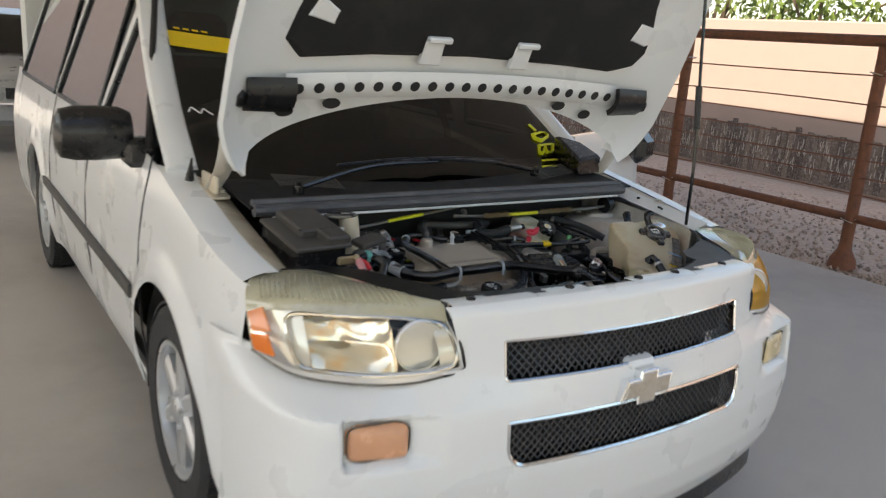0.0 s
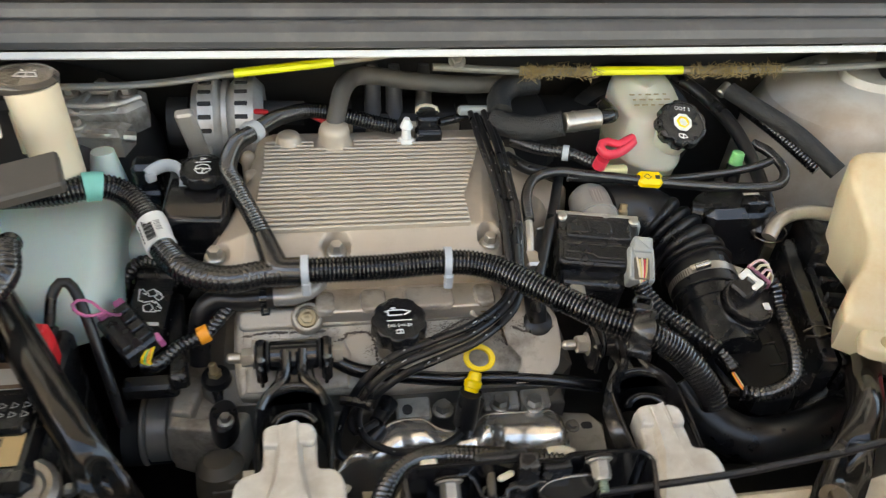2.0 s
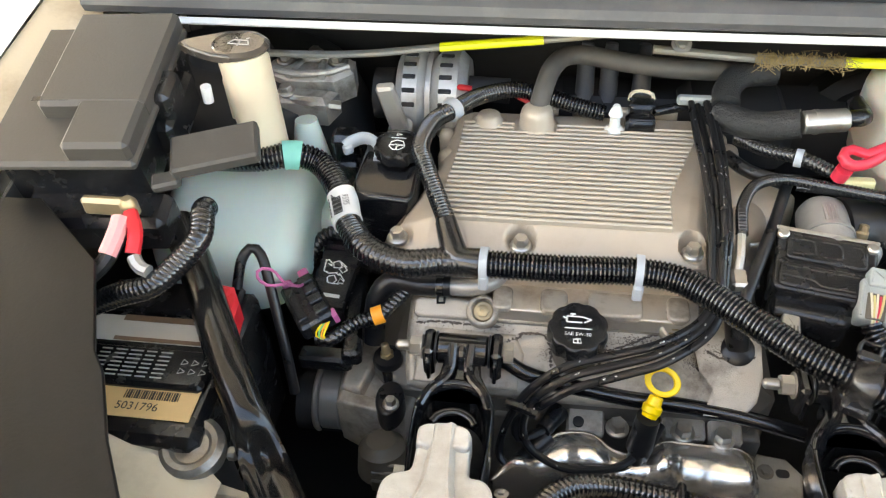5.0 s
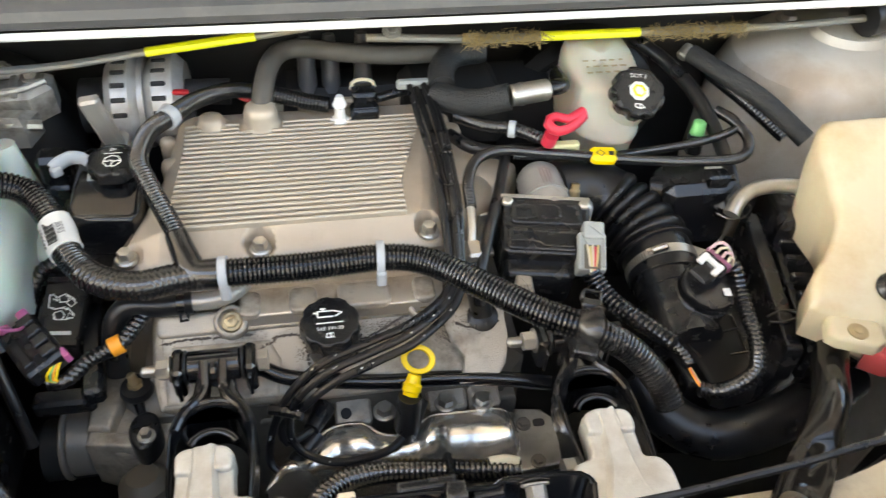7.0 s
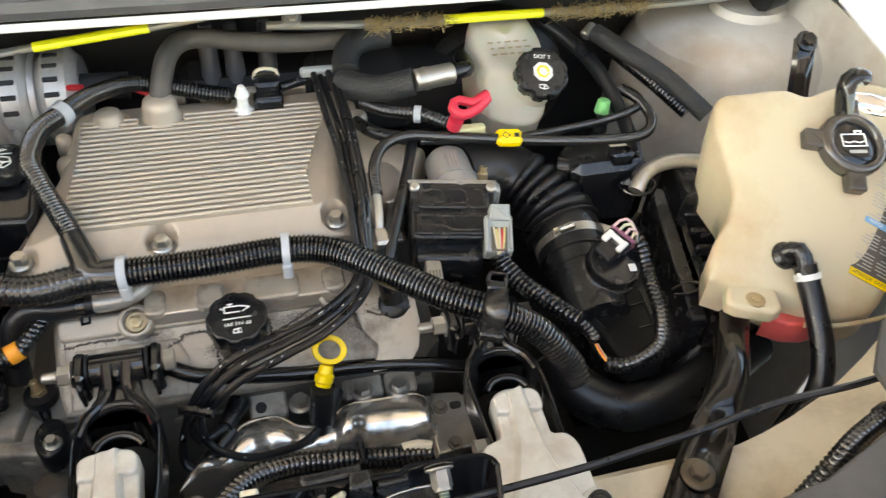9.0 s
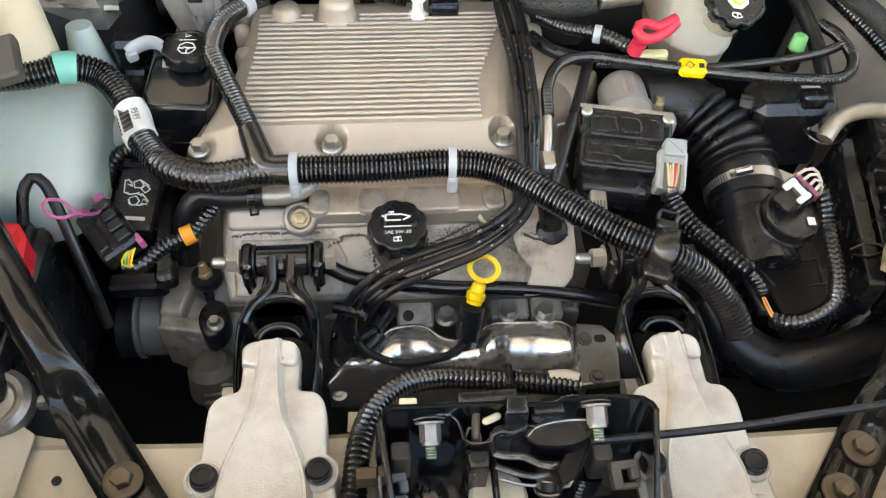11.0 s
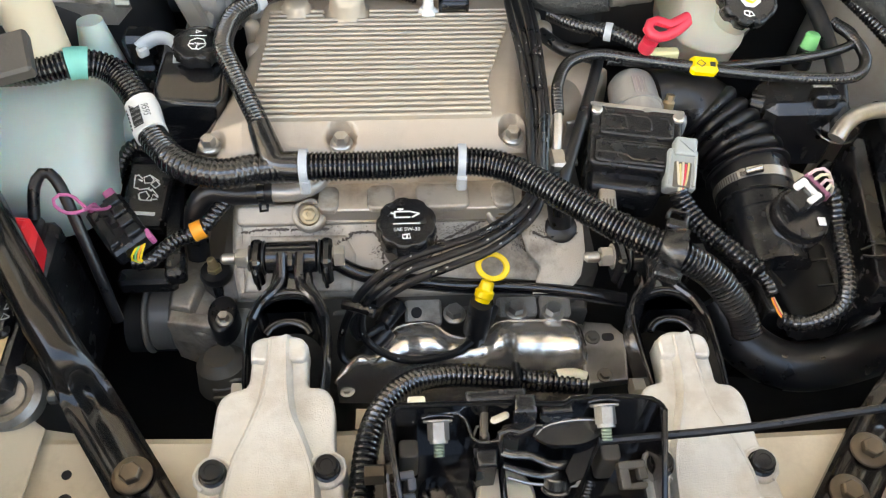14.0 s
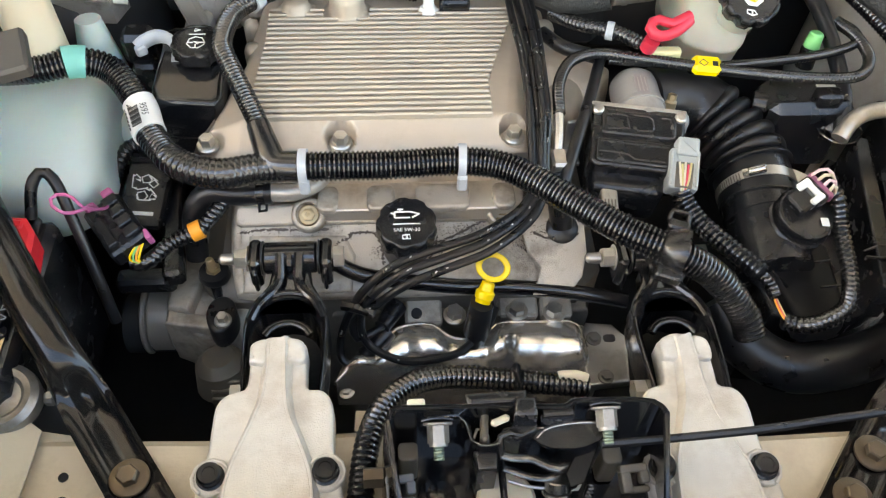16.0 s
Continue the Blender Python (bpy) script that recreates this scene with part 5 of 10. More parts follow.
    part("corner_trim", m, PLASTIC, van, "black plastic corner trim")
    # channel on the driver's wing
    m = M()
    m.grid(lambda u, v: (0.66 + 0.06 * v + 0.05 * u, 0.36 + 0.58 * u, 0.945 + 0.05 * u + 0.02 * v), 16, 3, thick=-0.004)
    ch = part("wing_channel", m, WHITE, van, "white painted wing channel")
    for x, y, z, r in ((0.70, 0.56, 0.975, 0.007), (0.695, 0.545, 0.974, 0.004), (0.715, 0.68, 0.985, 0.006)):
        m = M()
        m.cyl((x, y, z), (x, y, z + 0.006), r)
        part("drilled_hole", m, DARK, ch)
    m = M()
    m.bolt((0.735, 0.60, 0.99), (0, 0, 1), 0.011)
    part("wing_bolt", m, STEEL, ch)


def shift(m, dx, dy, dz):
    m.v = [(x + dx, y + dy, z + dz) for x, y, z in m.v]
    return m


def cross_bar():
    b = thing("strut_bar", "dull grey steel cross bar under the cowl with yellow tape bands", "brace bar", (0, 0.75, 0.94))
    L = lambda x: (x, 0.748, 0.951 + 0.115 * (x + 0.32))
    R = lambda x: (x, 0.766, 0.938)
    m = M()
    m.tube([(-0.66, 0.742, 0.938), L(-0.45), L(-0.32), L(-0.19), (-0.12, 0.755, 0.972), (-0.05, 0.775, 0.975)], 0.0058, 10, flat=0.8)
    m.tube([(-0.06, 0.765, 0.948), R(0.1), R(0.3), R(0.5), (0.64, 0.77, 0.942)], 0.0055, 10)
    m.bolt((-0.03, 0.752, 0.963), (0, -0.5, 0.8), 0.008)
    part("bar", m, surf("dull_bar", (0.22, 0.215, 0.20), 0.5, 0.4, dirt=(0.34, 0.25, 0.12), dirt_amount=0.5, dirt_scale=18), b)
    m = M()
    m.tube([L(-0.32), L(-0.26), L(-0.192)], 0.0068, 10, flat=0.85)
    part("tape_band", m, TAPE, b, "bright yellow tape")
    m = M()
    m.tube([R(0.165), R(0.23), R(0.302)], 0.0064, 10)
    part("tape_band", m, TAPE, b, "bright yellow tape")
    m = M()
    m.tube([(0.63, 0.77, 0.945), (0.66, 0.775, 0.95)], 0.03, 14)
    part("end_bush", m, RUBBER, b)
    m = M()
    for x0, x1, n in ((0.06, 0.165, 160), (0.31, 0.45, 180)):
        for i in range(n):
            x = random.uniform(x0, x1)
            m.tube([(x, 0.76 + random.gauss(0, 0.005), 0.949), (x + random.gauss(0, 0.01), 0.752 + random.gauss(0, 0.006), 0.945 + random.gauss(0, 0.006)), (x + random.gauss(0, 0.008), 0.752 + random.gauss(0, 0.004), 0.938 + random.gauss(0, 0.004))], 0.0004, 3, smooth=False, step=0.02)
    ff = part("frayed_fibre", m, surf("tan_fibre", (0.34, 0.25, 0.12), 0.9, var=0.3), b, "frayed tan insulation fibres")
    ff["kind"] = "stuff"


def engine():
    e = thing("engine", "transverse engine with ribbed cast intake and grimy valve cover", "engine", (-0.14, 0.55, 0.36))
    m = M()
    m.box((-0.14, 0.56, 0.52), (0.46, 0.30, 0.42), 0.03)
    m.box((-0.14, 0.60, 0.74), (0.36, 0.22, 0.14), 0.02)
    part("block", m, OLDCAST, e)
    # upper plenum: one soft casting with pockets for its bolts
    bolts = ((-0.340, 0.510), (-0.202, 0.510), (-0.018, 0.514))
    def left(y):
        return -0.3525 + 0.0415 * min(1.0, max(0.0, (y - 0.512) / 0.12)) ** 0.9 + 0.010 * max(0.0, (y - 0.64) / 0.1)
    def right(y):
        return -0.002 + 0.026 * max(0.0, (y - 0.53) / 0.21)
    def height(x, y):
        z = 0.8650
        def fall(d, r):
            d = max(0.0, min(r, d))
            return r - math.sqrt(max(0.0, r * r - (r - d) ** 2))
        z -= fall(x - left(y), 0.012) + fall(right(y) - x, 0.014) + fall(y - 0.490, 0.012) + fall(0.745 - y, 0.012)
        side = max(0.0, (-0.292 - 0.012 * (0.62 - y) / 0.1 - x)) * 0.42 + max(0.0, x + 0.026 - 0.034 * (y - 0.53) / 0.2) * 0.22
        z -= side + 0.55 * max(0.0, 0.5275 - y) * (1 - math.exp(-max(0.0, 0.5275 - y) / 0.004))
        for bx, by in bolts:
            q = math.hypot(x - bx, y - by) / 0.0150
            if q < 1.12:
                k = max(0.0, min(1.0, (1.12 - q) / 0.16))
                z = z * (1 - k) + min(z, 0.8435) * k
        return max(z, 0.815)
    m = M()
    def sheet(u, v):
        y = 0.490 + 0.255 * (0.5 - 0.5 * math.cos(math.pi * v)) * 0.35 + 0.255 * v * 0.65
        x0, x1 = left(y), right(y)
        x = x0 + (x1 - x0) * ((0.5 - 0.5 * math.cos(math.pi * u)) * 0.3 + u * 0.7)
        return (x, y, height(x, y))
    m.grid(sheet, 150, 110)
    rim = [(left(0.490 + 0.255 * i / 20), 0.490 + 0.255 * i / 20) for i in range(21)][::-1] + [(right(0.490 + 0.255 * i / 20), 0.490 + 0.255 * i / 20) for i in range(21)]
    m.loft([[(x, y, z) for x, y in rim] for z in (0.79, 0.846)], closed=False)
    pl = part("intake_plenum", m, PLEN, e, "cast aluminium intake plenum with dust and stains", angle=60)
    for x, y, r, h in ((-0.196, 0.709, 0.0205, 0.043), (-0.256, 0.712, 0.0160, 0.027)):
        m = M()
        m.lathe([(r * 1.6, 0.8640), (r * 1.18, 0.8675), (r * 1.04, 0.873), (r, 0.855 + h * 0.70), (r * 0.90, 0.855 + h * 0.86), (r * 0.66, 0.855 + h * 0.96), (0.0, 0.855 + h)], 28, pose(x, y, 0))
        part("cast_tower", m, PLEN, pl, "rounded cast tower", angle=60)
    for x, y, r in ((-0.303, 0.655, 0.0115), (-0.309, 0.700, 0.010), (0.028, 0.712, 0.012), (0.038, 0.690, 0.013)):
        m = M()
        m.lathe([(r, 0.80), (r, 0.852), (r * 0.8, 0.859), (r * 0.4, 0.862)], 16, pose(x, y, 0))
        part("cast_lug", m, PLEN, pl, angle=60)
    rib = surf("rib_cast", (0.47, 0.405, 0.325), 0.38, 0.30, var=0.05, scale=60, bump=0.1, dirt=(0.50, 0.40, 0.30), dirt_amount=0.25, dirt_scale=18)
    for i in range(22):
        y = 0.5270 + i * 0.00862
        k = i / 21
        x0 = -0.300 + 0.012 * min(1.0, k * 1.4)
        x1 = -0.041 + 0.003 * k + (0.040 * max(0.0, k - 0.30) / 0.7)
        for tx, w in ((-0.197, 0.026), (-0.256, 0.0)):
            if w and abs(y - 0.712) < 0.020:
                spans = [(x0, tx - w), (tx + w, x1)]
                break
        else:
            spans = [(x0, x1)]
        m = M()
        for a, b in spans:
            m.box(((a + b) / 2, y, 0.8668), (b - a, 0.0046, 0.0088), 0.0013)
        part("cooling_rib", m, rib, pl)
    for x, y in bolts:
        m = M()
        m.bolt((x, y, 0.8432), (0, 0, 1), 0.0080, 0.015)
        part("bolt", m, STEEL, pl)
    # cast runner towards the throttle
    m = M()
    m.tube([(-0.01, 0.655, 0.800), (0.04, 0.648, 0.800), (0.075, 0.632, 0.802), (0.105, 0.618, 0.806)], 0.046, 26, ends=(0.060, 0.034))
    m.tube([(0.015, 0.56, 0.80), (0.045, 0.585, 0.812), (0.06, 0.62, 0.812)], 0.026, 18)
    part("side_port", m, PLEN, e, angle=60)
    m = M()
    m.box((0.012, 0.500, 0.812), (0.055, 0.020, 0.030), 0.003)
    m.box((0.052, 0.528, 0.832), (0.022, 0.004, 0.046), 0.001, turn=(0, 0, 12))
    m.box((0.040, 0.515, 0.812), (0.035, 0.025, 0.006), 0.001)
    sb = part("coil_bracket", m, STEEL, e, "grey folded steel bracket beside the plenum")
    m = M()
    m.bolt((0.036, 0.506, 0.818), (0, -0.6, 0.8), 0.006, 0.008)
    part("bracket_bolt", m, BRASS, sb)
    # white and black senders behind the plenum
    m = M()
    m.lathe([(0.012, 0.86), (0.012, 0.874), (0.007, 0.878), (0.006, 0.892), (0.009, 0.895), (0.004, 0.908)], 14, pose(-0.100, 0.706, -0.004))
    part("vacuum_cap", m, PAPER, e, "white plastic vacuum fitting")
    m = M()
    m.box((-0.069, 0.713, 0.873), (0.036, 0.022, 0.022), 0.004)
    m.box((-0.068, 0.734, 0.883), (0.028, 0.03, 0.024), 0.004)
    for y in (0.706, 0.724, 0.738):
        m.box((-0.068, y, 0.8935 if y > 0.72 else 0.884), (0.031, 0.004, 0.003), 0.001)
    m.cyl((-0.052, 0.728, 0.883), (-0.012, 0.740, 0.885), 0.006)
    ms = part("map_sensor", m, PLASTIC, e)
    m = M()
    m.tube([(-0.083, 0.738, 0.892), (-0.081, 0.748, 0.897), (-0.068, 0.750, 0.898), (-0.055, 0.748, 0.897), (-0.053, 0.738, 0.892)], 0.0024, 5, smooth=False)
    part("spring_lock", m, NECK, ms)
    for i in range(4):
        m = M()
        m.box((-0.185 + 0.05 * i, 0.752, 0.862), (0.032, 0.012, 0.016), 0.003)
        part("rear_flange", m, CAST, e)
    # lower intake and rail
    m = M()
    m.box((-0.13, 0.53, 0.775), (0.36, 0.08, 0.05), 0.012)
    m.slab([(-0.225, 0.452), (-0.010, 0.450), (-0.006, 0.492), (-0.228, 0.492)], 0.785, 0.804, 0.003)
    part("lower_intake", m, SHINE, e, "bright machined lower intake flange")
    for x, w in ((-0.218, 0.022), (-0.162, 0.030), (-0.096, 0.058), (-0.030, 0.024)):
        m = M()
        m.slab(rounded(x - w / 2, 0.450, x + w / 2, 0.484, 0.008), 0.800, 0.8085, 0.003)
        part("port_boss", m, CAST, e)
    # front valve cover, leaning to the front
    T = pose(-0.135, 0.438, 0.752, 33, 0, 0)
    vc = M()
    body = [(p.x, p.y) for p in resample([(-0.188, 0.046, 0), (-0.1885, 0.0, 0), (-0.184, -0.040, 0), (-0.170, -0.050, 0), (-0.05, -0.052, 0), (0.10, -0.052, 0), (0.150, -0.052, 0), (0.172, -0.046, 0), (0.182, -0.028, 0), (0.1855, 0.0, 0), (0.1865, 0.03, 0), (0.180, 0.052, 0), (0.10, 0.054, 0), (-0.10, 0.054, 0), (-0.178, 0.055, 0), (-0.188, 0.046, 0)], 0.006)[:-1]]
    vc.slab(body, -0.05, 0.0165, 0.010, T, steps=5)
    vc.slab(rounded(-0.182, 0.027, 0.150, 0.051, 0.007), 0.010, 0.0225, 0.0045, T)
    vc.slab([(0.142, -0.048), (0.150, -0.024), (0.134, -0.006), (0.130, 0.012), (0.140, 0.030), (0.158, 0.039), (0.174, 0.034), (0.184, 0.018), (0.1855, -0.010), (0.180, -0.034), (0.168, -0.048)], 0.005, 0.0285, 0.0055, T, steps=5)
    vc.slab([(-0.176, -0.044), (-0.060, -0.046), (-0.055, -0.006), (-0.066, 0.016), (-0.168, 0.018)], 0.012, 0.0195, 0.005, T)
    v = part("valve_cover", vc, CAST, e, "cast valve cover with baked-on oil grime", angle=60)
    for x, y in ((-0.104, 0.038), (0.103, 0.038)):
        m = M()
        m.lathe([(0.0195, 0.014), (0.0185, 0.025), (0.0172, 0.029), (0.0150, 0.0305), (0.0132, 0.0300), (0.0125, 0.027), (0.0122, 0.0195)], 30, T @ pose(x, y, 0))
        boss = part("bolt_boss", m, CAST, v, angle=60)
        m = M()
        m.lathe([(0.0118, 0.020), (0.0112, 0.0225), (0.0100, 0.0235)], 24, T @ pose(x, y, 0))
        m.lathe([(0.0072, 0.0232), (0.0072, 0.0280), (0.0055, 0.0288), (0.0030, 0.0288), (0.0028, 0.027), (0.0, 0.027)], 6, T @ pose(x, y, 0))
        part("cover_bolt", m, BRASS, boss, "deep-set bronze cover bolt")
    # baked oil: ragged dark lines and blots on the cover
    rnd = random.Random(11)
    m = M()
    for trail, zz in (([(-0.076, 0.004), (-0.072, 0.0085), (-0.062, 0.012), (-0.060, 0.0165), (-0.047, 0.0185), (-0.036, 0.017), (-0.031, 0.012), (-0.027, 0.002), (-0.0265, -0.016)], 0.0200),
                      ([(0.034, 0.006), (0.045, 0.010), (0.060, 0.016), (0.075, 0.024), (0.088, 0.028)], 0.0168), ([(0.120, 0.018), (0.128, 0.006), (0.129, -0.008)], 0.0168),
                      ([(-0.176, 0.021), (-0.150, 0.024), (-0.120, 0.023), (-0.085, 0.0225)], 0.0168), ([(0.030, 0.022), (0.031, 0.004), (0.024, -0.012)], 0.0168), ([(0.136, 0.012), (0.146, 0.007), (0.160, 0.004), (0.175, 0.004), (0.184, 0.010)], 0.0287)):
        for x, y in [tuple(q[:2]) for q in resample([(p[0], p[1], 0) for p in trail], 0.0006)]:
            r = rnd.uniform(0.0004, 0.0014)
            m.lathe([(r, zz), (r * 0.9, zz + 0.0004 + rnd.uniform(0, 0.0003))], 6, T @ pose(x + rnd.gauss(0, 0.0006), y + rnd.gauss(0, 0.0006), 0) @ Matrix.Diagonal((rnd.uniform(0.7, 1.8), 1, 1, 1)))
    for cx_, cy_, w, n, zz in ((0.060, 0.018, 0.014, 90, 0.0168), (0.03, 0.000, 0.008, 50, 0.0168), (-0.11, 0.023, 0.03, 40, 0.0168), (0.126, 0.000, 0.006, 50, 0.0168), (-0.030, -0.004, 0.005, 30, 0.0168), (0.150, 0.012, 0.010, 60, 0.0287)):
        for i in range(n * 4):
            r = rnd.uniform(0.0002, 0.0007)
            m.lathe([(r, zz), (r * 0.8, zz + 0.0005)], 5, T @ pose(rnd.gauss(cx_, w), rnd.gauss(cy_, 0.004), 0))
    g = part("oil_grime", m, OIL, v, "ragged baked-on oil stains")
    g["kind"] = "stuff"
    # filler neck and cap
    m = M()
    N = pose(-0.136, 0.428, 0.792, 9, 0, 0)
    m.lathe([(0.024, -0.055), (0.0255, -0.030), (0.0265, -0.006), (0.024, 0.002)], 28, N)
    part("filler_neck", m, OLDCAST, v, "oil-stained filler neck")
    m = M()
    m.grip_cap(0.0318, 0.0245, 9, N)
    cap = part("oil_cap", m, PLASTIC, e, "black fluted oil filler cap with white symbols", angle=45)
    K = N @ pose(0, 0, 0.0231)
    words("SAE 5W-30", 0.0058, K @ pose(0, -0.0085, 0), WINK, cap)
    m = M()
    for x0, y0, x1, y1 in ((-0.012, 0.006, 0.006, 0.006), (-0.012, 0.013, 0.004, 0.013), (-0.012, 0.006, -0.012, 0.013), (0.004, 0.013, 0.014, 0.010), (0.006, 0.006, 0.014, 0.0105), (-0.012, 0.010, -0.016, 0.012), (-0.006, 0.013, -0.006, 0.016), (-0.009, 0.016, -0.003, 0.016), (0.0165, 0.006, 0.0165, 0.008)):
        m.tube([K @ Vector((x0, y0, 0)), K @ Vector((x1, y1, 0))], 0.0010, 4, smooth=False)
    m.tube([K @ Vector((-0.014 + 0.0035 * i, -0.0015 + 0.0016 * (i % 2), 0)) for i in range(9)], 0.0008, 4)
    m.tube([K @ Vector((x, y, 0)) for x, y in ((-0.0045, -0.019), (0.0045, -0.019), (0.0045, -0.014), (-0.0045, -0.014), (-0.0045, -0.019))], 0.0008, 4, smooth=False)
    m.tube([K @ Vector((0, -0.019, 0)), K @ Vector((0, -0.014, 0))], 0.0008, 4, smooth=False)
    part("cap_symbol", m, WINK, cap, "white oil can and book symbols")
    # dipstick: a broad ring on a stepped stem
    d = M()
    R = pose(-0.0470, 0.3920, 0.777, 34, 8, -18)
    loop = []
    for z, r in ((-0.0042, 0.0120), (-0.0048, 0.0135), (-0.0046, 0.0178), (0.0040, 0.0186), (0.0050, 0.0174), (0.0046, 0.0130), (0.0034, 0.0118), (-0.0042, 0.0120)):
        loop.append([(r * math.cos(a), r * 0.84 * math.sin(a), z) for a in [2 * math.pi * i / 36 for i in range(36)]])
    d.loft(loop, R, closed=False)
    d.cyl((-0.052, 0.3790, 0.7690), (-0.0555, 0.3720, 0.7620), 0.0072, 0.0082, b=0.001)
    d.cyl((-0.0550, 0.3728, 0.7630), (-0.0580, 0.3660, 0.7555), 0.0105, 0.0100, b=0.002)
    d.cyl((-0.0575, 0.3670, 0.7565), (-0.0590, 0.3640, 0.7530), 0.0088, 0.0080)
    part("dipstick", d, YELLOW, e, "bright yellow ring-pull dipstick")
    m = M()
    m.cyl((-0.059, 0.364, 0.753), (-0.063, 0.358, 0.705), 0.0125, 0.0140)
    m.cyl((-0.063, 0.358, 0.706), (-0.068, 0.352, 0.655), 0.0090)
    part("dipstick_tube", m, RUBBER, e)
    # exhaust heat shield under a rolled flange
    top = resample([(-0.216, 0.318, 0.672), (-0.200, 0.346, 0.676), (-0.165, 0.360, 0.680), (-0.148, 0.379, 0.684), (-0.112, 0.382, 0.684), (-0.092, 0.368, 0.682), (-0.070, 0.363, 0.681), (-0.046, 0.372, 0.683), (-0.030, 0.381, 0.684), (0.010, 0.381, 0.684), (0.052, 0.378, 0.683), (0.062, 0.350, 0.676)], 0.002)
    n = len(top) - 1
    def hs(u, v):
        p = top[round(u * n)]
        f = Vector((-0.216 + 0.276 * u, 0.316 - 0.012 * u, 0.652))
        q = p.lerp(f, v)
        bulge = 0.016 * math.sin(math.pi * min(1.0, v * 1.15)) - 0.02 * v ** 3
        wave = (0.0060 * math.cos(2 * math.pi * (u * 3.6 - 0.35)) + 0.0030 * math.cos(2 * math.pi * (u * 7.5 + 0.1)) + 0.0012 * math.sin(u * 61)) * math.sin(math.pi * v)
        return (q.x, q.y, q.z + bulge + wave)
    m = M()
    m.grid(hs, n, 26, thick=0.0015)
    sh = part("heat_shield", m, SHIELD, e, "bright pressed steel exhaust heat shield", angle=60)
    m = M()
    m.tube(top, 0.0030, 8, smooth=False)
    part("shield_edge", m, CHROMEWORN, sh, "bright rolled edge")
    for x, y in ((-0.206, 0.320), (0.050, 0.312)):
        m = M()
        m.bolt((x, y, 0.652), (0, 0, 1), 0.006, 0.006)
        part("shield_bolt", m, STEEL, sh)
    m = M()
    m.slab([(-0.222, 0.405), (0.075, 0.400), (0.078, 0.445), (-0.222, 0.450)], 0.60, 0.676, 0.006)
    head = part("head_face", m, OLDCAST, e, "grimy cast cylinder head face")
    for x, y, w, h in ((-0.118, 0.402, 0.042, 0.036), (-0.010, 0.404, 0.046, 0.030), (0.034, 0.402, 0.036, 0.030)):
        m = M()
        m.box((x, y, 0.682), (w, h, 0.016), 0.003, turn=(12, 0, 0))
        part("head_lug", m, CAST, head)
    for x, y in ((-0.083, 0.392), (-0.012, 0.394), (0.030, 0.390)):
        m = M()
        m.lathe([(0.0130, 0.686), (0.0130, 0.689), (0.0115, 0.690)], 24, pose(x, y, 0))
        m.lathe([(0.0098, 0.689), (0.0098, 0.697), (0.0085, 0.699), (0.0, 0.698)], 6, pose(x, y, 0, 0, 0, 15))
        part("head_bolt", m, STEEL, head)
    m = M()
    m.cyl((-0.126, 0.395, 0.686), (-0.126, 0.394, 0.6915), 0.0062)
    part("bolt_hole", m, DARK, head)
    m = M()
    m.slab([(0.056, 0.302), (0.104, 0.306), (0.112, 0.362), (0.098, 0.380), (0.068, 0.384), (0.058, 0.36)], 0.665, 0.676, 0.003)
    m.box((0.063, 0.345, 0.655), (0.012, 0.08, 0.03), 0.003)
    b = part("side_bracket", m, STEEL, e, "grey steel bracket plate with slotted bolts")
    for x, y in ((0.073, 0.361), (0.078, 0.312)):
        m = M()
        m.lathe([(0.0090, 0.676), (0.0085, 0.678), (0.006, 0.678)], 20, pose(x, y, 0))
        m.lathe([(0.0060, 0.677), (0.0060, 0.683), (0.0, 0.683)], 6, pose(x, y, 0))
        part("bracket_bolt", m, OLDCAST, b)
    m = M()
    m.slab(rounded(0.084, 0.356, 0.098, 0.366, 0.004), 0.675, 0.6768, 0.0005)
    part("bracket_slot", m, DARK, b)
    # castings and pulley at the timing end
    m = M()
    m.slab([(-0.406, 0.396), (-0.366, 0.378), (-0.322, 0.380), (-0.312, 0.41), (-0.325, 0.46), (-0.344, 0.54), (-0.400, 0.54), (-0.408, 0.46)], 0.61, 0.688, 0.008)
    m.slab([(-0.400, 0.405), (-0.376, 0.398), (-0.366, 0.44), (-0.358, 0.50), (-0.364, 0.53), (-0.396, 0.53)], 0.67, 0.705, 0.006)
    m.slab([(-0.402, 0.388), (-0.352, 0.378), (-0.348, 0.396), (-0.400, 0.406)], 0.66, 0.698, 0.004)
    tc = part("timing_cover", m, CAST, e, "dull cast timing cover with stains")
    m = M()
    m.cyl((-0.343, 0.345, 0.625), (-0.345, 0.356, 0.676), 0.031, 0.027, seg=28, b=0.010)
    part("rounded_boss", m, GREYBROWN, tc)
    for i in range(3):
        m = M()
        m.box((-0.330, 0.318 + 0.006 * i, 0.642 + 0.008 * i), (0.044, 0.004, 0.020), 0.001)
        part("boss_fin", m, OLDCAST, tc)
    m = M()
    m.slab([(-0.338 + 0.016 * math.cos(a) * (1 + 0.12 * math.sin(a)), 0.386 + 0.024 * math.sin(a)) for a in [2 * math.pi * i / 30 for i in range(30)]], 0.685, 0.716, 0.004)
    part("tube_flange", m, RUBBER, tc, "black oval flange")
    m = M()
    m.cyl((-0.402, 0.446, 0.622), (-0.412, 0.446, 0.622), 0.044, seg=44, b=0.003)
    m.cyl((-0.412, 0.446, 0.622), (-0.440, 0.446, 0.622), 0.040, seg=44, b=0.003)
    m.cyl((-0.440, 0.446, 0.622), (-0.446, 0.446, 0.622), 0.044, seg=44, b=0.002)
    part("pulley", m, PULLEY, e, "smooth dull steel pulley")
    m = M()
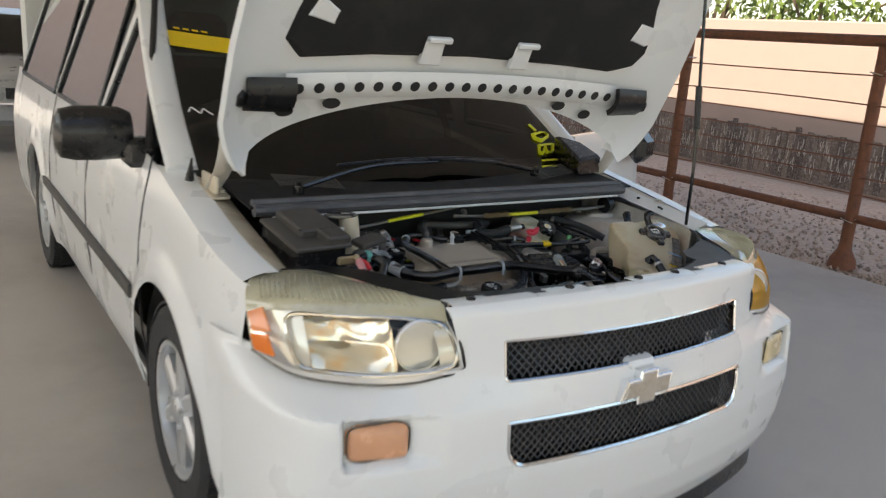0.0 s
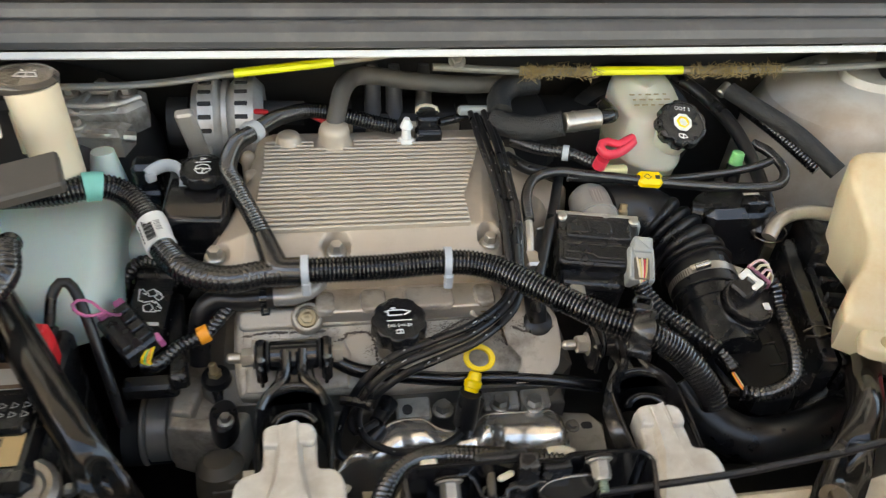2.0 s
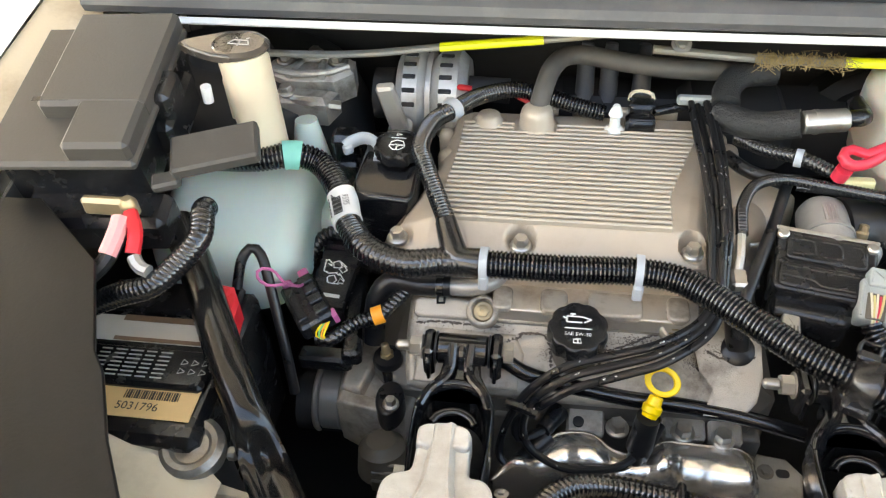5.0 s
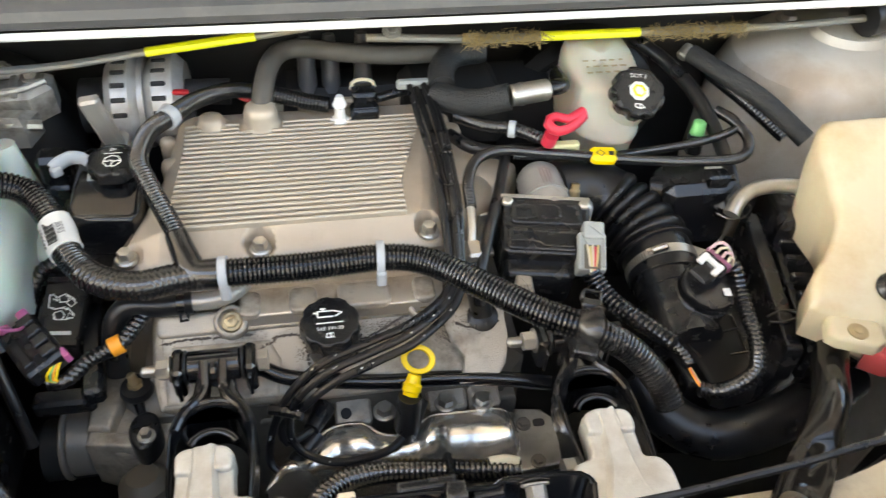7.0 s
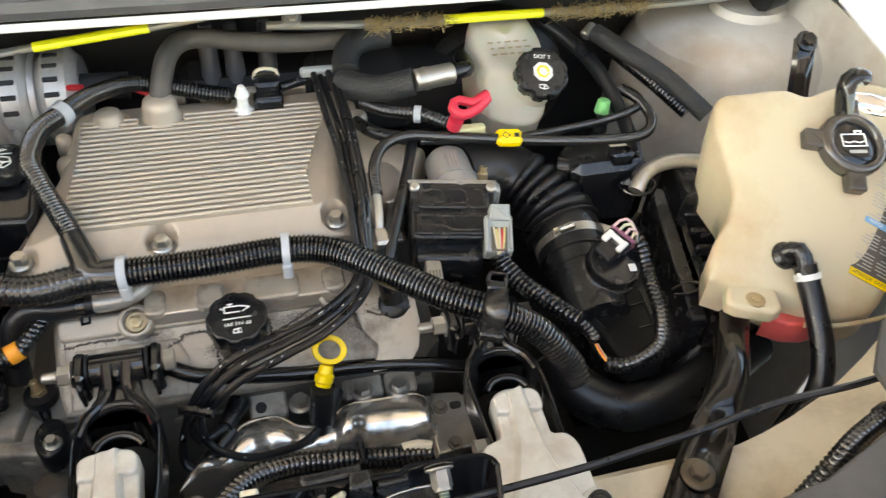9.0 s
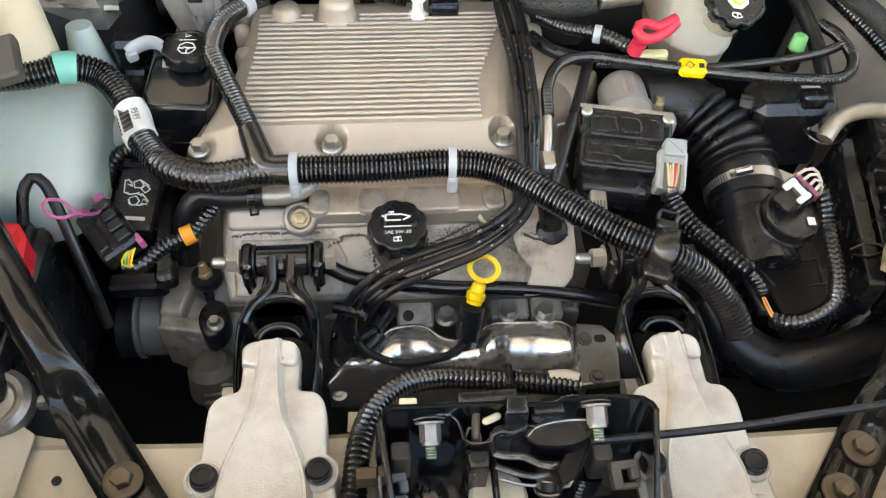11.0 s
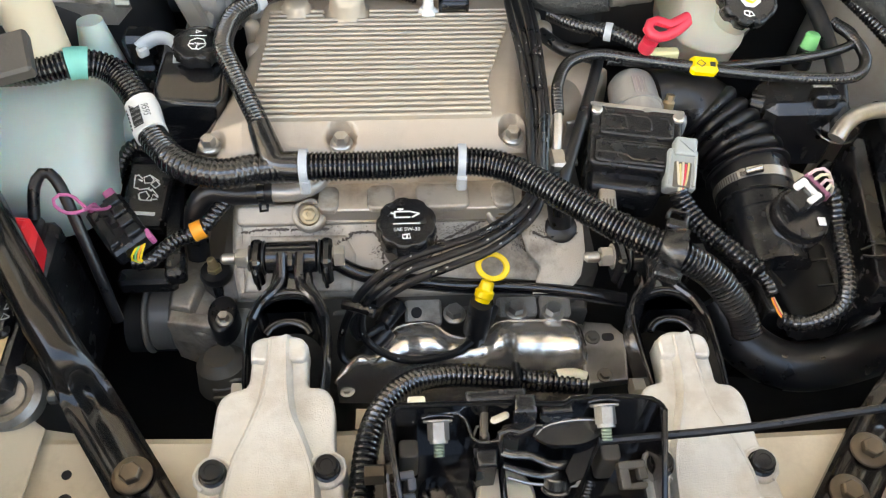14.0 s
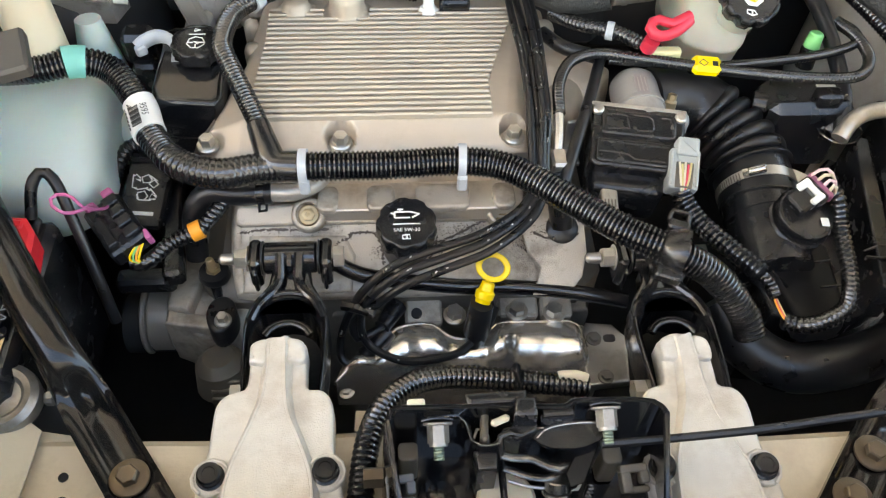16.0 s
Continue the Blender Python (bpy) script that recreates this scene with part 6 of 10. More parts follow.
    m.cyl((-0.400, 0.446, 0.61), (-0.470, 0.446, 0.61), 0.036, seg=30)
    part("pulley_hub", m, DARK, e)
    m = M()
    m.bolt((-0.334, 0.376, 0.716), (0, 0, 1), 0.0062, 0.012)
    part("bolt", m, STEEL, e)
    # rear bank coils
    for i in range(3):
        m = M()
        x = -0.135 + 0.032 * i + (0.012 if i == 2 else 0)
        m.cyl((x, 0.83, 0.83), (x, 0.85, 0.885), 0.013, 0.012)
        m.cyl((x, 0.85, 0.885), (x, 0.855, 0.905), 0.010, 0.008)
        part("coil_boot", m, LEVER, e, "grey rubber coil boot")
    for c, d in (((-0.08, 0.85, 0.80), (0.20, 0.08, 0.08)), ((0.06, 0.80, 0.82), (0.14, 0.12, 0.08)), ((0.19, 0.82, 0.80), (0.16, 0.10, 0.10))):
        m = M()
        m.box(c, d, 0.015)
        part("coil_pack", m, DARK, e)
    return e


def alternator():
    a = thing("alternator", "silver cast alternator with slotted case", "alternator", (-0.335, 0.80, 0.79))
    m = M()
    m.cyl((-0.385, 0.80, 0.848), (-0.345, 0.80, 0.848), 0.062, seg=32, b=0.01)
    m.cyl((-0.338, 0.80, 0.848), (-0.290, 0.80, 0.848), 0.062, seg=32, b=0.012)
    m.cyl((-0.345, 0.80, 0.848), (-0.338, 0.80, 0.848), 0.058, seg=32)
    m.box((-0.31, 0.742, 0.86), (0.02, 0.03, 0.04), 0.006)
    part("case", m, ALTSILVER, a)
    m = M()
    for x in (-0.366, -0.318):
        for i in range(9):
            t = radians(20 + 17 * i)
            m.box((x, 0.80 - 0.0622 * math.cos(t), 0.848 + 0.0622 * math.sin(t)), (0.017, 0.003, 0.0062), 0.001, turn=(-math.degrees(t), 0, 0))
    sl = part("slot", m, DARK, a)
    sl["kind"] = "stuff"
    m = M()
    m.cyl((-0.42, 0.80, 0.848), (-0.392, 0.80, 0.848), 0.035, seg=24)
    part("pulley", m, DARK, a)
    m = M()
    m.cyl((-0.29, 0.785, 0.87), (-0.235, 0.785, 0.868), 0.017)
    part("end_cap", m, DARK, a)
    m = M()
    m.tube([(-0.322, 0.756, 0.882), (-0.300, 0.758, 0.888), (-0.284, 0.762, 0.884)], 0.004, 8)
    part("red_lead", m, RED, a, "red charging lead")
    m = M()
    m.tube([(-0.225, 0.75, 0.885), (-0.20, 0.735, 0.88)], 0.004, 6)
    part("red_lead", m, RED, a, "red charging lead")


def power_steering():
    p = thing("power_steering_reservoir", "black power steering reservoir with fluted cap", "fluid reservoir", (-0.36, 0.58, 0.76))
    m = M()
    o = [(-0.396, 0.556), (-0.334, 0.550), (-0.327, 0.562), (-0.325, 0.656), (-0.333, 0.668), (-0.390, 0.670), (-0.400, 0.660), (-0.403, 0.575)]
    m.slab(o, 0.815, 0.872, 0.006, lift=lambda x, y: 0.10 * (y - 0.60))
    o2 = [(-0.402, 0.556), (-0.330, 0.549), (-0.322, 0.560), (-0.320, 0.66), (-0.400, 0.665), (-0.410, 0.57)]
    m.slab(o2, 0.74, 0.8185, 0.004)
    part("body", m, SATIN, p, angle=50)
    m = M()
    m.lathe([(0.0225, 0.855), (0.0225, 0.872)], 24, pose(-0.357, 0.627, 0))
    part("neck", m, PLASTIC, p)
    m = M()
    m.box((-0.372, 0.70, 0.80), (0.03, 0.06, 0.12), 0.006)
    m.box((-0.372, 0.682, 0.90), (0.022, 0.014, 0.085), 0.003, turn=(14, -8, 0))
    part("bracket", m, PULLEY, p)
    m = M()
    K = pose(-0.357, 0.625, 0.8765, 2, 0, 0)
    m.grip_cap(0.0282, 0.0160, 8, K)
    c = part("cap", m, PLASTIC, p, angle=45)
    Z = 0.0151
    m = M()
    m.tube([K @ Vector((0.0095 * math.cos(a), -0.003 + 0.0095 * math.sin(a), Z)) for a in [i * math.pi / 8 for i in range(17)]], 0.0007, 4)
    m.tube([K @ Vector((0.0030 * math.cos(a), -0.003 + 0.0030 * math.sin(a), Z)) for a in [i * math.pi / 6 for i in range(13)]], 0.0009, 4)
    for a in (0, 180, 270):
        m.tube([K @ Vector((0.003 * math.cos(radians(a)), -0.003 + 0.003 * math.sin(radians(a)), Z)), K @ Vector((0.009 * math.cos(radians(a)), -0.003 + 0.009 * math.sin(radians(a)), Z))], 0.0009, 4, smooth=False)
    m.tube([K @ Vector((-0.009 + 0.0015 * i, 0.0105 + 0.0012 * (i % 2), Z)) for i in range(13)], 0.0006, 4)
    m.tube([K @ Vector((x, y, Z)) for x, y in ((-0.003, 0.0155), (0.003, 0.0155), (0.003, 0.0195), (-0.003, 0.0195), (-0.003, 0.0155))], 0.0007, 4, smooth=False)
    part("cap_symbol", m, WINK, c, "white steering wheel and fluid symbols")
    m = M()
    clip = [(-0.424, 0.634, 0.876), (-0.417, 0.639, 0.880), (-0.404, 0.645, 0.882), (-0.390, 0.641, 0.881), (-0.382, 0.628, 0.878), (-0.381, 0.612, 0.873)]
    m.tube(clip, 0.0048, 10, flat=1.9, step=0.003)
    m.box((-0.421, 0.632, 0.874), (0.012, 0.010, 0.012), 0.002, turn=(0, 0, 35))
    solo("open_clip", m, BAND, "pale grey open plastic hose clip", "clip")


def strut_mount(cx, cy, s, label):
    """Bright cast bracket on the tie bar, and the black engine strut that it holds."""
    W = 1.0 if s < 0 else 0.93
    B = pose(cx, cy, 0, 0, 0, 0 if s < 0 else -2.5) @ Matrix.Diagonal((W, 1, 1, 1))
    b = thing("strut_bracket", label, "engine bracket", (cx, cy - 0.12, 0.785), "cast engine strut brackets")
    def ring(pts, step=0.003):
        return [(p.x, p.y) for p in resample([(x, y, 0) for x, y in pts + pts[:1]], step)[:-1]]
    low = [(-0.056, -0.215), (0.060, -0.215), (0.061, -0.160), (0.0575, -0.142), (0.054, -0.126), (0.052, -0.108), (0.0515, -0.080), (0.048, -0.067), (0.040, -0.0595), (0.0275, -0.057), (0.0265, -0.045), (0.0258, -0.030), (0.025, -0.013),
           (0.009, -0.004), (-0.009, -0.003), (-0.020, -0.011), (-0.0245, -0.012), (-0.0245, -0.036), (-0.026, -0.054), (-0.034, -0.058), (-0.044, -0.062), (-0.0505, -0.072), (-0.052, -0.092), (-0.0525, -0.113), (-0.055, -0.126), (-0.058, -0.142), (-0.059, -0.160)]
    m = M()
    m.slab(ring(low, 0.004), 0.785, 0.8095, 0.0035, B, steps=4)
    # the domed middle with its sloping flanks
    def mid(k, top):
        L = [(-0.038 - k, -0.215), (-0.0345 - k, -0.150), (-0.0310 - k, -0.131), (-0.0280 - k, -0.121), (-0.0185 - k, -0.096), (-0.0105 - k, -0.070), (-0.0078 - k, -0.042), (-0.0078 - k, -0.012 + 0.3 * k)]
        R = [(0.0065 + k, -0.008 + 0.3 * k), (0.0078 + k, -0.040), (0.0100 + k, -0.066), (0.0140 + k, -0.087), (0.0230 + k, -0.108), (0.0310 + k, -0.129), (0.036 + k, -0.150), (0.040 + k, -0.215)]
        return [(x, y, top) for x, y in R[::-1] + L[::-1]]
    m.loft([mid(0.0062, 0.806), mid(0.0052, 0.8102), mid(0.0022, 0.8158), mid(0.0004, 0.8172), mid(-0.0015, 0.8180), mid(-0.0030, 0.8180)], B)
    r = mid(-0.0004, 0.8170)                                   # crisp beads along the shoulders
    for run in (r[:8], r[8:]):
        m.tube([B @ Vector(p) for p in run], 0.0017, 6)
    for k in (-1, 1):                                          # hooded tip and bolt eyes
        m.slab(ring([(k * 0.0165 - 0.0078, -0.033), (k * 0.0165 + 0.0078, -0.033), (k * 0.0165 + 0.0072, -0.012 - 0.002 * k), (k * 0.0165 - 0.0072, -0.012 + 0.002 * k)]), 0.802, 0.8165, 0.0035, B)
        m.slab(disc(k * 0.0465, -0.1375, 0.0162, 30), 0.785, 0.8130, 0.0035, B)
        m.tube([B @ Vector((k * (0.0465 + 0.0150 * math.cos(q)), -0.1375 + 0.0150 * math.sin(q), 0.8125)) for q in [radians(-60 + 300 * i / 24) for i in range(25)]], 0.0020, 8)
        m.slab(ring([(k * 0.047 - 0.010, -0.213), (k * 0.047 + 0.010, -0.213), (k * 0.049 + 0.008, -0.172), (k * 0.045, -0.163), (k * 0.043 - 0.009, -0.172)]), 0.80, 0.8135, 0.004, B)
    cs = part("casting", m, CASTW, b, angle=50)
    m = M()
    for i, w in enumerate((0.0035, 0.002, 0.003, 0.002, 0.003, 0.0015)):
        m.box((-0.011 + 0.0045 * i, -0.112, 0.8174), (w, 0.0045, 0.0008), 0.0003, B, (0, 0, -3))
    part("cast_mark", m, CASTW, cs, "raised casting mark, unreadable")
    for k in (-1, 1):
        m = M()
        m.lathe([(0.0115, 0.8125), (0.0115, 0.8150), (0.0100, 0.8158), (0.0098, 0.822), (0.0085, 0.8235), (0.0055, 0.8235), (0.0050, 0.8225), (0.0, 0.8225)], 24, B @ pose(k * 0.0465, -0.1375, 0) @ Matrix.Diagonal((1 / W, 1, 1, 1)))
        part("bolt", m, PLASTIC, b, "black flanged bolt")
    # the strut: a deep U round the bracket, webs, and a rubber-bushed sleeve
    t = thing("engine_strut", "glossy black forged torque strut round the cast bracket", "engine strut", (cx, cy, 0.78), "torque struts")
    ex = cx + 0.004 if s < 0 else cx + 0.002
    m = M()
    out = [(-0.0365, -0.060), (-0.0390, -0.030), (-0.0400, 0.000), (-0.0400, 0.018), (-0.0360, 0.036), (-0.0225, 0.051), (0.0, 0.0570), (0.0225, 0.051), (0.0360, 0.036), (0.0400, 0.018), (0.0400, 0.000), (0.0390, -0.030), (0.0365, -0.060)]
    inn = [(-0.0315, -0.060), (-0.0335, -0.030), (-0.0340, 0.000), (-0.0335, 0.014), (-0.0290, 0.029), (-0.0165, 0.042), (0.0, 0.0465), (0.0165, 0.042), (0.0290, 0.029), (0.0335, 0.014), (0.0340, 0.000), (0.0335, -0.030), (0.0315, -0.060)]
    A = [(p.x, p.y) for p in resample([(x, y, 0) for x, y in out], 0.003)]
    C = [Vector((x, y, 0)) for x, y in inn]
    C = resample(C, 0.0005)
    C = [C[round(i * (len(C) - 1) / (len(A) - 1))] for i in range(len(A))]
    lip = [(0.0, 0.762), (0.0, 0.7965), (0.15, 0.8005), (0.40, 0.8015), (0.62, 0.8005), (0.72, 0.7985), (0.84, 0.8005), (0.95, 0.7990), (1.0, 0.7950), (1.0, 0.762)]
    n = len(A)
    vs = [(ex + a[0] * (1 - k) + c.x * k, cy + a[1] * (1 - k) + c.y * k, z) for a, c in zip(A, C) for k, z in lip]
    w = len(lip)
    m.add(vs, [[i * w + j, i * w + j + 1, (i + 1) * w + j + 1, (i + 1) * w + j] for i in range(n - 1) for j in range(w - 1)] + [list(range(w))[::-1], [(n - 1) * w + j for j in range(w)]])
    m.grid(lambda u, v: (ex + (0.0335 - 0.003 * v) * math.cos(math.pi * u), cy - 0.002 + (0.046 - 0.006 * v) * math.sin(math.pi * u) ** 0.8, 0.790 - 0.045 * v), 28, 4, thick=0.002)
    m.tube([(ex + 0.0235 * math.cos(q), cy + 0.002 + 0.0215 * math.sin(q), 0.7905) for q in [math.pi * (0.1 + 0.8 * i / 14) for i in range(15)]], 0.0045, 10, flat=0.7)
    part("fork", m, SATIN, t, angle=60)
    m = M()
    web = [(-0.0385, 0.026), (-0.030, 0.041), (-0.015, 0.0505), (0.0, 0.0530), (0.015, 0.0505), (0.030, 0.041), (0.0385, 0.026), (0.0385, 0.034), (0.031, 0.050), (0.0225, 0.066), (0.0205, 0.082), (-0.0185, 0.082), (-0.0205, 0.066), (-0.031, 0.050), (-0.0385, 0.034)]
    m.slab([(ex + x, cy + y) for x, y in web], 0.776, 0.7955, 0.003)
    for k in (-1, 1):                                          # raised ribs that part like a Y from the sleeve to the fork
        m.tube([(ex + k * 0.0095, cy + 0.092, 0.8100), (ex + k * 0.0088, cy + 0.078, 0.8050), (ex + k * 0.0092, cy + 0.066, 0.8010), (ex + k * 0.0150, cy + 0.054, 0.7995), (ex + k * 0.0275, cy + 0.040, 0.7995), (ex + k * 0.0350, cy + 0.020, 0.7990)], 0.0052, 10)
    part("arm", m, SATIN, t)
    Y = cy + 0.098
    m = M()
    m.cyl((ex - 0.0275, Y, 0.796), (ex + 0.0275, Y, 0.796), 0.0165, seg=26, b=0.003)
    m.box((ex, Y - 0.006, 0.803), (0.012, 0.026, 0.016), 0.004)
    part("sleeve", m, SATIN, t)
    for k in (-1, 1):
        m = M()
        m.cyl((ex + k * 0.0268, Y, 0.796), (ex + k * 0.0290, Y, 0.796), 0.0180, seg=26, b=0.0008)
        part("rubber_bush", m, RUBBER, t)
        m = M()
        m.box((ex + k * 0.0352, Y, 0.788), (0.0120, 0.034, 0.042), 0.0035)
        m.box((ex + k * 0.0345, Y - 0.018, 0.787), (0.0044, 0.014, 0.030), 0.0015)
        part("ear", m, SATIN, t)
    m = M()
    m.cyl((ex - 0.0555, Y, 0.796), (ex - 0.0430, Y, 0.796), 0.0105, seg=6)
    m.cyl((ex - 0.0435, Y, 0.796), (ex - 0.0425, Y, 0.796), 0.0135, seg=20)
    m.cyl((ex - 0.0720, Y, 0.796), (ex - 0.0550, Y, 0.796), 0.0056, 0.0060, seg=12, b=0.0025)
    part("through_bolt", m, STEEL, t, "zinc through bolt with its nut")
    m = M()
    m.cyl((ex + 0.0430, Y, 0.796), (ex + 0.0530, Y, 0.796), 0.0115, seg=6)
    part("bolt_head", m, STEEL, t)
    m = M()
    m.cyl((ex - 0.036, cy - 0.046, 0.778), (ex - 0.049, cy - 0.046, 0.778), 0.0115, seg=6)
    part("lock_nut", m, STEEL, t, "pale zinc nut under the fork")


def latch():
    h = thing("bonnet_latch", "black stamped bonnet latch with bright bolts and levers", "bonnet latch", (CX, 0.15, 0.785))
    def sheet(name, pts, z0, z1, mat=SATIN, thick=0.003, label="", bead=0.0021):
        line = resample([(x, y, 0) for x, y in pts], 0.003, False)
        n = len(line) - 1
        m = M()
        m.grid(lambda u, v: (line[round(u * n)].x, line[round(u * n)].y - 0.004 * (1 - v), z0 + (z1 - z0) * v), n, 3, thick=thick)
        m.tube([(q.x, q.y + 0.0015, z1) for q in line], bead, 6, smooth=False)
        return part(name, m, mat, h, label)
    sheet("back_wall", [(-0.158, 0.170), (-0.157, 0.177), (-0.152, 0.181), (-0.114, 0.1805), (-0.078, 0.1795), (-0.030, 0.1765), (-0.020, 0.1765), (-0.013, 0.1815), (0.030, 0.1805), (0.049, 0.178), (0.055, 0.174), (0.057, 0.167)], 0.800, 0.884)
    for x, k in ((-0.159, -1), (0.057, 1)):
        m = M()
        m.grid(lambda u, v: (x + 0.004 * k * (1 - v) - 0.012 * k * u * v, 0.170 - (0.115 - 0.03 * v) * u, 0.795 + (0.089 - 0.03 * u) * v), 10, 5, thick=0.003 * k)
        m.tube([(x, 0.172, 0.884), (x - 0.004 * k, 0.140, 0.874), (x - 0.012 * k, 0.085, 0.854)], 0.0022, 6)
        part("side_wall", m, SATIN, h)
    m = M()
    m.grid(lambda u, v: (-0.160 + 0.218 * u, 0.070 + 0.112 * v, 0.800), 4, 4, thick=0.003)
    bp = part("base_plate", m, SATIN, h)
    # front carrier plate: a bright-edged lip that steps down round the bolt and across the catch
    lip = [(-0.128, 0.178), (-0.112, 0.1785), (-0.103, 0.178), (-0.0985, 0.173), (-0.0955, 0.160), (-0.0925, 0.154), (-0.0745, 0.1535), (-0.0725, 0.161), (-0.0670, 0.163), (-0.0570, 0.1590), (-0.0480, 0.1650), (-0.0380, 0.1650)]
    sheet("carrier_plate", lip, 0.832, 0.870, SATIN, 0.0025, "black carrier plate with its edge highlight added as a bead", 0.0010)
    # bright bead stands in for the highlight along the plate's edge
    m = M()
    m.tube([(x, y + 0.001, 0.8715) for x, y in lip], 0.0009, 6)
    part("edge_highlight", m, CHROMEWORN, h)
    m = M()
    m.slab([(-0.0935, 0.153), (-0.0915, 0.137), (-0.0765, 0.137), (-0.0745, 0.152)][::-1][::-1], 0.803, 0.866, 0.003)
    part("guide_block", m, PLASTIC, h)
    # clamping bolts, their threads towards the front
    for x, y, z in ((-0.1205, 0.1725, 0.868), (0.0115, 0.1760, 0.876)):
        m = M()
        m.cyl((x, y + 0.0022, z + 0.004), (x, y, z + 0.003), 0.0116, seg=28, b=0.0008)
        bo = part("washer", m, ZINCDULL, h, "dull zinc washer")
        m = M()
        m.tube([(x + 0.0135 * math.cos(a), y + 0.0035, z + 0.0015 + 0.0070 * math.sin(a)) for a in [radians(-25 + 230 * i / 16) for i in range(17)]], 0.0016, 8)
        part("collar", m, SATIN, bo, "black raised collar behind the washer")
        m = M()
        m.cyl((x, y, z + 0.003), (x, y - 0.0125, z - 0.002), 0.0086, seg=6)
        m.cyl((x, y - 0.0125, z - 0.002), (x, y - 0.0150, z - 0.003), 0.0072, seg=16)
        part("nut", m, ZINCDULL, bo)
        m = M()
        m.tube([(x, y - 0.014 - 0.0006 * i, z - 0.003 - 0.0003 * i) for i in range(18)], 0.0044, 12, rib=0.0024, groove=0.2, smooth=False)
        part("thread", m, THREAD, bo, "greenish threaded end")
    # catch, claws and lever
    spoon = [(-0.0440, 0.1600), (-0.0405, 0.1645), (-0.0320, 0.1685), (-0.0180, 0.1710), (-0.0020, 0.1715), (0.0095, 0.1700), (0.0120, 0.1655), (0.0075, 0.1600), (-0.0070, 0.1535), (-0.0230, 0.1525), (-0.0360, 0.1545)]
    m = M()
    m.slab([(p.x, p.y) for p in resample([(x, y, 0) for x, y in spoon + spoon[:1]], 0.003)[:-1]], 0.860, 0.8675, 0.002)
    ca = part("catch", m, OILY, h, "black oily latch catch with a bright rim")
    m = M()
    m.tube([(x, y, 0.8672) for x, y in spoon[:7]], 0.0024, 10, flat=0.8, ends=(0.0012, 0.0016))
    part("bright_rim", m, CHROMEWORN, ca)
    m = M()
    m.slab([(0.0105, 0.1610), (0.0050, 0.1620), (-0.0130, 0.1290), (-0.0190, 0.1270), (-0.0200, 0.1330), (-0.0060, 0.1540)], 0.840, 0.859, 0.003)
    part("lever_arm", m, SATIN, h)
    for pts, r, fl in (([(-0.0720, 0.1500, 0.862), (-0.062, 0.1475, 0.860), (-0.050, 0.1480, 0.858), (-0.040, 0.1445, 0.855), (-0.030, 0.1410, 0.852), (-0.018, 0.1425, 0.850)], 0.0036, 0.45), ([(-0.070, 0.1430, 0.852), (-0.055, 0.1385, 0.848), (-0.040, 0.1360, 0.845), (-0.026, 0.1385, 0.844)], 0.0030, 0.5)):
        m = M()
        m.tube(pts, r, 12, flat=fl)
        part("claw", m, CLAW, h, "dark latch claw with worn bright faces")
    m = M()
    m.cyl((-0.0275, 0.137, 0.842), (-0.0275, 0.131, 0.834), 0.0100, seg=24, b=0.001)
    m.cyl((-0.0275, 0.131, 0.834), (-0.0275, 0.129, 0.831), 0.0120, seg=24, b=0.001)
    part("pivot_bush", m, CLAW, h)
    m = M()
    m.slab([(-0.0625, 0.168), (-0.0445, 0.168), (-0.0440, 0.184), (-0.0600, 0.185)], 0.858, 0.892, 0.004)
    m.slab([(-0.072, 0.163), (-0.060, 0.157), (-0.045, 0.163), (-0.0425, 0.1695), (-0.056, 0.170), (-0.070, 0.1675)], 0.862, 0.874, 0.0025)
    part("lever", m, PLASTIC, h, "black plastic release lever", angle=50)
    m = M()
    m.slab([(-0.040, 0.170), (-0.014, 0.171), (-0.014, 0.181), (-0.040, 0.182)], 0.855, 0.883, 0.003)
    part("spring_box", m, PLASTIC, h)
    m = M()
    m.slab([(-0.098, 0.181), (-0.050, 0.182), (-0.050, 0.193), (-0.098, 0.192)], 0.850, 0.887, 0.004)
    part("rear_box", m, PLASTIC, h)
    m = M()
    m.box((-0.084, 0.170, 0.864), (0.006, 0.024, 0.018), 0.002, turn=(0, 0, -6))
    part("brown_tab", m, GREYBROWN, h)
    m = M()
    m.box((-0.072, 0.172, 0.876), (0.016, 0.006, 0.005), 0.002, turn=(0, 0, 22))
    part("tell_tale", m, NECK, h)
    m = M()
    m.tube([(-0.058, 0.161, 0.872), (-0.066, 0.1625, 0.874), (-0.0725, 0.160, 0.873), (-0.0725, 0.152, 0.864), (-0.0705, 0.135, 0.840), (-0.067, 0.085, 0.812)], 0.0030, 12)
    part("rod", m, SATIN, h, "black bent rod")
    m = M()
    m.tube([(-0.092, 0.166, 0.858), (-0.090, 0.172, 0.860), (-0.084, 0.174, 0.860), (-0.080, 0.168, 0.858), (-0.081, 0.160, 0.855)], 0.0012, 8)
    m.tube([(-0.0655, 0.139, 0.836), (-0.046, 0.134, 0.833), (-0.012, 0.131, 0.832), (-0.0075, 0.133, 0.832), (-0.0070, 0.141, 0.834)], 0.0014, 8)
    part("spring_wire", m, STEEL, h, "bright spring wire")
    m = M()
    m.cyl((-0.067, 0.128, 0.803), (-0.067, 0.128, 0.826), 0.0240, seg=40, b=0.003)
    pad = part("pad", m, NECK, h, "round off-white rubber pad")
    m = M()
    m.cyl((-0.044, 0.100, 0.824), (-0.044, 0.100, 0.8275), 0.010, seg=20)
    part("notch", m, PLASTIC, pad)
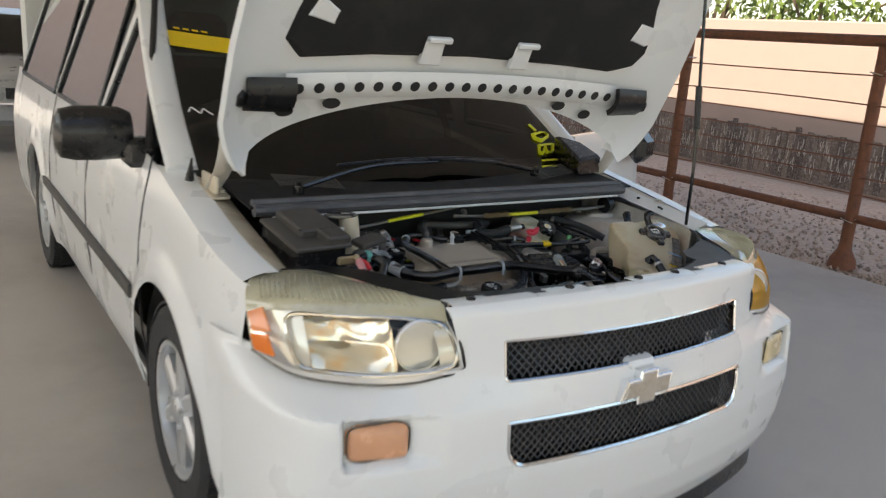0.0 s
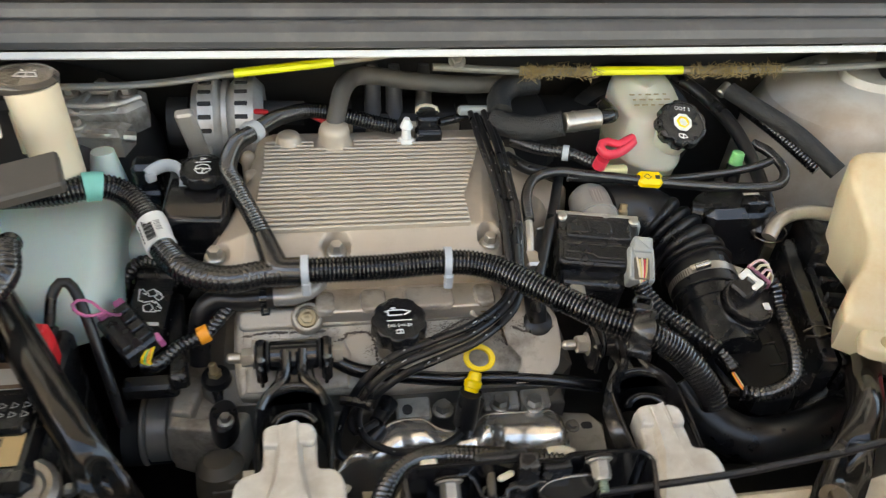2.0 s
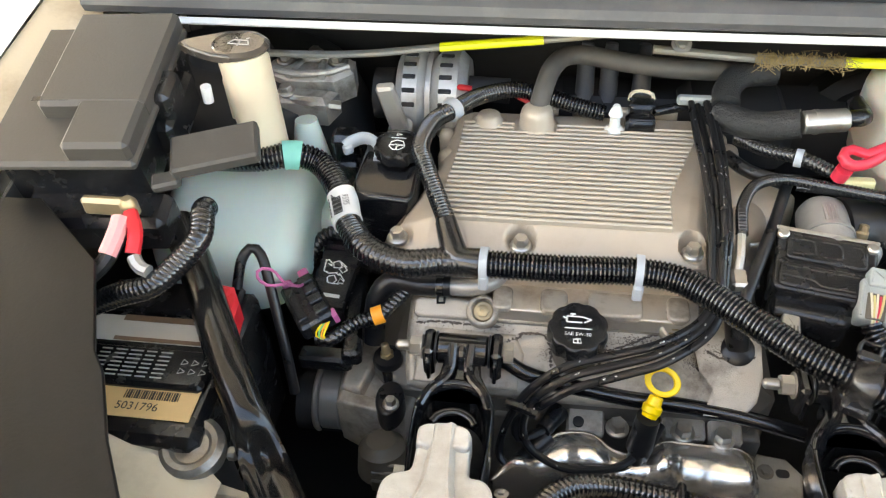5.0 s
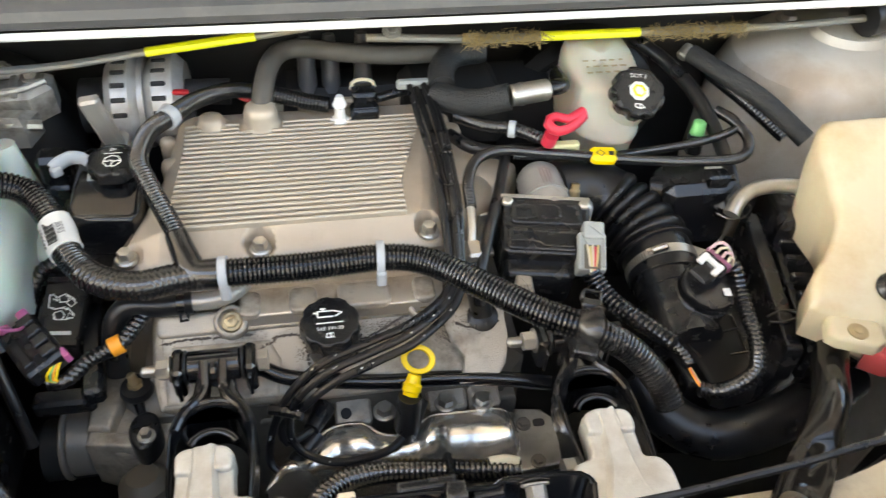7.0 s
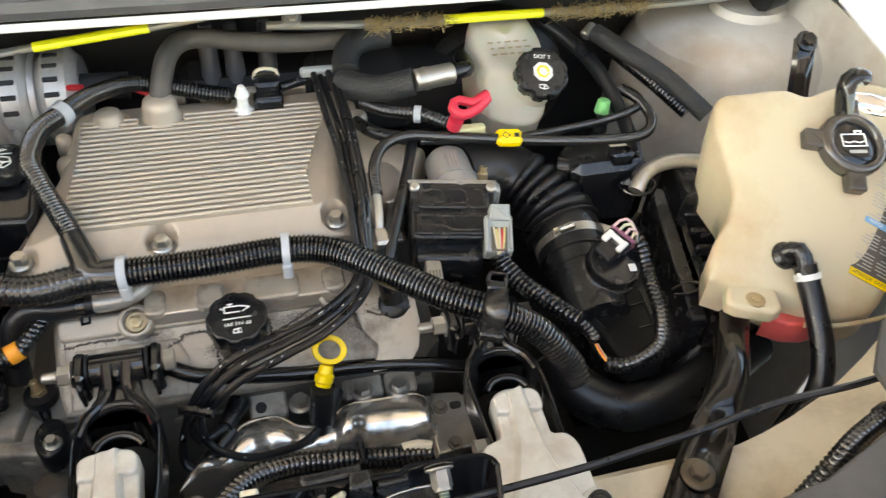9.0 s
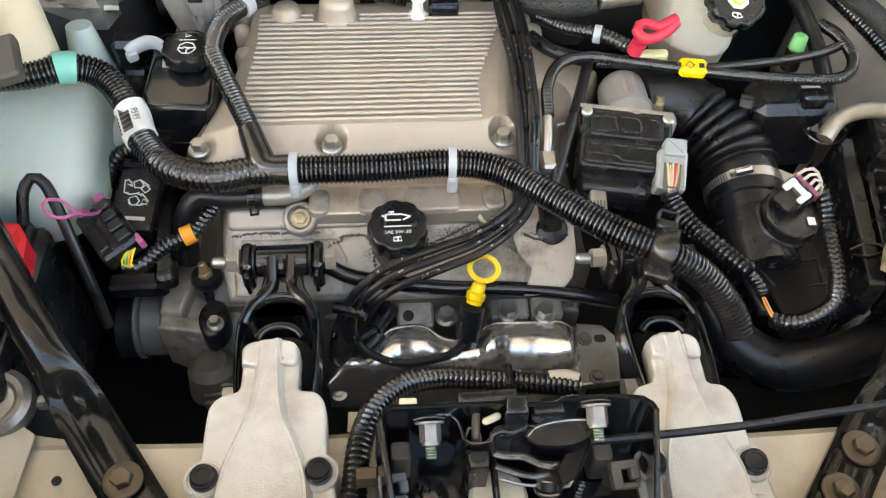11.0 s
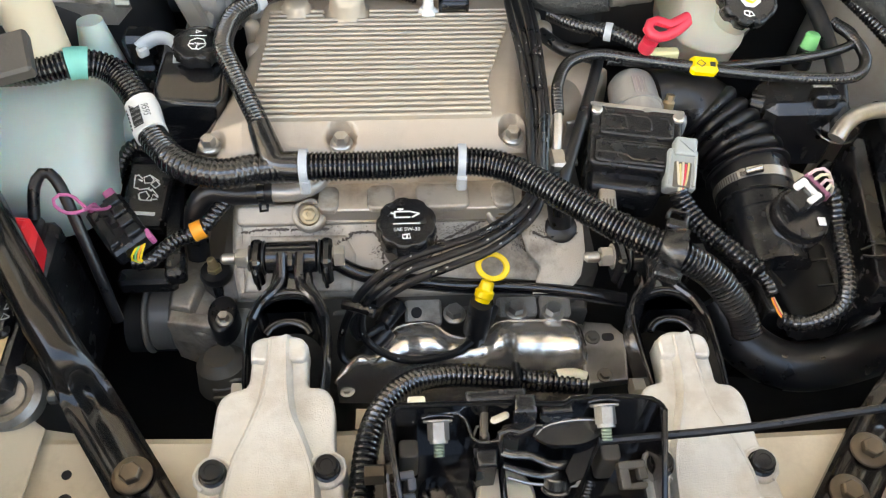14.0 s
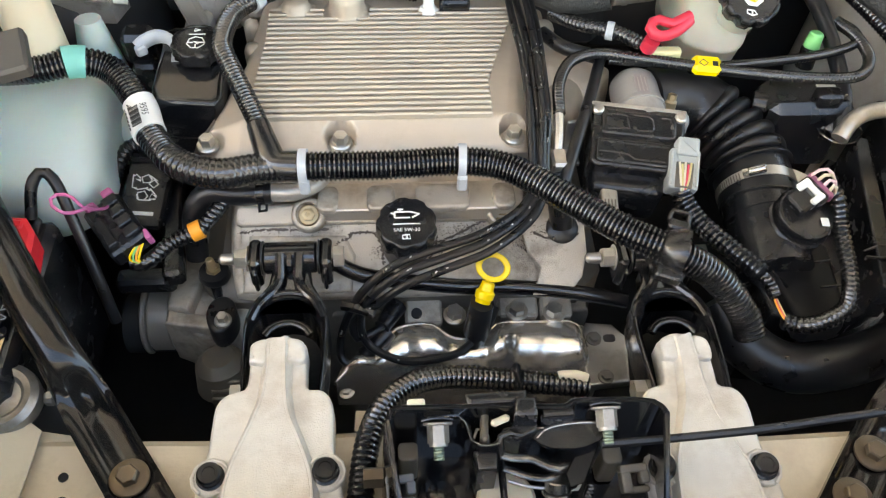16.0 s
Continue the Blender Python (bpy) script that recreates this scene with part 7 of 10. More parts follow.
    for x, mat in ((-0.151, LEVER), (0.034, GREYBROWN)):
        m = M()
        q = pose(x, 0.136, 0.840, 18, 0, 4) @ Matrix.Scale(0.75, 4)
        m.slab(rounded(-0.015, 0.004, 0.015, 0.013, 0.003), -0.007, 0.007, 0.002, q)
        m.slab(rounded(-0.015, -0.016, -0.004, 0.006, 0.003), -0.007, 0.007, 0.002, q)
        m.slab(rounded(0.006, -0.008, 0.016, 0.006, 0.003), -0.007, 0.006, 0.002, q)
        m.slab(rounded(-0.006, -0.017, 0.014, -0.010, 0.003), -0.007, 0.006, 0.002, q)
        part("clip", m, mat, h, "plastic cable clip")
    for x, y in ((-0.144, 0.166), (0.020, 0.156)):
        m = M()
        m.slab(rounded(x - 0.008, y - 0.009, x + 0.008, y + 0.007, 0.004), 0.803, 0.842, 0.0018)
        part("stop_block", m, GREYBROWN, h)
    m = M()
    m.lathe([(0.016, 0.803), (0.015, 0.807), (0.011, 0.808)], 24, pose(-0.121, 0.140, 0))
    m.lathe([(0.0095, 0.807), (0.0095, 0.814), (0.007, 0.815)], 6, pose(-0.121, 0.140, 0))
    part("base_bolt", m, SATIN, h)
    m = M()
    m.tube([(-0.030, 0.070, 0.83), (-0.016, 0.100, 0.838), (-0.002, 0.128, 0.846)], 0.0042, 10, rib=0.003)
    part("return_spring", m, SATIN, h, "black coil spring")
    m = M()
    m.cyl((-0.180, 0.150, 0.828), (-0.164, 0.150, 0.828), 0.0085, seg=6)
    part("side_nut", m, BROWNBOLT, h)
    m = M()
    m.tube([(0.006, 0.153, 0.866), (0.050, 0.153, 0.870), (0.092, 0.155, 0.870), (0.139, 0.158, 0.870), (0.187, 0.162, 0.872), (0.244, 0.166, 0.876), (0.32, 0.172, 0.885), (0.42, 0.17, 0.90), (0.52, 0.19, 0.92)], 0.0036, 8)
    solo("bonnet_cable", m, RUBBER, "thin black bonnet release cable", "cable")
    m = M()
    m.box((-0.137, 0.186, 0.884), (0.014, 0.006, 0.005), 0.0015)
    solo("bump_pad", m, NECK, "small ivory plastic pad on the latch", "pad")


def lamp_loom():
    m = M()
    m.tube([(0.285, 0.085, 0.85), (0.318, 0.100, 0.895), (0.351, 0.116, 0.905), (0.389, 0.130, 0.905), (0.42, 0.14, 0.90)], 0.0095, 14, rib=0.0052)
    l = solo("lamp_loom", m, LOOM, "black corrugated loom running to the headlamp", "wiring loom")
    m = M()
    m.tube([(0.384, 0.128, 0.905), (0.394, 0.1315, 0.905)], 0.0115, 14, smooth=False)
    part("tie", m, PLASTIC, l)


def braces():
    for axis, bolts, lab in (([(-0.585, 0.487, 0.868), (-0.544, 0.430, 0.860), (-0.480, 0.328, 0.846), (-0.446, 0.276, 0.826), (-0.425, 0.245, 0.806), (-0.402, 0.211, 0.798), (-0.374, 0.171, 0.797), (-0.322, 0.096, 0.797)], ((-0.374, 0.171), (-0.338, 0.120)), 1),
                             ([(0.445, 0.395, 0.765), (0.388, 0.318, 0.788), (0.352, 0.264, 0.804), (0.327, 0.234, 0.803), (0.304, 0.207, 0.798), (0.272, 0.174, 0.797), (0.245, 0.144, 0.797), (0.196, 0.088, 0.797)], ((0.262, 0.162), (0.229, 0.125)), 2)):
        b = thing("brace", "glossy black tubular brace flattened where it bolts to the tie bar", "brace", (*bolts[0], 0.79), "front braces")
        line = resample(axis, 0.004)
        n = len(line)
        far = next(i for i, p in enumerate(line) if (p - Vector(axis[3])).length < 0.006)
        flat = next(i for i, p in enumerate(line) if (p - Vector(axis[5])).length < 0.006)
        rows = []
        for i, p in enumerate(line):
            d = (line[min(i + 1, n - 1)] - line[max(i - 1, 0)]).normalized()
            side = Vector((-d.y, d.x, 0)).normalized()
            up = side.cross(d)
            if up.z < 0:
                up = -up
            k = max(0.0, min(1.0, (i - far) / (flat - far)))
            k = k * k * (3 - 2 * k)
            w, h = 0.0190 + 0.0035 * k, 0.0165 * (1 - k) + 0.0020 * k
            scoop = math.exp(-((k - 0.62) / 0.30) ** 2)
            row = []
            for j in range(25):                                # over the top
                u = 1 - 2 * j / 24
                dome = h * math.sqrt(max(0.0, 1 - u * u))
                rim = k * 0.0060 * max(0.0, (abs(u) - 0.62) / 0.38) ** 1.5
                pit = -0.0120 * scoop * max(0.0, 1 - ((u - 0.12) / 0.52) ** 2) * min(1, 3 * k)
                row.append(p + side * (w * u) + up * (dome * (1 - k) + rim + pit + 0.0015))
            for j in range(9):                                 # and back beneath
                u = -1 + 2 * j / 8
                row.append(p + side * (w * 0.98 * u) - up * (0.0040 + (h + 0.004) * (1 - k) * math.sqrt(max(0.0, 1 - u * u)) + 0.010 * scoop * max(0.0, 1 - (u / 0.7) ** 2)))
            rows.append([tuple(q) for q in row])
        m = M()
        m.loft(rows)
        part("tube", m, BRACE, b, angle=50)
        for x, y in bolts:
            m = M()
            m.lathe([(0.0165, 0.7985), (0.0165, 0.8010), (0.0155, 0.8018), (0.0100, 0.8022), (0.0, 0.8022)], 28, pose(x, y, 0))
            bo = part("washer", m, BROWNBOLT, b, "dull bronze washer")
            m = M()
            m.lathe([(0.0092, 0.8020), (0.0092, 0.8085), (0.0078, 0.8098), (0.0, 0.8092)], 6, pose(x, y, 0, 0, 0, 20))
            part("bolt", m, BROWNBOLT, bo, "dull bronze bolt")


def coolant_tank():
    t = thing("coolant_tank", "large aged cream plastic coolant tank with red fluid below", "coolant tank", (0.50, 0.42, 0.70))
    def top(x, y):
        return 0.923 + 0.54 * (y - 0.493) - 1.6 * max(0.0, y - 0.515) ** 1.5
    o = [(0.364, 0.356), (0.400, 0.340), (0.440, 0.322), (0.474, 0.305), (0.520, 0.297), (0.556, 0.303), (0.600, 0.340), (0.655, 0.404), (0.702, 0.462), (0.690, 0.520), (0.645, 0.545), (0.590, 0.540), (0.555, 0.533), (0.528, 0.548), (0.480, 0.548), (0.445, 0.546), (0.426, 0.520), (0.424, 0.478), (0.422, 0.442), (0.404, 0.412), (0.376, 0.384)]
    o = [(p.x, p.y) for p in resample([(x, y, 0) for x, y in o + o[:1]], 0.008)[:-1]]
    cx_, cy_ = 0.525, 0.43
    def ring(k, drop, z=None):
        q = [(cx_ + (x - cx_) * k, cy_ + (y - cy_) * k) for x, y in o]
        return [(x, y, z if z else top(x, y) - drop) for x, y in q]
    rows = [ring(0.90, 0, 0.800), ring(0.985, 0.055)]
    for i in range(7):
        a = math.pi / 2 * i / 6
        rows.append(ring(1 - 0.10 * (1 - math.cos(a)), 0.013 * (1 - math.sin(a))))
    rows += [ring(k, -0.004 * math.cos(math.pi * k / 2)) for k in (0.80, 0.65, 0.5, 0.35, 0.2, 0.08, 0.01)]
    m = M()
    m.loft(rows)
    # flat ear in front that takes the bolt
    m.slab([(0.372, 0.326), (0.380, 0.317), (0.414, 0.302), (0.428, 0.306), (0.436, 0.330), (0.420, 0.350), (0.385, 0.352)], 0.818, 0.8345, 0.006)
    part("tank", m, TANK, t, angle=80)
    # soft creases and a moulded seam
    m = M()
    m.tube([(0.600, 0.300, 0.805), (0.560, 0.292, 0.803), (0.500, 0.292, 0.803), (0.462, 0.300, 0.804)], 0.003, 8)
    part("moulded_crease", m, TANK, t)
    m = M()
    m.slab([(0.424, 0.318), (0.445, 0.303), (0.468, 0.297), (0.500, 0.302), (0.53, 0.312), (0.55, 0.35), (0.46, 0.35)], 0.775, 0.8060, 0.004)
    part("lower_tank", m, COOLANT, t, "lower half showing red coolant")
    m = M()
    m.bolt((0.403, 0.322, 0.8345), (0, -0.1, 1), 0.0050, 0.004)
    m.lathe([(0.0105, 0.8340), (0.0105, 0.8358), (0.006, 0.8365)], 24, pose(0.403, 0.322, 0))
    part("mount_bolt", m, BRASS, t, "brassy bolt and washer")
    K = pose(0.578, 0.459, 0.914, 26, 2, -6)
    m = M()
    m.lathe([(0.040, -0.006), (0.041, 0.004), (0.0395, 0.010), (0.036, 0.013), (0.031, 0.0135), (0.029, 0.012), (0.0275, 0.006), (0.0, 0.006)], 48, K)
    for q in (5, 95, 185, 275):
        m.slab(rounded(0.034, -0.0115, 0.060, 0.0115, 0.003), -0.004, 0.009, 0.003, K @ pose(0, 0, 0, 0, 0, q - 15))
    c = part("cap", m, WASHCAP, t, "shiny brown-black four-lobed pressure cap", angle=50)
    m = M()
    m.lathe([(0.027, 0.004), (0.027, 0.0075), (0.025, 0.0085), (0.0, 0.0085)], 36, K)
    part("cap_disc", m, SATIN, c)
    m = M()
    for x0, y0, x1, y1 in ((-0.015, -0.004, 0.015, -0.004), (-0.015, -0.004, -0.015, 0.011), (0.015, -0.004, 0.015, 0.011), (-0.015, 0.011, 0.015, 0.011), (-0.013, 0.002, -0.007, 0.000), (-0.007, 0.000, 0.0, 0.002), (0.0, 0.002, 0.007, 0.000), (0.007, 0.000, 0.013, 0.002), (0.004, 0.011, 0.004, 0.015), (0.011, 0.011, 0.011, 0.015), (0.002, 0.015, 0.013, 0.015)):
        m.tube([K @ Vector((x0, y0, 0.0088)), K @ Vector((x1, y1, 0.0088))], 0.0010, 4, smooth=False)
    part("cap_symbol", m, WINK, c, "white coolant symbol")
    m = M()
    m.box((0.002, -0.011, 0.0088), (0.022, 0.004, 0.0006), 0.0002, K)
    part("print_bar", m, GREYINK, c)
    m = M()
    m.tube([K @ Vector((0.0, 0.040, 0.004)), K @ Vector((-0.004, 0.058, 0.020)), K @ Vector((-0.002, 0.070, 0.030)), K @ Vector((0.008, 0.074, 0.034)), K @ Vector((0.018, 0.072, 0.032))], 0.0085, 12, flat=1.4)
    part("cap_strap", m, SATIN, c, "black strap curling up from the cap")
    m = M()
    m.lathe([(0.036, 0), (0.035, 0.005), (0.027, 0.010), (0.012, 0.013), (0.0, 0.0135)], 32, pose(0.640, 0.510, 0.925, 24, 10, -14) @ Matrix.Diagonal((1.15, 0.5, 1, 1)))
    part("vent_cap", m, CHROME, t, "bright oval cap reflecting the sky")
    # warning label lying on the sloping upper face
    ex_, ey_ = Vector((0.094, 0.110, 0.059)).normalized(), Vector((-0.76, 0.65, 0.35)).normalized()
    nz = ex_.cross(ey_).normalized()
    ey_ = nz.cross(ex_)
    ctr = Vector((0.600, 0.378, 0.0))
    ctr.z = top(ctr.x, ctr.y) + 0.0125
    q = Matrix(((ex_.x, ey_.x, nz.x, ctr.x), (ex_.y, ey_.y, nz.y, ctr.y), (ex_.z, ey_.z, nz.z, ctr.z), (0, 0, 0, 1)))
    def lab(m, x0, y0, x1, y1, z):
        return m.prism([(x0, y0), (x1, y0), (x1, y1), (x0, y1)], z, z + 0.0006, 0.0001, q)
    m = lab(M(), -0.088, -0.026, 0.088, 0.026, -0.010)
    lb = part("warning_label", m, surf("brown_label", (0.10, 0.085, 0.075), 0.45, var=0.1), t, "grey-brown warning label with small print")
    part("label_stripe", lab(M(), -0.088, -0.026, -0.079, 0.026, -0.0092), YELLOW, lb)
    part("label_stripe", lab(M(), -0.018, -0.026, -0.010, 0.026, -0.0092), surf("blue_stripe", (0.16, 0.38, 0.62), 0.5, var=0.03), lb)
    m = M()
    rnd = random.Random(5)
    for i in range(36):
        x = -0.074 + 0.0045 * i
        if -0.022 < x < -0.008 or i % 6 == 5:
            continue
        for y0, y1 in ((-0.024, -0.002), (0.002, 0.024)):
            lab(m, x, y0, x + 0.0013, y1 - rnd.choice((0, 0, 0.004, 0.010)), -0.0092)
    g = part("small_print", m, GREYINK, lb, "grey unreadable small print")
    g["kind"] = "stuff"
    words("ATTENTION", 0.0062, q @ pose(-0.0835, 0.010, -0.0082, 0, 0, -90), INK, lb, squeeze=0.7)
    words("CAUTION", 0.0062, q @ pose(-0.0835, -0.015, -0.0082, 0, 0, -90), INK, lb, squeeze=0.7)
    words("AVIS", 0.006, q @ pose(-0.0140, -0.010, -0.0082, 0, 0, -90), WINK, lb, squeeze=0.8)
    words("NOTICE", 0.006, q @ pose(-0.0140, 0.012, -0.0082, 0, 0, -90), WINK, lb, squeeze=0.8)
    # bleed hose with its elbow
    m = M()
    m.lathe([(0.0155, 0), (0.0155, 0.008), (0.011, 0.013)], 20, pose(0.455, 0.362, 0.850, 24, -6, 0))
    m.tube([(0.455, 0.361, 0.858), (0.461, 0.356, 0.868), (0.464, 0.348, 0.866), (0.465, 0.336, 0.856)], 0.0095, 14)
    part("elbow", m, PLASTIC, t)
    m = M()
    m.tube([(0.4645, 0.340, 0.860), (0.466, 0.328, 0.848), (0.468, 0.300, 0.826), (0.464, 0.262, 0.80), (0.452, 0.236, 0.775), (0.42, 0.215, 0.755), (0.36, 0.195, 0.745), (0.30, 0.19, 0.735)], 0.0125, 16)
    hh = solo("bleed_hose", m, RUBBER, "smooth black rubber hose from the coolant tank", "hose")
    m = M()
    m.tube([(0.4655, 0.3325, 0.8525), (0.4660, 0.3280, 0.8480)], 0.0142, 16, smooth=False)
    m.box((0.453, 0.329, 0.852), (0.006, 0.006, 0.010), 0.001)
    part("hose_clip", m, PAPER, hh, "white hose clip")


def brake_reservoir():
    b = thing("brake_fluid_reservoir", "milky plastic brake fluid reservoir with black fluted cap", "fluid reservoir", (0.25, 0.72, 0.80))
    def ring(pts, z):
        return [(p.x, p.y, z + 0.16 * (p.y - 0.72) * (z > 0.87)) for p in resample([(x, y, 0) for x, y in pts + pts[:1]], 0.0045)]
    full = [(0.208, 0.668), (0.238, 0.650), (0.268, 0.655), (0.290, 0.690), (0.298, 0.750), (0.290, 0.796), (0.262, 0.803), (0.226, 0.803), (0.204, 0.792), (0.196, 0.740), (0.197, 0.700)]
    upper = [(0.205, 0.690), (0.230, 0.680), (0.264, 0.684), (0.288, 0.704), (0.296, 0.752), (0.288, 0.795), (0.262, 0.802), (0.226, 0.802), (0.205, 0.792), (0.196, 0.745), (0.198, 0.708)]
    def fit_n(o, n):
        r = resample([(x, y, 0) for x, y in o + o[:1]], 0.0005)
        return [(r[round(i * (len(r) - 1) / n)].x, r[round(i * (len(r) - 1) / n)].y) for i in range(n)]
    def at(o, k, z, tilt=0.0):
        o = fit_n(o, 72)
        cx_, cy_ = sum(p[0] for p in o) / 72, sum(p[1] for p in o) / 72
        return [(cx_ + (x - cx_) * k, cy_ + (y - cy_) * k, z + tilt * (y - 0.74)) for x, y in o]
    m = M()
    m.loft([at(full, 0.60, 0.788), at(full, 0.82, 0.800), at(full, 0.95, 0.822), at(full, 1.0, 0.843), at(full, 1.03, 0.846), at(full, 1.03, 0.850), at(full, 0.99, 0.853), at(upper, 0.99, 0.872), at(upper, 0.98, 0.896, 0.12), at(upper, 0.94, 0.908, 0.14), at(upper, 0.86, 0.914, 0.14), at(upper, 0.50, 0.915, 0.14), at(upper, 0.02, 0.915, 0.14)])
    part("reservoir", m, BRAKE, b, angle=60)
    K = pose(0.270, 0.676, 0.898, 30, 6, -6)
    m = M()
    m.lathe([(0.027, -0.05), (0.028, -0.012), (0.026, 0.0)], 28, K)
    part("filler_neck", m, BRAKE, b)
    m = M()
    m.grip_cap(0.0350, 0.018, 9, K)
    c = part("cap", m, PLASTIC, b, angle=45)
    Z = 0.0168
    m = M()
    m.lathe([(0.0135, Z - 0.0004), (0.0135, Z + 0.0006), (0.0, Z + 0.0006)], 8, K @ pose(0, 0, 0, 0, 0, 22.5))
    sy = part("cap_symbol", m, PAPER, c, "white octagon with a yellow brake warning")
    m = M()
    m.tube([K @ Vector((0.0080 * math.cos(a), 0.0080 * math.sin(a), Z + 0.0006)) for a in [i * math.pi / 12 for i in range(25)]], 0.0022, 6, flat=0.4)
    part("warning_ring", m, YELLOW, sy)
    words("DOT 3", 0.0075, K @ pose(0, 0.0205, Z + 0.0004), WINK, c)
    m = M()
    m.tube([K @ Vector((x, y, Z)) for x, y in ((-0.006, -0.018), (0.006, -0.018), (0.006, -0.024), (-0.006, -0.024), (-0.006, -0.018))], 0.0008, 4, smooth=False)
    m.tube([K @ Vector((0, -0.018, Z)), K @ Vector((0, -0.024, Z))], 0.0008, 4, smooth=False)
    part("cap_book", m, WINK, c)
    m = M()
    rnd = random.Random(3)
    for i in range(7):
        for j in range(5):
            m.box((0.222 + 0.012 * j, 0.785 - 0.0115 * i, 0.9212 - 0.0016 * i), (0.008 * rnd.uniform(0.5, 1.2), 0.0030, 0.0008), 0.0002, turn=(8, 0, 0))
    g = part("moulded_print", m, surf("brown_print", (0.34, 0.28, 0.17), 0.6), b, "brown unreadable moulded print")
    g["kind"] = "stuff"
    m = M()
    m.box((0.24, 0.806, 0.915), (0.03, 0.012, 0.010), 0.002)
    part("tag", m, GREYPLUG, b)
    # master cylinder and booster behind
    m = M()
    m.cyl((0.23, 0.66, 0.778), (0.26, 0.80, 0.785), 0.022)
    m.cyl((0.262, 0.81, 0.79), (0.272, 0.88, 0.79), 0.11, seg=32, b=0.015)
    part("master_cylinder", m, SHIELDBLACK, b)
    # transmission dipstick: a curled red handle
    k = M()
    k.tube([(0.180, 0.612, 0.921), (0.170, 0.604, 0.917), (0.157, 0.598, 0.913), (0.145, 0.597, 0.911), (0.137, 0.602, 0.913), (0.136, 0.609, 0.916), (0.142, 0.615, 0.919), (0.151, 0.614, 0.919), (0.158, 0.609, 0.918), (0.168, 0.611, 0.921), (0.180, 0.616, 0.924)], 0.0056, 12, flat=1.2)
    k.cyl((0.142, 0.606, 0.900), (0.140, 0.610, 0.885), 0.009)
    solo("fluid_dipstick", k, PINKRED, "faded red curled transmission dipstick handle", "dipstick")
    m = M()
    m.slab(rounded(0.138, 0.604, 0.180, 0.616, 0.004), 0.868, 0.884, 0.003)
    solo("pale_connector", m, surf("pale_yellow_plastic", (0.58, 0.54, 0.30), 0.45, var=0.08), "small pale yellow plug behind the tagged line", "electrical plug")


def air_intake():
    a = thing("air_duct", "black ribbed rubber intake duct with a steel clamp", "intake duct", (0.24, 0.47, 0.74))
    c = [Vector(p) for p in ((0.150, 0.592, 0.826), (0.185, 0.600, 0.822), (0.214, 0.592, 0.812), (0.238, 0.568, 0.801), (0.256, 0.536, 0.792), (0.262, 0.510, 0.786), (0.263, 0.484, 0.782), (0.262, 0.460, 0.777), (0.262, 0.40, 0.765))]
    line = resample(c, 0.002)
    def cut(y0, y1):
        return [tuple(q) for q in line if y0 < q.y <= y1 and q.x > 0.21]
    m = M()
    m.tube([tuple(q) for q in line if q.x <= 0.222], 0.040, 24, ends=(0.035, 0.042), smooth=False, step=0.004)
    m.bellows(cut(0.506, 0.588), 0.0480, 0.0172, 0.0085, 40, ends=(0.0445, 0.0490))
    m.tube(cut(0.468, 0.510), 0.0430, 30, smooth=False, step=0.004)
    part("bellows", m, RUBBER, a, angle=60)
    m = M()
    q = cut(0.478, 0.491)
    m.tube(q, 0.0442, 40, smooth=False, step=0.004)
    cl = part("clamp", m, STEEL, a, "bright steel worm-drive hose clamp")
    d = (Vector(q[-1]) - Vector(q[0])).normalized()
    cc = Vector(q[len(q) // 2])
    m = M()
    side = Vector((-0.42, -0.18, 0.89)).normalized()
    side = (side - d * side.dot(d)).normalized()
    across = d.cross(side)
    h = cc + side * 0.0475
    m.cyl(h - across * 0.013, h + across * 0.006, 0.0052, seg=14, b=0.001)
    m.cyl(h + across * 0.006, h + across * 0.012, 0.0042, seg=6)
    part("worm_screw", m, CHROMEWORN, cl, "bright worm screw")
    m = M()
    for i in range(9):
        ang = 0.35 + 0.075 * i
        n_ = side * math.cos(ang) - across * -math.sin(ang)
        p = cc + n_ * 0.0446
        m.tube([p - d * 0.004, p + d * 0.004], 0.0007, 4, smooth=False)
    g = part("worm_slot", m, OLDCAST, cl)
    g["kind"] = "stuff"
    m = M()
    m.tube(cut(0.425, 0.476) + [(0.262, 0.412, 0.766), (0.262, 0.385, 0.760)], 0.0400, 30, smooth=False, step=0.005)
    m.tube(cut(0.466, 0.474), 0.0425, 30, smooth=False, step=0.003)
    m.tube(cut(0.448, 0.453), 0.0415, 30, smooth=False, step=0.003)
    part("sensor_housing", m, PLASTIC, a)
    # air flow sensor
    s = thing("air_flow_sensor", "round black air flow sensor with a wired plug", "sensor", (0.275, 0.42, 0.79))
    K = pose(0.283, 0.420, 0.811, 12, 6, 0)
    m = M()
    m.lathe([(0.034, -0.030), (0.034, -0.006), (0.0315, -0.004), (0.0315, 0.006), (0.0295, 0.009), (0.027, 0.0095), (0.026, 0.008), (0.0, 0.008)], 40, K)
    part("body", m, PLASTIC, s)
    P = pose(0.283, 0.431, 0.829, 10, -18, 28)
    m = M()
    m.box((-0.008, 0, 0), (0.022, 0.026, 0.024), 0.003, P)
    m.box((0.008, 0, 0.003), (0.014, 0.032, 0.022), 0.003, P)
    part("plug", m, PLASTIC, s)
    m = M()
    m.box((0.002, 0.010, 0.015), (0.016, 0.008, 0.005), 0.0015, P)
    m.box((0.006, 0, 0.015), (0.006, 0.024, 0.005), 0.0015, P)
    m.box((0.002, -0.010, 0.015), (0.016, 0.007, 0.005), 0.0015, P)
    part("lock", m, PAPER, s, "white plug lock")
    m = M()
    m.box((0.018, -0.010, 0.0100), (0.009, 0.010, 0.002), 0.001, K)
    part("moulded_mark", m, PAPER, s)
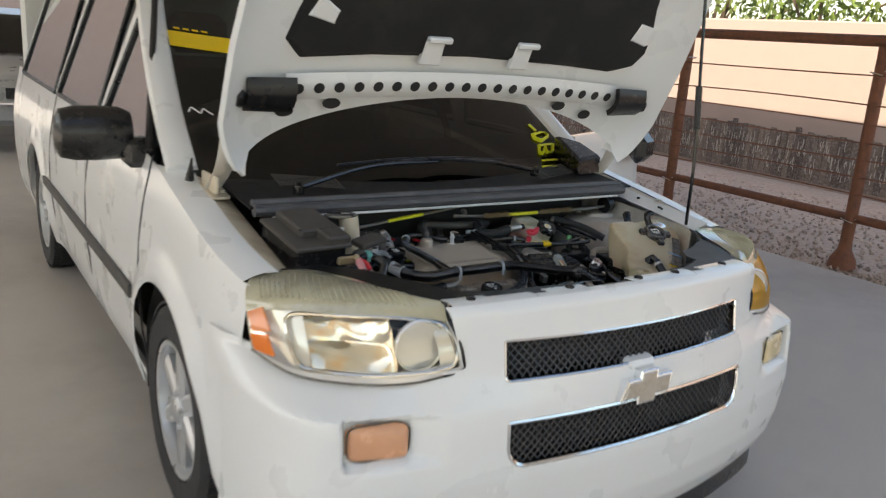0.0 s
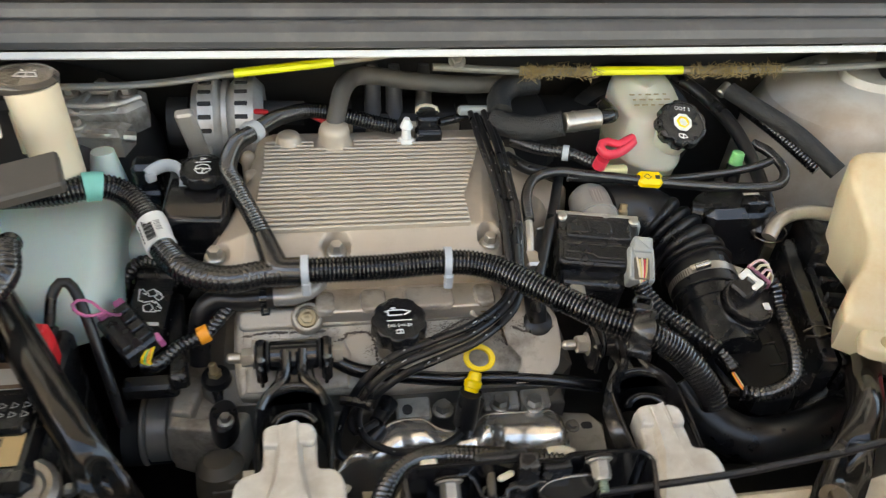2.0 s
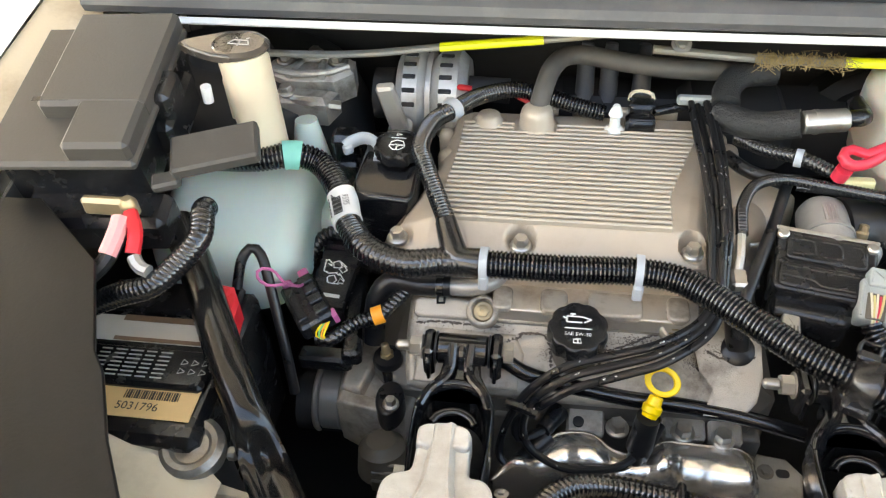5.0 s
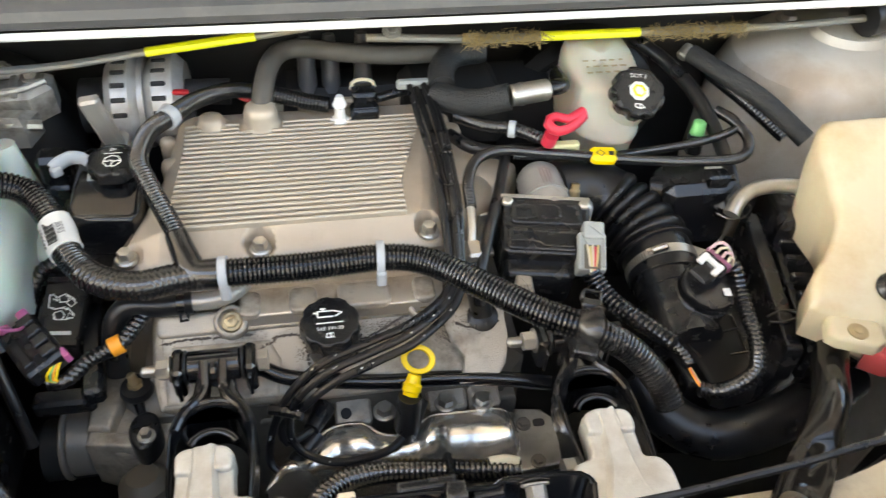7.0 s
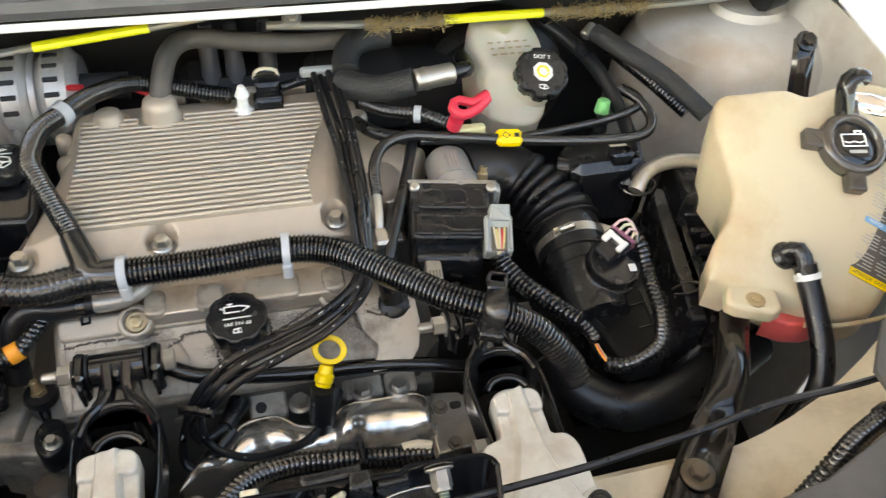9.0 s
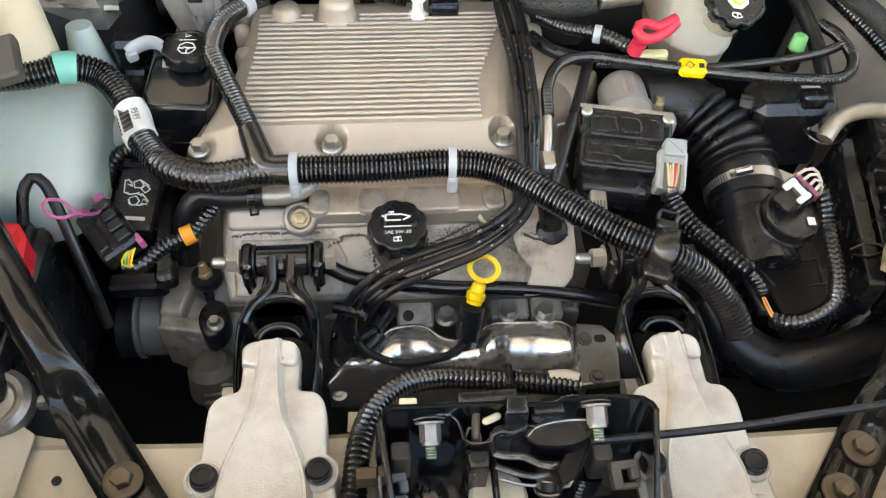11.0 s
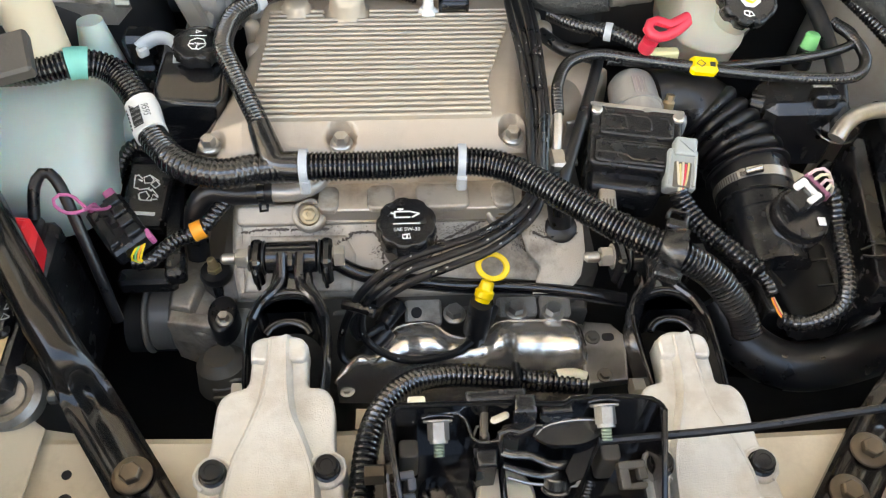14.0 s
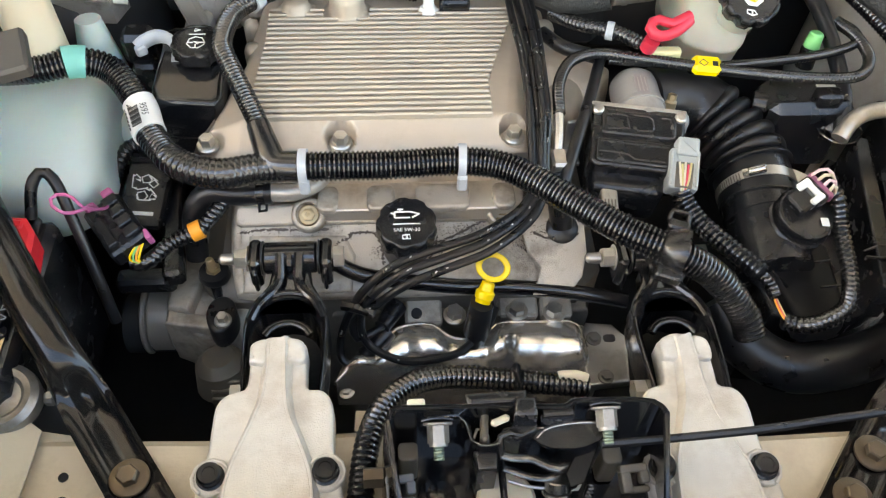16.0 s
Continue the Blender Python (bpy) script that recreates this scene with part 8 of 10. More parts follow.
    pinkish = surf("pinkish_wire", (0.62, 0.42, 0.44), 0.45)
    for i in range(4):
        m = M()
        o = 0.0058 * i
        m.tube([P @ Vector((0.013, 0.012 - o * 1.5, 0.006)), P @ Vector((0.022, 0.014 - o * 1.3, 0.014 - 0.001 * i)), P @ Vector((0.034 - 0.002 * i, 0.006 - o * 0.9, 0.014)), (0.319 - 0.0022 * i, 0.437 - 0.002 * i, 0.832)], 0.0018, 8)
        part("wire", m, NECK if i % 2 else pinkish, s)
    m = M()
    m.box((0.0175, 0, 0.004), (0.006, 0.034, 0.016), 0.002, P)
    part("seal", m, surf("plum_seal", (0.25, 0.08, 0.14), 0.5), s, "plum rubber wire seal")
    m = M()
    m.tube([(0.314, 0.441, 0.833), (0.319, 0.430, 0.827), (0.321, 0.410, 0.812), (0.319, 0.385, 0.805), (0.314, 0.350, 0.800), (0.300, 0.318, 0.797), (0.275, 0.302, 0.796), (0.248, 0.296, 0.796), (0.228, 0.302, 0.796)], 0.0088, 14, rib=0.0062, groove=0.2)
    solo("sensor_loom", m, LOOM, "black corrugated loom curling over the air box", "wiring loom")
    for i, mat in enumerate((ORANGE, PINKRED, PALEWIRE)):
        m = M()
        m.tube([(0.229 + 0.001 * i, 0.300, 0.800), (0.2235 + 0.0016 * i, 0.308, 0.805), (0.2225 + 0.0012 * i, 0.322, 0.806)], 0.0010, 6)
        solo("bare_wire", m, mat, "thin coloured wire bare between two looms", "wire")
    # air box
    b = thing("air_box", "black ribbed plastic air filter box", "air box", (0.33, 0.40, 0.60))
    m = M()
    m.slab([(0.250, 0.345), (0.33, 0.332), (0.40, 0.36), (0.455, 0.54), (0.40, 0.575), (0.352, 0.535), (0.33, 0.43), (0.245, 0.425)], 0.60, 0.742, 0.010)
    part("case", m, PLASTIC, b)
    m = M()
    m.slab([(0.244, 0.412), (0.262, 0.360), (0.266, 0.318), (0.276, 0.312), (0.312, 0.316), (0.322, 0.330), (0.334, 0.420), (0.325, 0.428), (0.255, 0.424)], 0.735, 0.760, 0.006)
    part("inlet_panel", m, SHIELDBLACK, b, "flat black moulded panel below the sensor")
    for x0, y0, x1, y1 in ((0.300, 0.396, 0.330, 0.400), (0.304, 0.364, 0.330, 0.366), (0.272, 0.322, 0.314, 0.327), (0.252, 0.405, 0.268, 0.365)):
        m = M()
        m.tube([(x0, y0, 0.7605), (x1, y1, 0.7605)], 0.0016, 6, smooth=False)
        part("moulded_rib", m, PLASTIC, b)
    for x, w, z in ((0.0, 0.016, 0.800), (0.026, 0.008, 0.794)):
        m = M()
        m.slab([(0.358 + x - 0.2 * w, 0.345), (0.358 + x + w, 0.343), (0.396 + x + w, 0.545), (0.396 + x - 0.2 * w, 0.550)], 0.73, z - 0.020, 0.003, lift=lambda x_, y_: 0.09 * (y_ - 0.30))
        part("edge_rail", m, PLASTIC, b)
    for i in range(8):
        m = M()
        m.box((0.402 + 0.0050 * i, 0.335 + 0.027 * i, 0.778 + 0.002 * i), (0.026, 0.008, 0.018), 0.002, turn=(0, 0, -11))
        part("rib", m, PLASTIC, b)
    m = M()
    m.slab([(0.412, 0.500), (0.485, 0.490), (0.492, 0.575), (0.430, 0.590)], 0.72, 0.826, 0.012)
    part("snorkel", m, PLASTIC, b)
    m = M()
    m.box((0.372, 0.552, 0.815), (0.05, 0.026, 0.026), 0.008, turn=(0, 0, 8))
    m.cyl((0.345, 0.552, 0.812), (0.40, 0.560, 0.818), 0.013, b=0.003)
    m.cyl((0.392, 0.548, 0.80), (0.394, 0.550, 0.832), 0.009)
    part("latch", m, PLASTIC, b)
    for pts in ([(0.345, 0.536, 0.818), (0.352, 0.522, 0.82), (0.372, 0.520, 0.82), (0.39, 0.536, 0.822), (0.372, 0.548, 0.83), (0.35, 0.556, 0.826), (0.340, 0.550, 0.82), (0.348, 0.530, 0.818)], [(0.352, 0.385, 0.785), (0.366, 0.379, 0.79), (0.384, 0.384, 0.79), (0.388, 0.391, 0.79), (0.372, 0.397, 0.788), (0.352, 0.392, 0.785)]):
        m = M()
        m.tube(pts, 0.0017, 6)
        part("spring_clip", m, SATIN, b)


def throttle():
    t = thing("throttle_body", "cast throttle body with black motor cover", "throttle body", (0.115, 0.55, 0.80))
    grey = surf("dull_throttle_casting", (0.34, 0.33, 0.31), 0.42, 0.35, var=0.12, scale=40, bump=0.25, bscale=500, dirt=(0.17, 0.15, 0.12), dirt_amount=0.5, dirt_scale=26)
    m = M()
    m.lathe([(0.0275, 0.0), (0.0275, 0.058), (0.0262, 0.068), (0.021, 0.075), (0.010, 0.079), (0.0, 0.080)], 32, pose(0.1305, 0.532, 0.836, -86, 0, 0))
    m.lathe([(0.0295, 0.024), (0.0295, 0.029), (0.0275, 0.031)], 32, pose(0.1305, 0.532, 0.836, -86, 0, 0))
    m.box((0.127, 0.545, 0.832), (0.108, 0.018, 0.036), 0.004, turn=(0, 0, -10))
    b = part("body", m, grey, t, angle=50)
    m = M()
    m.cyl((0.166, 0.562, 0.834), (0.167, 0.566, 0.848), 0.0070, b=0.002)
    m.cyl((0.167, 0.565, 0.846), (0.168, 0.568, 0.854), 0.0050, seg=6)
    part("stop_screw", m, BRASS, b)
    m = M()
    m.slab(rounded(-0.008, -0.016, 0.008, 0.016, 0.002), 0.0, 0.0022, 0.001, pose(0.1305, 0.572, 0.8645, 5, 0, 0))
    cp = part("cast_plate", m, grey, b)
    m = M()
    for x in (-0.004, 0.0, 0.004):
        m.box((x, 0, 0.0026), (0.0010, 0.024 - abs(x), 0.0008), 0.0002, pose(0.1305, 0.572, 0.8645, 5, 0, 0))
    part("cast_mark", m, STEEL, cp, "raised marks, unreadable")
    K = pose(0.113, 0.500, 0.834, 14, 0, -11)
    m = M()
    m.slab(rounded(-0.050, -0.034, 0.050, 0.043, 0.010, 5), -0.03, 0.0205, 0.005, K)
    m.slab(rounded(-0.047, -0.056, 0.034, 0.030, 0.012, 5), -0.045, 0.0065, 0.010, K)
    m.slab(rounded(-0.040, 0.004, 0.040, 0.036, 0.006), 0.015, 0.0240, 0.0030, K)
    m.slab(rounded(-0.044, -0.030, 0.040, 0.000, 0.006), 0.015, 0.0232, 0.0030, K)
    mc = part("motor_cover", m, PLASTIC, t, "glossy black moulded motor cover", angle=50)
    for pts in ([(-0.036, 0.028), (-0.014, 0.030), (-0.010, 0.012), (-0.034, 0.010)], [(-0.006, 0.030), (0.014, 0.030), (0.016, 0.012), (-0.004, 0.011)], [(-0.040, -0.006), (0.034, -0.006)], [(-0.040, -0.018), (-0.010, -0.018), (-0.006, -0.024), (0.030, -0.024)], [(0.024, 0.030), (0.034, 0.030), (0.036, 0.010)]):
        m = M()
        m.tube([K @ Vector((x, y, 0.0242 if y > 0.002 else 0.0234)) for x, y in pts], 0.0011, 6, smooth=False)
        part("moulded_rib", m, PLASTIC, mc)
    m = M()
    m.slab(rounded(-0.0515, 0.0415, 0.0515, 0.0465, 0.002), -0.01, 0.0195, 0.001, K)
    part("gasket", m, STEEL, t, "bright metal gasket edge")
    for x, y in ((-0.044, 0.034), (0.044, 0.034)):
        m = M()
        m.lathe([(0.0062, 0.019), (0.0062, 0.0240), (0.0045, 0.0255), (0.0, 0.0252)], 16, K @ pose(x, y, 0))
        part("screw", m, STEEL, t)
    q = pose(0.154, 0.462, 0.846, 25, 0, -12)
    m = M()
    m.slab(rounded(-0.0155, -0.026, 0.0155, 0.018, 0.003), -0.012, 0.011, 0.003, q)
    m.slab(rounded(-0.0100, 0.010, 0.0130, 0.030, 0.003), -0.010, 0.015, 0.003, q)
    g = solo("grey_plug", m, GREYPLUG, "grey electrical plug with coloured wires", "electrical plug")
    for x in (-0.013, 0.013):
        m = M()
        m.box((x, -0.006, 0.012), (0.003, 0.034, 0.003), 0.001, q)
        part("side_rail", m, GREYPLUG, g)
    m = M()
    m.box((0.0, -0.011, 0.0108), (0.018, 0.028, 0.002), 0.0008, q)
    part("wire_window", m, GREYBROWN, g)
    for i, mat in enumerate((NECK, PALEWIRE, NECK, PINKRED, PALEWIRE)):
        m = M()
        m.tube([q @ Vector((-0.006 + 0.003 * i, 0.002 - 0.002 * (i % 2), 0.0125)), q @ Vector((-0.004 + 0.0022 * i, -0.014, 0.0135)), q @ Vector((-0.001 + 0.001 * i, -0.030, 0.008))], 0.0012, 6)
        part("wire", m, mat, g)
    m = M()
    m.tube([(0.148, 0.438, 0.838), (0.153, 0.428, 0.830), (0.166, 0.406, 0.822), (0.188, 0.375, 0.820), (0.213, 0.343, 0.818)], 0.0112, 16, rib=0.0060, groove=0.18)
    solo("plug_loom", m, LOOM, "black corrugated loom from the grey plug", "wiring loom")
    m = M()
    m.tube([(0.213, 0.343, 0.816), (0.220, 0.334, 0.812), (0.2235, 0.322, 0.808)], 0.0070, 12, rib=0.0050)
    solo("thin_loom", m, LOOM, "short thin corrugated end with bare wires", "wiring loom")
    m = M()
    m.slab(rounded(-0.009, -0.016, 0.009, 0.016, 0.003), -0.012, 0.012, 0.003, pose(0.078, 0.446, 0.812, 8, 0, -6))
    sb = solo("small_bracket", m, STEEL, "small grooved steel bracket", "bracket")
    for i in range(4):
        m = M()
        m.box((-0.005 + 0.0035 * i, -0.008, 0.0125), (0.0016, 0.010, 0.0012), 0.0004, pose(0.078, 0.446, 0.812, 8, 0, -6))
        part("groove", m, OLDCAST, sb)


def left_side():
    # fuse box
    f = thing("fuse_box", "weathered dark fuse box with a brownish grey lid", "fuse box", (-0.65, 0.56, 0.86))
    m = M()
    T = pose(-0.681, 0.560, 1.000, 9, 0, 5)
    m.box((0, 0, -0.050), (0.150, 0.205, 0.075), 0.008, T)
    m.box((0.082, 0.01, -0.055), (0.022, 0.10, 0.05), 0.006, T)
    m.box((0.085, 0.0, -0.02), (0.02, 0.05, 0.04), 0.006, T)
    m.box((0.02, -0.12, -0.09), (0.16, 0.05, 0.05), 0.008, T)
    part("base", m, PLASTIC, f)
    m = M()
    m.box((0.022, 0.03, 0.0), (0.116, 0.155, 0.028), 0.005, T)
    m.box((0.045, -0.075, 0.0), (0.070, 0.07, 0.028), 0.005, T)
    m.box((0, -0.004, -0.013), (0.166, 0.222, 0.012), 0.004, T)
    lid = part("lid", m, FUSELID, f, "brownish grey weathered lid")
    for x, y, a in ((0.02, 0.04, 0), (-0.02, -0.04, 0), (0.05, -0.03, 20), (0.02, 0.08, 10)):
        m = M()
        m.box((x, y, 0.0133), (0.04, 0.006, 0.0012), 0.0003, T, (0, 0, a))
        part("lid_mark", m, PLASTIC, lid)
    m = M()
    m.box((-0.615, 0.432, 0.938), (0.06, 0.012, 0.022), 0.004)
    m.lathe([(0.009, 0.940), (0.009, 0.947), (0.005, 0.953)], 12, pose(-0.592, 0.428, 0))
    part("terminal_plate", m, BRASS, f, "bare metal terminal with brass nut")
    m = M()
    m.cyl((-0.560, 0.587, 0.965), (-0.558, 0.585, 0.985), 0.006)
    part("fuse_tip", m, PAPER, f)
    # battery
    DX, DY, DZ = -0.050, 0.028, -0.028
    b = thing("battery", "black car battery with brown and white labels", "battery", (-0.522, 0.28, 0.66))
    m = M()
    m.box((-0.522, 0.310, 0.755), (0.175, 0.20, 0.19), 0.008)
    m.box((-0.522, 0.290, 0.853), (0.15, 0.048, 0.012), 0.004)
    m.box((-0.522, 0.385, 0.852), (0.15, 0.045, 0.010), 0.004)
    shift(m, DX, DY, DZ)
    part("case", m, PLASTIC, b)
    def lbl(x, y, w, h, z, mat, lab):
        m = M()
        m.box((x, y, z), (w, h, 0.001), 0.0003)
        shift(m, DX, DY, DZ)
        return part("label", m, mat, b, lab)
    l1 = lbl(-0.508, 0.251, 0.120, 0.036, 0.8515, surf("tan_label", (0.72, 0.50, 0.24), 0.45, var=0.12, scale=20), "tan label with a bar code and number")
    words("5031796", 0.0125, pose(-0.505 + DX, 0.245 + DY, 0.8524 + DZ), INK, l1)
    m = M()
    for i in range(22):
        m.box((-0.522 + 0.0026 * i, 0.259, 0.8523), (0.0010 + 0.0006 * (i % 3), 0.010, 0.0005), 0.0001)
    shift(m, DX, DY, DZ)
    part("bar_code", m, INK, l1)
    l2 = lbl(-0.525, 0.340, 0.15, 0.034, 0.8515, surf("cream_label", (0.62, 0.58, 0.50), 0.45, var=0.1, scale=20), "cream and brown brand label")
    m = M()
    m.box((-0.51, 0.354, 0.8525), (0.11, 0.008, 0.0006), 0.0002)
    m.box((-0.51, 0.326, 0.8525), (0.11, 0.005, 0.0006), 0.0002)
    shift(m, DX, DY, DZ)
    part("label_stripe", m, surf("brown_stripe", (0.20, 0.12, 0.07), 0.5), l2)
    m = M()
    for i in range(7):
        for j in range(5):
            m.box((-0.560 + 0.016 * j, 0.306 - 0.0052 * i, 0.8597), (0.011 + 0.003 * ((i * 3 + j) % 3) / 2, 0.0016, 0.0005), 0.0001)
    shift(m, DX, DY, DZ)
    sp = part("small_print", m, GREYINK, b, "grey unreadable small print")
    sp["kind"] = "stuff"
    m = M()
    for k in range(6):
        m.tube([(-0.474 + 0.011 * (k % 3) + 0.004 * math.cos(t), 0.296 - 0.011 * (k // 3) + 0.004 * math.sin(t), 0.8597) for t in [i * math.pi / 5 for i in range(11)]], 0.0006, 4)
    shift(m, DX, DY, DZ)
    part("hazard_symbol", m, GREYINK, b)
    m = M()
    m.prism([(-0.508, 0.391), (-0.479, 0.352), (-0.474, 0.356), (-0.477, 0.396), (-0.488, 0.414), (-0.518, 0.413)], 0.815, 0.852, 0.004, lift=lambda x, y: -0.25 * (x + 0.495))
    m.box((-0.498, 0.402, 0.853), (0.022, 0.010, 0.006), 0.002, turn=(0, 14, 0))
    shift(m, -0.012, 0.002, 0.0)
    part("terminal_cover", m, RED, b, "bright red positive terminal cover")
    m = M()
    m.tube([(-0.505, 0.430, 0.83), (-0.500, 0.448, 0.856), (-0.490, 0.458, 0.866), (-0.478, 0.452, 0.860), (-0.466, 0.430, 0.835), (-0.450, 0.395, 0.78), (-0.44, 0.37, 0.73)], 0.0058, 12)
    solo("battery_cable", m, RUBBER, "thick black battery cable", "cable")
    # cable ends by the fuse box
    m = M()
    m.tube([(-0.593, 0.405, 0.936), (-0.595, 0.385, 0.926), (-0.605, 0.365, 0.915), (-0.64, 0.345, 0.895), (-0.70, 0.335, 0.87)], 0.0085, 10)
    c = solo("starter_cable", m, RUBBER, "black cable under a pink and red boot", "cable")
    m = M()
    m.tube([(-0.594, 0.412, 0.940), (-0.594, 0.395, 0.933), (-0.598, 0.376, 0.923)], 0.0095, 10)
    part("pink_boot", m, surf("faded_pink", (0.72, 0.32, 0.32), 0.5), c)
    m = M()
    m.tube([(-0.588, 0.420, 0.942), (-0.576, 0.400, 0.934), (-0.575, 0.382, 0.922)], 0.0075, 8, flat=0.7)
    part("red_boot", m, RED, c)
    m = M()
    m.tube([(-0.575, 0.382, 0.918), (-0.568, 0.374, 0.912), (-0.556, 0.370, 0.91)], 0.007, 8)
    part("cable_lug", m, PULLEY, c, "bare twisted metal lug")
    m = M()
    m.tube([(-0.524, 0.452, 0.925), (-0.522, 0.440, 0.929), (-0.518, 0.412, 0.920), (-0.536, 0.387, 0.905), (-0.557, 0.366, 0.895), (-0.594, 0.359, 0.885), (-0.64, 0.352, 0.865)], 0.0125, 16, rib=0.005, groove=0.06)
    solo("thick_loom", m, LOOM, "thick black taped loom over the battery", "wiring loom")
    m = M()
    m.box((0, 0, 0), (0.092, 0.050, 0.016), 0.003, pose(-0.520, 0.497, 0.966, 12, -6, 16))
    m.box((-0.055, -0.02, -0.01), (0.03, 0.02, 0.012), 0.003, pose(-0.520, 0.497, 0.966, 12, -6, 16))
    solo("foam_wrap", m, GREY, "flat dark grey foam wrap round the loom", "foam wrap")
    # washer tank, filler neck and cap
    w = thing("washer_tank", "pale blue-green washer fluid tank with an ivory filler neck", "washer tank", (-0.53, 0.57, 0.62))
    m = M()
    base = rounded(-0.632, 0.452, -0.452, 0.665, 0.055, 7)
    m.slab(base, 0.772, 0.858, 0.030, lift=lambda x, y: 0.16 * (y - 0.56) - 0.06 * (x + 0.54), steps=6)
    m.cyl((-0.445, 0.60, 0.74), (-0.445, 0.605, 0.81), 0.030, seg=18, b=0.012)
    m.cyl((-0.475, 0.645, 0.78), (-0.478, 0.66, 0.895), 0.036, 0.014, seg=18)
    part("tank", m, TEAL, w, angle=70)
    m = M()
    m.cyl((-0.510, 0.603, 0.880), (-0.523, 0.622, 1.006), 0.0260, 0.0285, seg=32)
    m.cyl((-0.5465, 0.615, 0.925), (-0.549, 0.619, 0.975), 0.004)
    part("filler_neck", m, NECK, w, "ivory plastic filler neck")
    m = M()
    K = pose(-0.528, 0.630, 1.006, -4, 2, 0)
    m.lathe([(0.031, -0.004), (0.0335, 0.0), (0.0335, 0.006), (0.029, 0.010), (0.027, 0.0085), (0.0, 0.0085)], 32, K)
    m.slab([(-0.068, -0.008), (-0.050, -0.020), (-0.022, -0.0315), (0.0, -0.034), (0.0, 0.034), (-0.022, 0.030), (-0.048, 0.014), (-0.067, 0.002)], -0.001, 0.0085, 0.003, K)
    c = part("cap", m, WASHCAP, w, "shiny dark cap with a white washer symbol")
    m = M()
    for x0, y0, x1, y1 in ((-0.012, -0.004, 0.012, -0.004), (-0.012, -0.004, -0.008, 0.006), (0.012, -0.004, 0.008, 0.006), (-0.008, 0.006, 0.008, 0.006), (0, -0.008, 0, 0.010), (-0.005, 0.010, -0.008, 0.013), (0.005, 0.010, 0.008, 0.013)):
        m.tube([K @ Vector((x0, y0, 0.0088)), K @ Vector((x1, y1, 0.0088))], 0.0009, 4, smooth=False)
    part("cap_symbol", m, GREYINK, c)
    # belt routing sign and relay box
    r = thing("accessory_bracket", "black plastic bracket with a white belt routing diagram", "bracket", (-0.42, 0.50, 0.70))
    m = M()
    K = pose(-0.424, 0.512, 0.772, 14, 4, -3)
    m.prism([(-0.024, -0.044), (0.024, -0.044), (0.027, 0.040), (-0.022, 0.036)], -0.012, 0.004, 0.003, K)
    m.box((0.0, 0.048, -0.004), (0.05, 0.02, 0.02), 0.004, K)
    m.box((-0.418, 0.424, 0.728), (0.062, 0.022, 0.022), 0.004)
    m.box((-0.394, 0.485, 0.745), (0.022, 0.15, 0.024), 0.004, turn=(0, 0, 8))
    b2 = part("plate", m, PLASTIC, r)
    m = M()
    for x, y, q in ((0.001, 0.0155, 0.0058), (0.0095, 0.0100, 0.0050), (-0.0075, 0.0140, 0.0028), (-0.0105, 0.0040, 0.0026), (0.0045, 0.0025, 0.0028), (-0.001, -0.0055, 0.0062), (0.0105, -0.0065, 0.0042), (-0.0125, 0.0205, 0.0018)):
        m.tube([K @ Vector((x + q * math.cos(t), y + q * math.sin(t), 0.0045)) for t in [i * math.pi / 7 for i in range(15)]], 0.0008, 4)
    for run in ([(-0.0140, 0.0205), (-0.0130, 0.0040), (-0.0105, 0.0014), (-0.002, 0.0028), (0.0040, 0.0050)], [(-0.0112, 0.0210), (-0.0055, 0.0160)], [(0.0065, 0.0040), (0.0145, -0.0050)], [(-0.0070, -0.0040), (-0.004, -0.0108), (0.009, -0.0105)], [(0.004, 0.0200), (0.0130, 0.0140)]):
        m.tube([K @ Vector((x, y, 0.0045)) for x, y in run], 0.0008, 4, smooth=False)
    m.box((0.001, -0.0270, 0.0045), (0.027, 0.0045, 0.0008), 0.0002, K)
    part("diagram", m, WINK, b2, "white belt routing diagram")
    c = thing("fuel_pump_plug", "black multi-way plug with pink locks and a pink loop", "electrical plug", (-0.465, 0.48, 0.77))
    m = M()
    K = pose(-0.430, 0.436, 0.803, 12, 0, -55) @ Matrix.Diagonal((1.14, 0.98, 1, 1))
    m.box((0, 0, 0), (0.062, 0.042, 0.022), 0.003, K)
    for i in range(4):
        m.box((-0.022 + 0.014 * i, 0.010, 0.013), (0.011, 0.016, 0.006), 0.001, K)
    m.box((0, -0.012, 0.012), (0.045, 0.010, 0.004), 0.001, K)
    part("shell", m, PLASTIC, c)
    m = M()
    m.box((-0.034, 0.012, 0.006), (0.010, 0.012, 0.016), 0.002, K)
    part("lock", m, PINK, c, "pink plug lock")
    m = M()
    m.box((-0.030, -0.010, 0.006), (0.008, 0.012, 0.018), 0.002, K)
    part("lock", m, PINK, c, "pink plug lock")
    m = M()
    m.box((0.030, 0.020, 0.004), (0.012, 0.006, 0.012), 0.001, K)
    part("lock", m, PINK, c, "pink plug lock")
    m = M()
    p = [(-0.450, 0.452, 0.818), (-0.448, 0.436, 0.84), (-0.441, 0.412, 0.862), (-0.455, 0.405, 0.865), (-0.470, 0.415, 0.866), (-0.471, 0.427, 0.866), (-0.457, 0.428, 0.864), (-0.441, 0.415, 0.860), (-0.438, 0.440, 0.83), (-0.440, 0.458, 0.815)]
    m.tube(p, 0.0017, 6)
    part("loop", m, PINK, c, "thin pink wire loop")
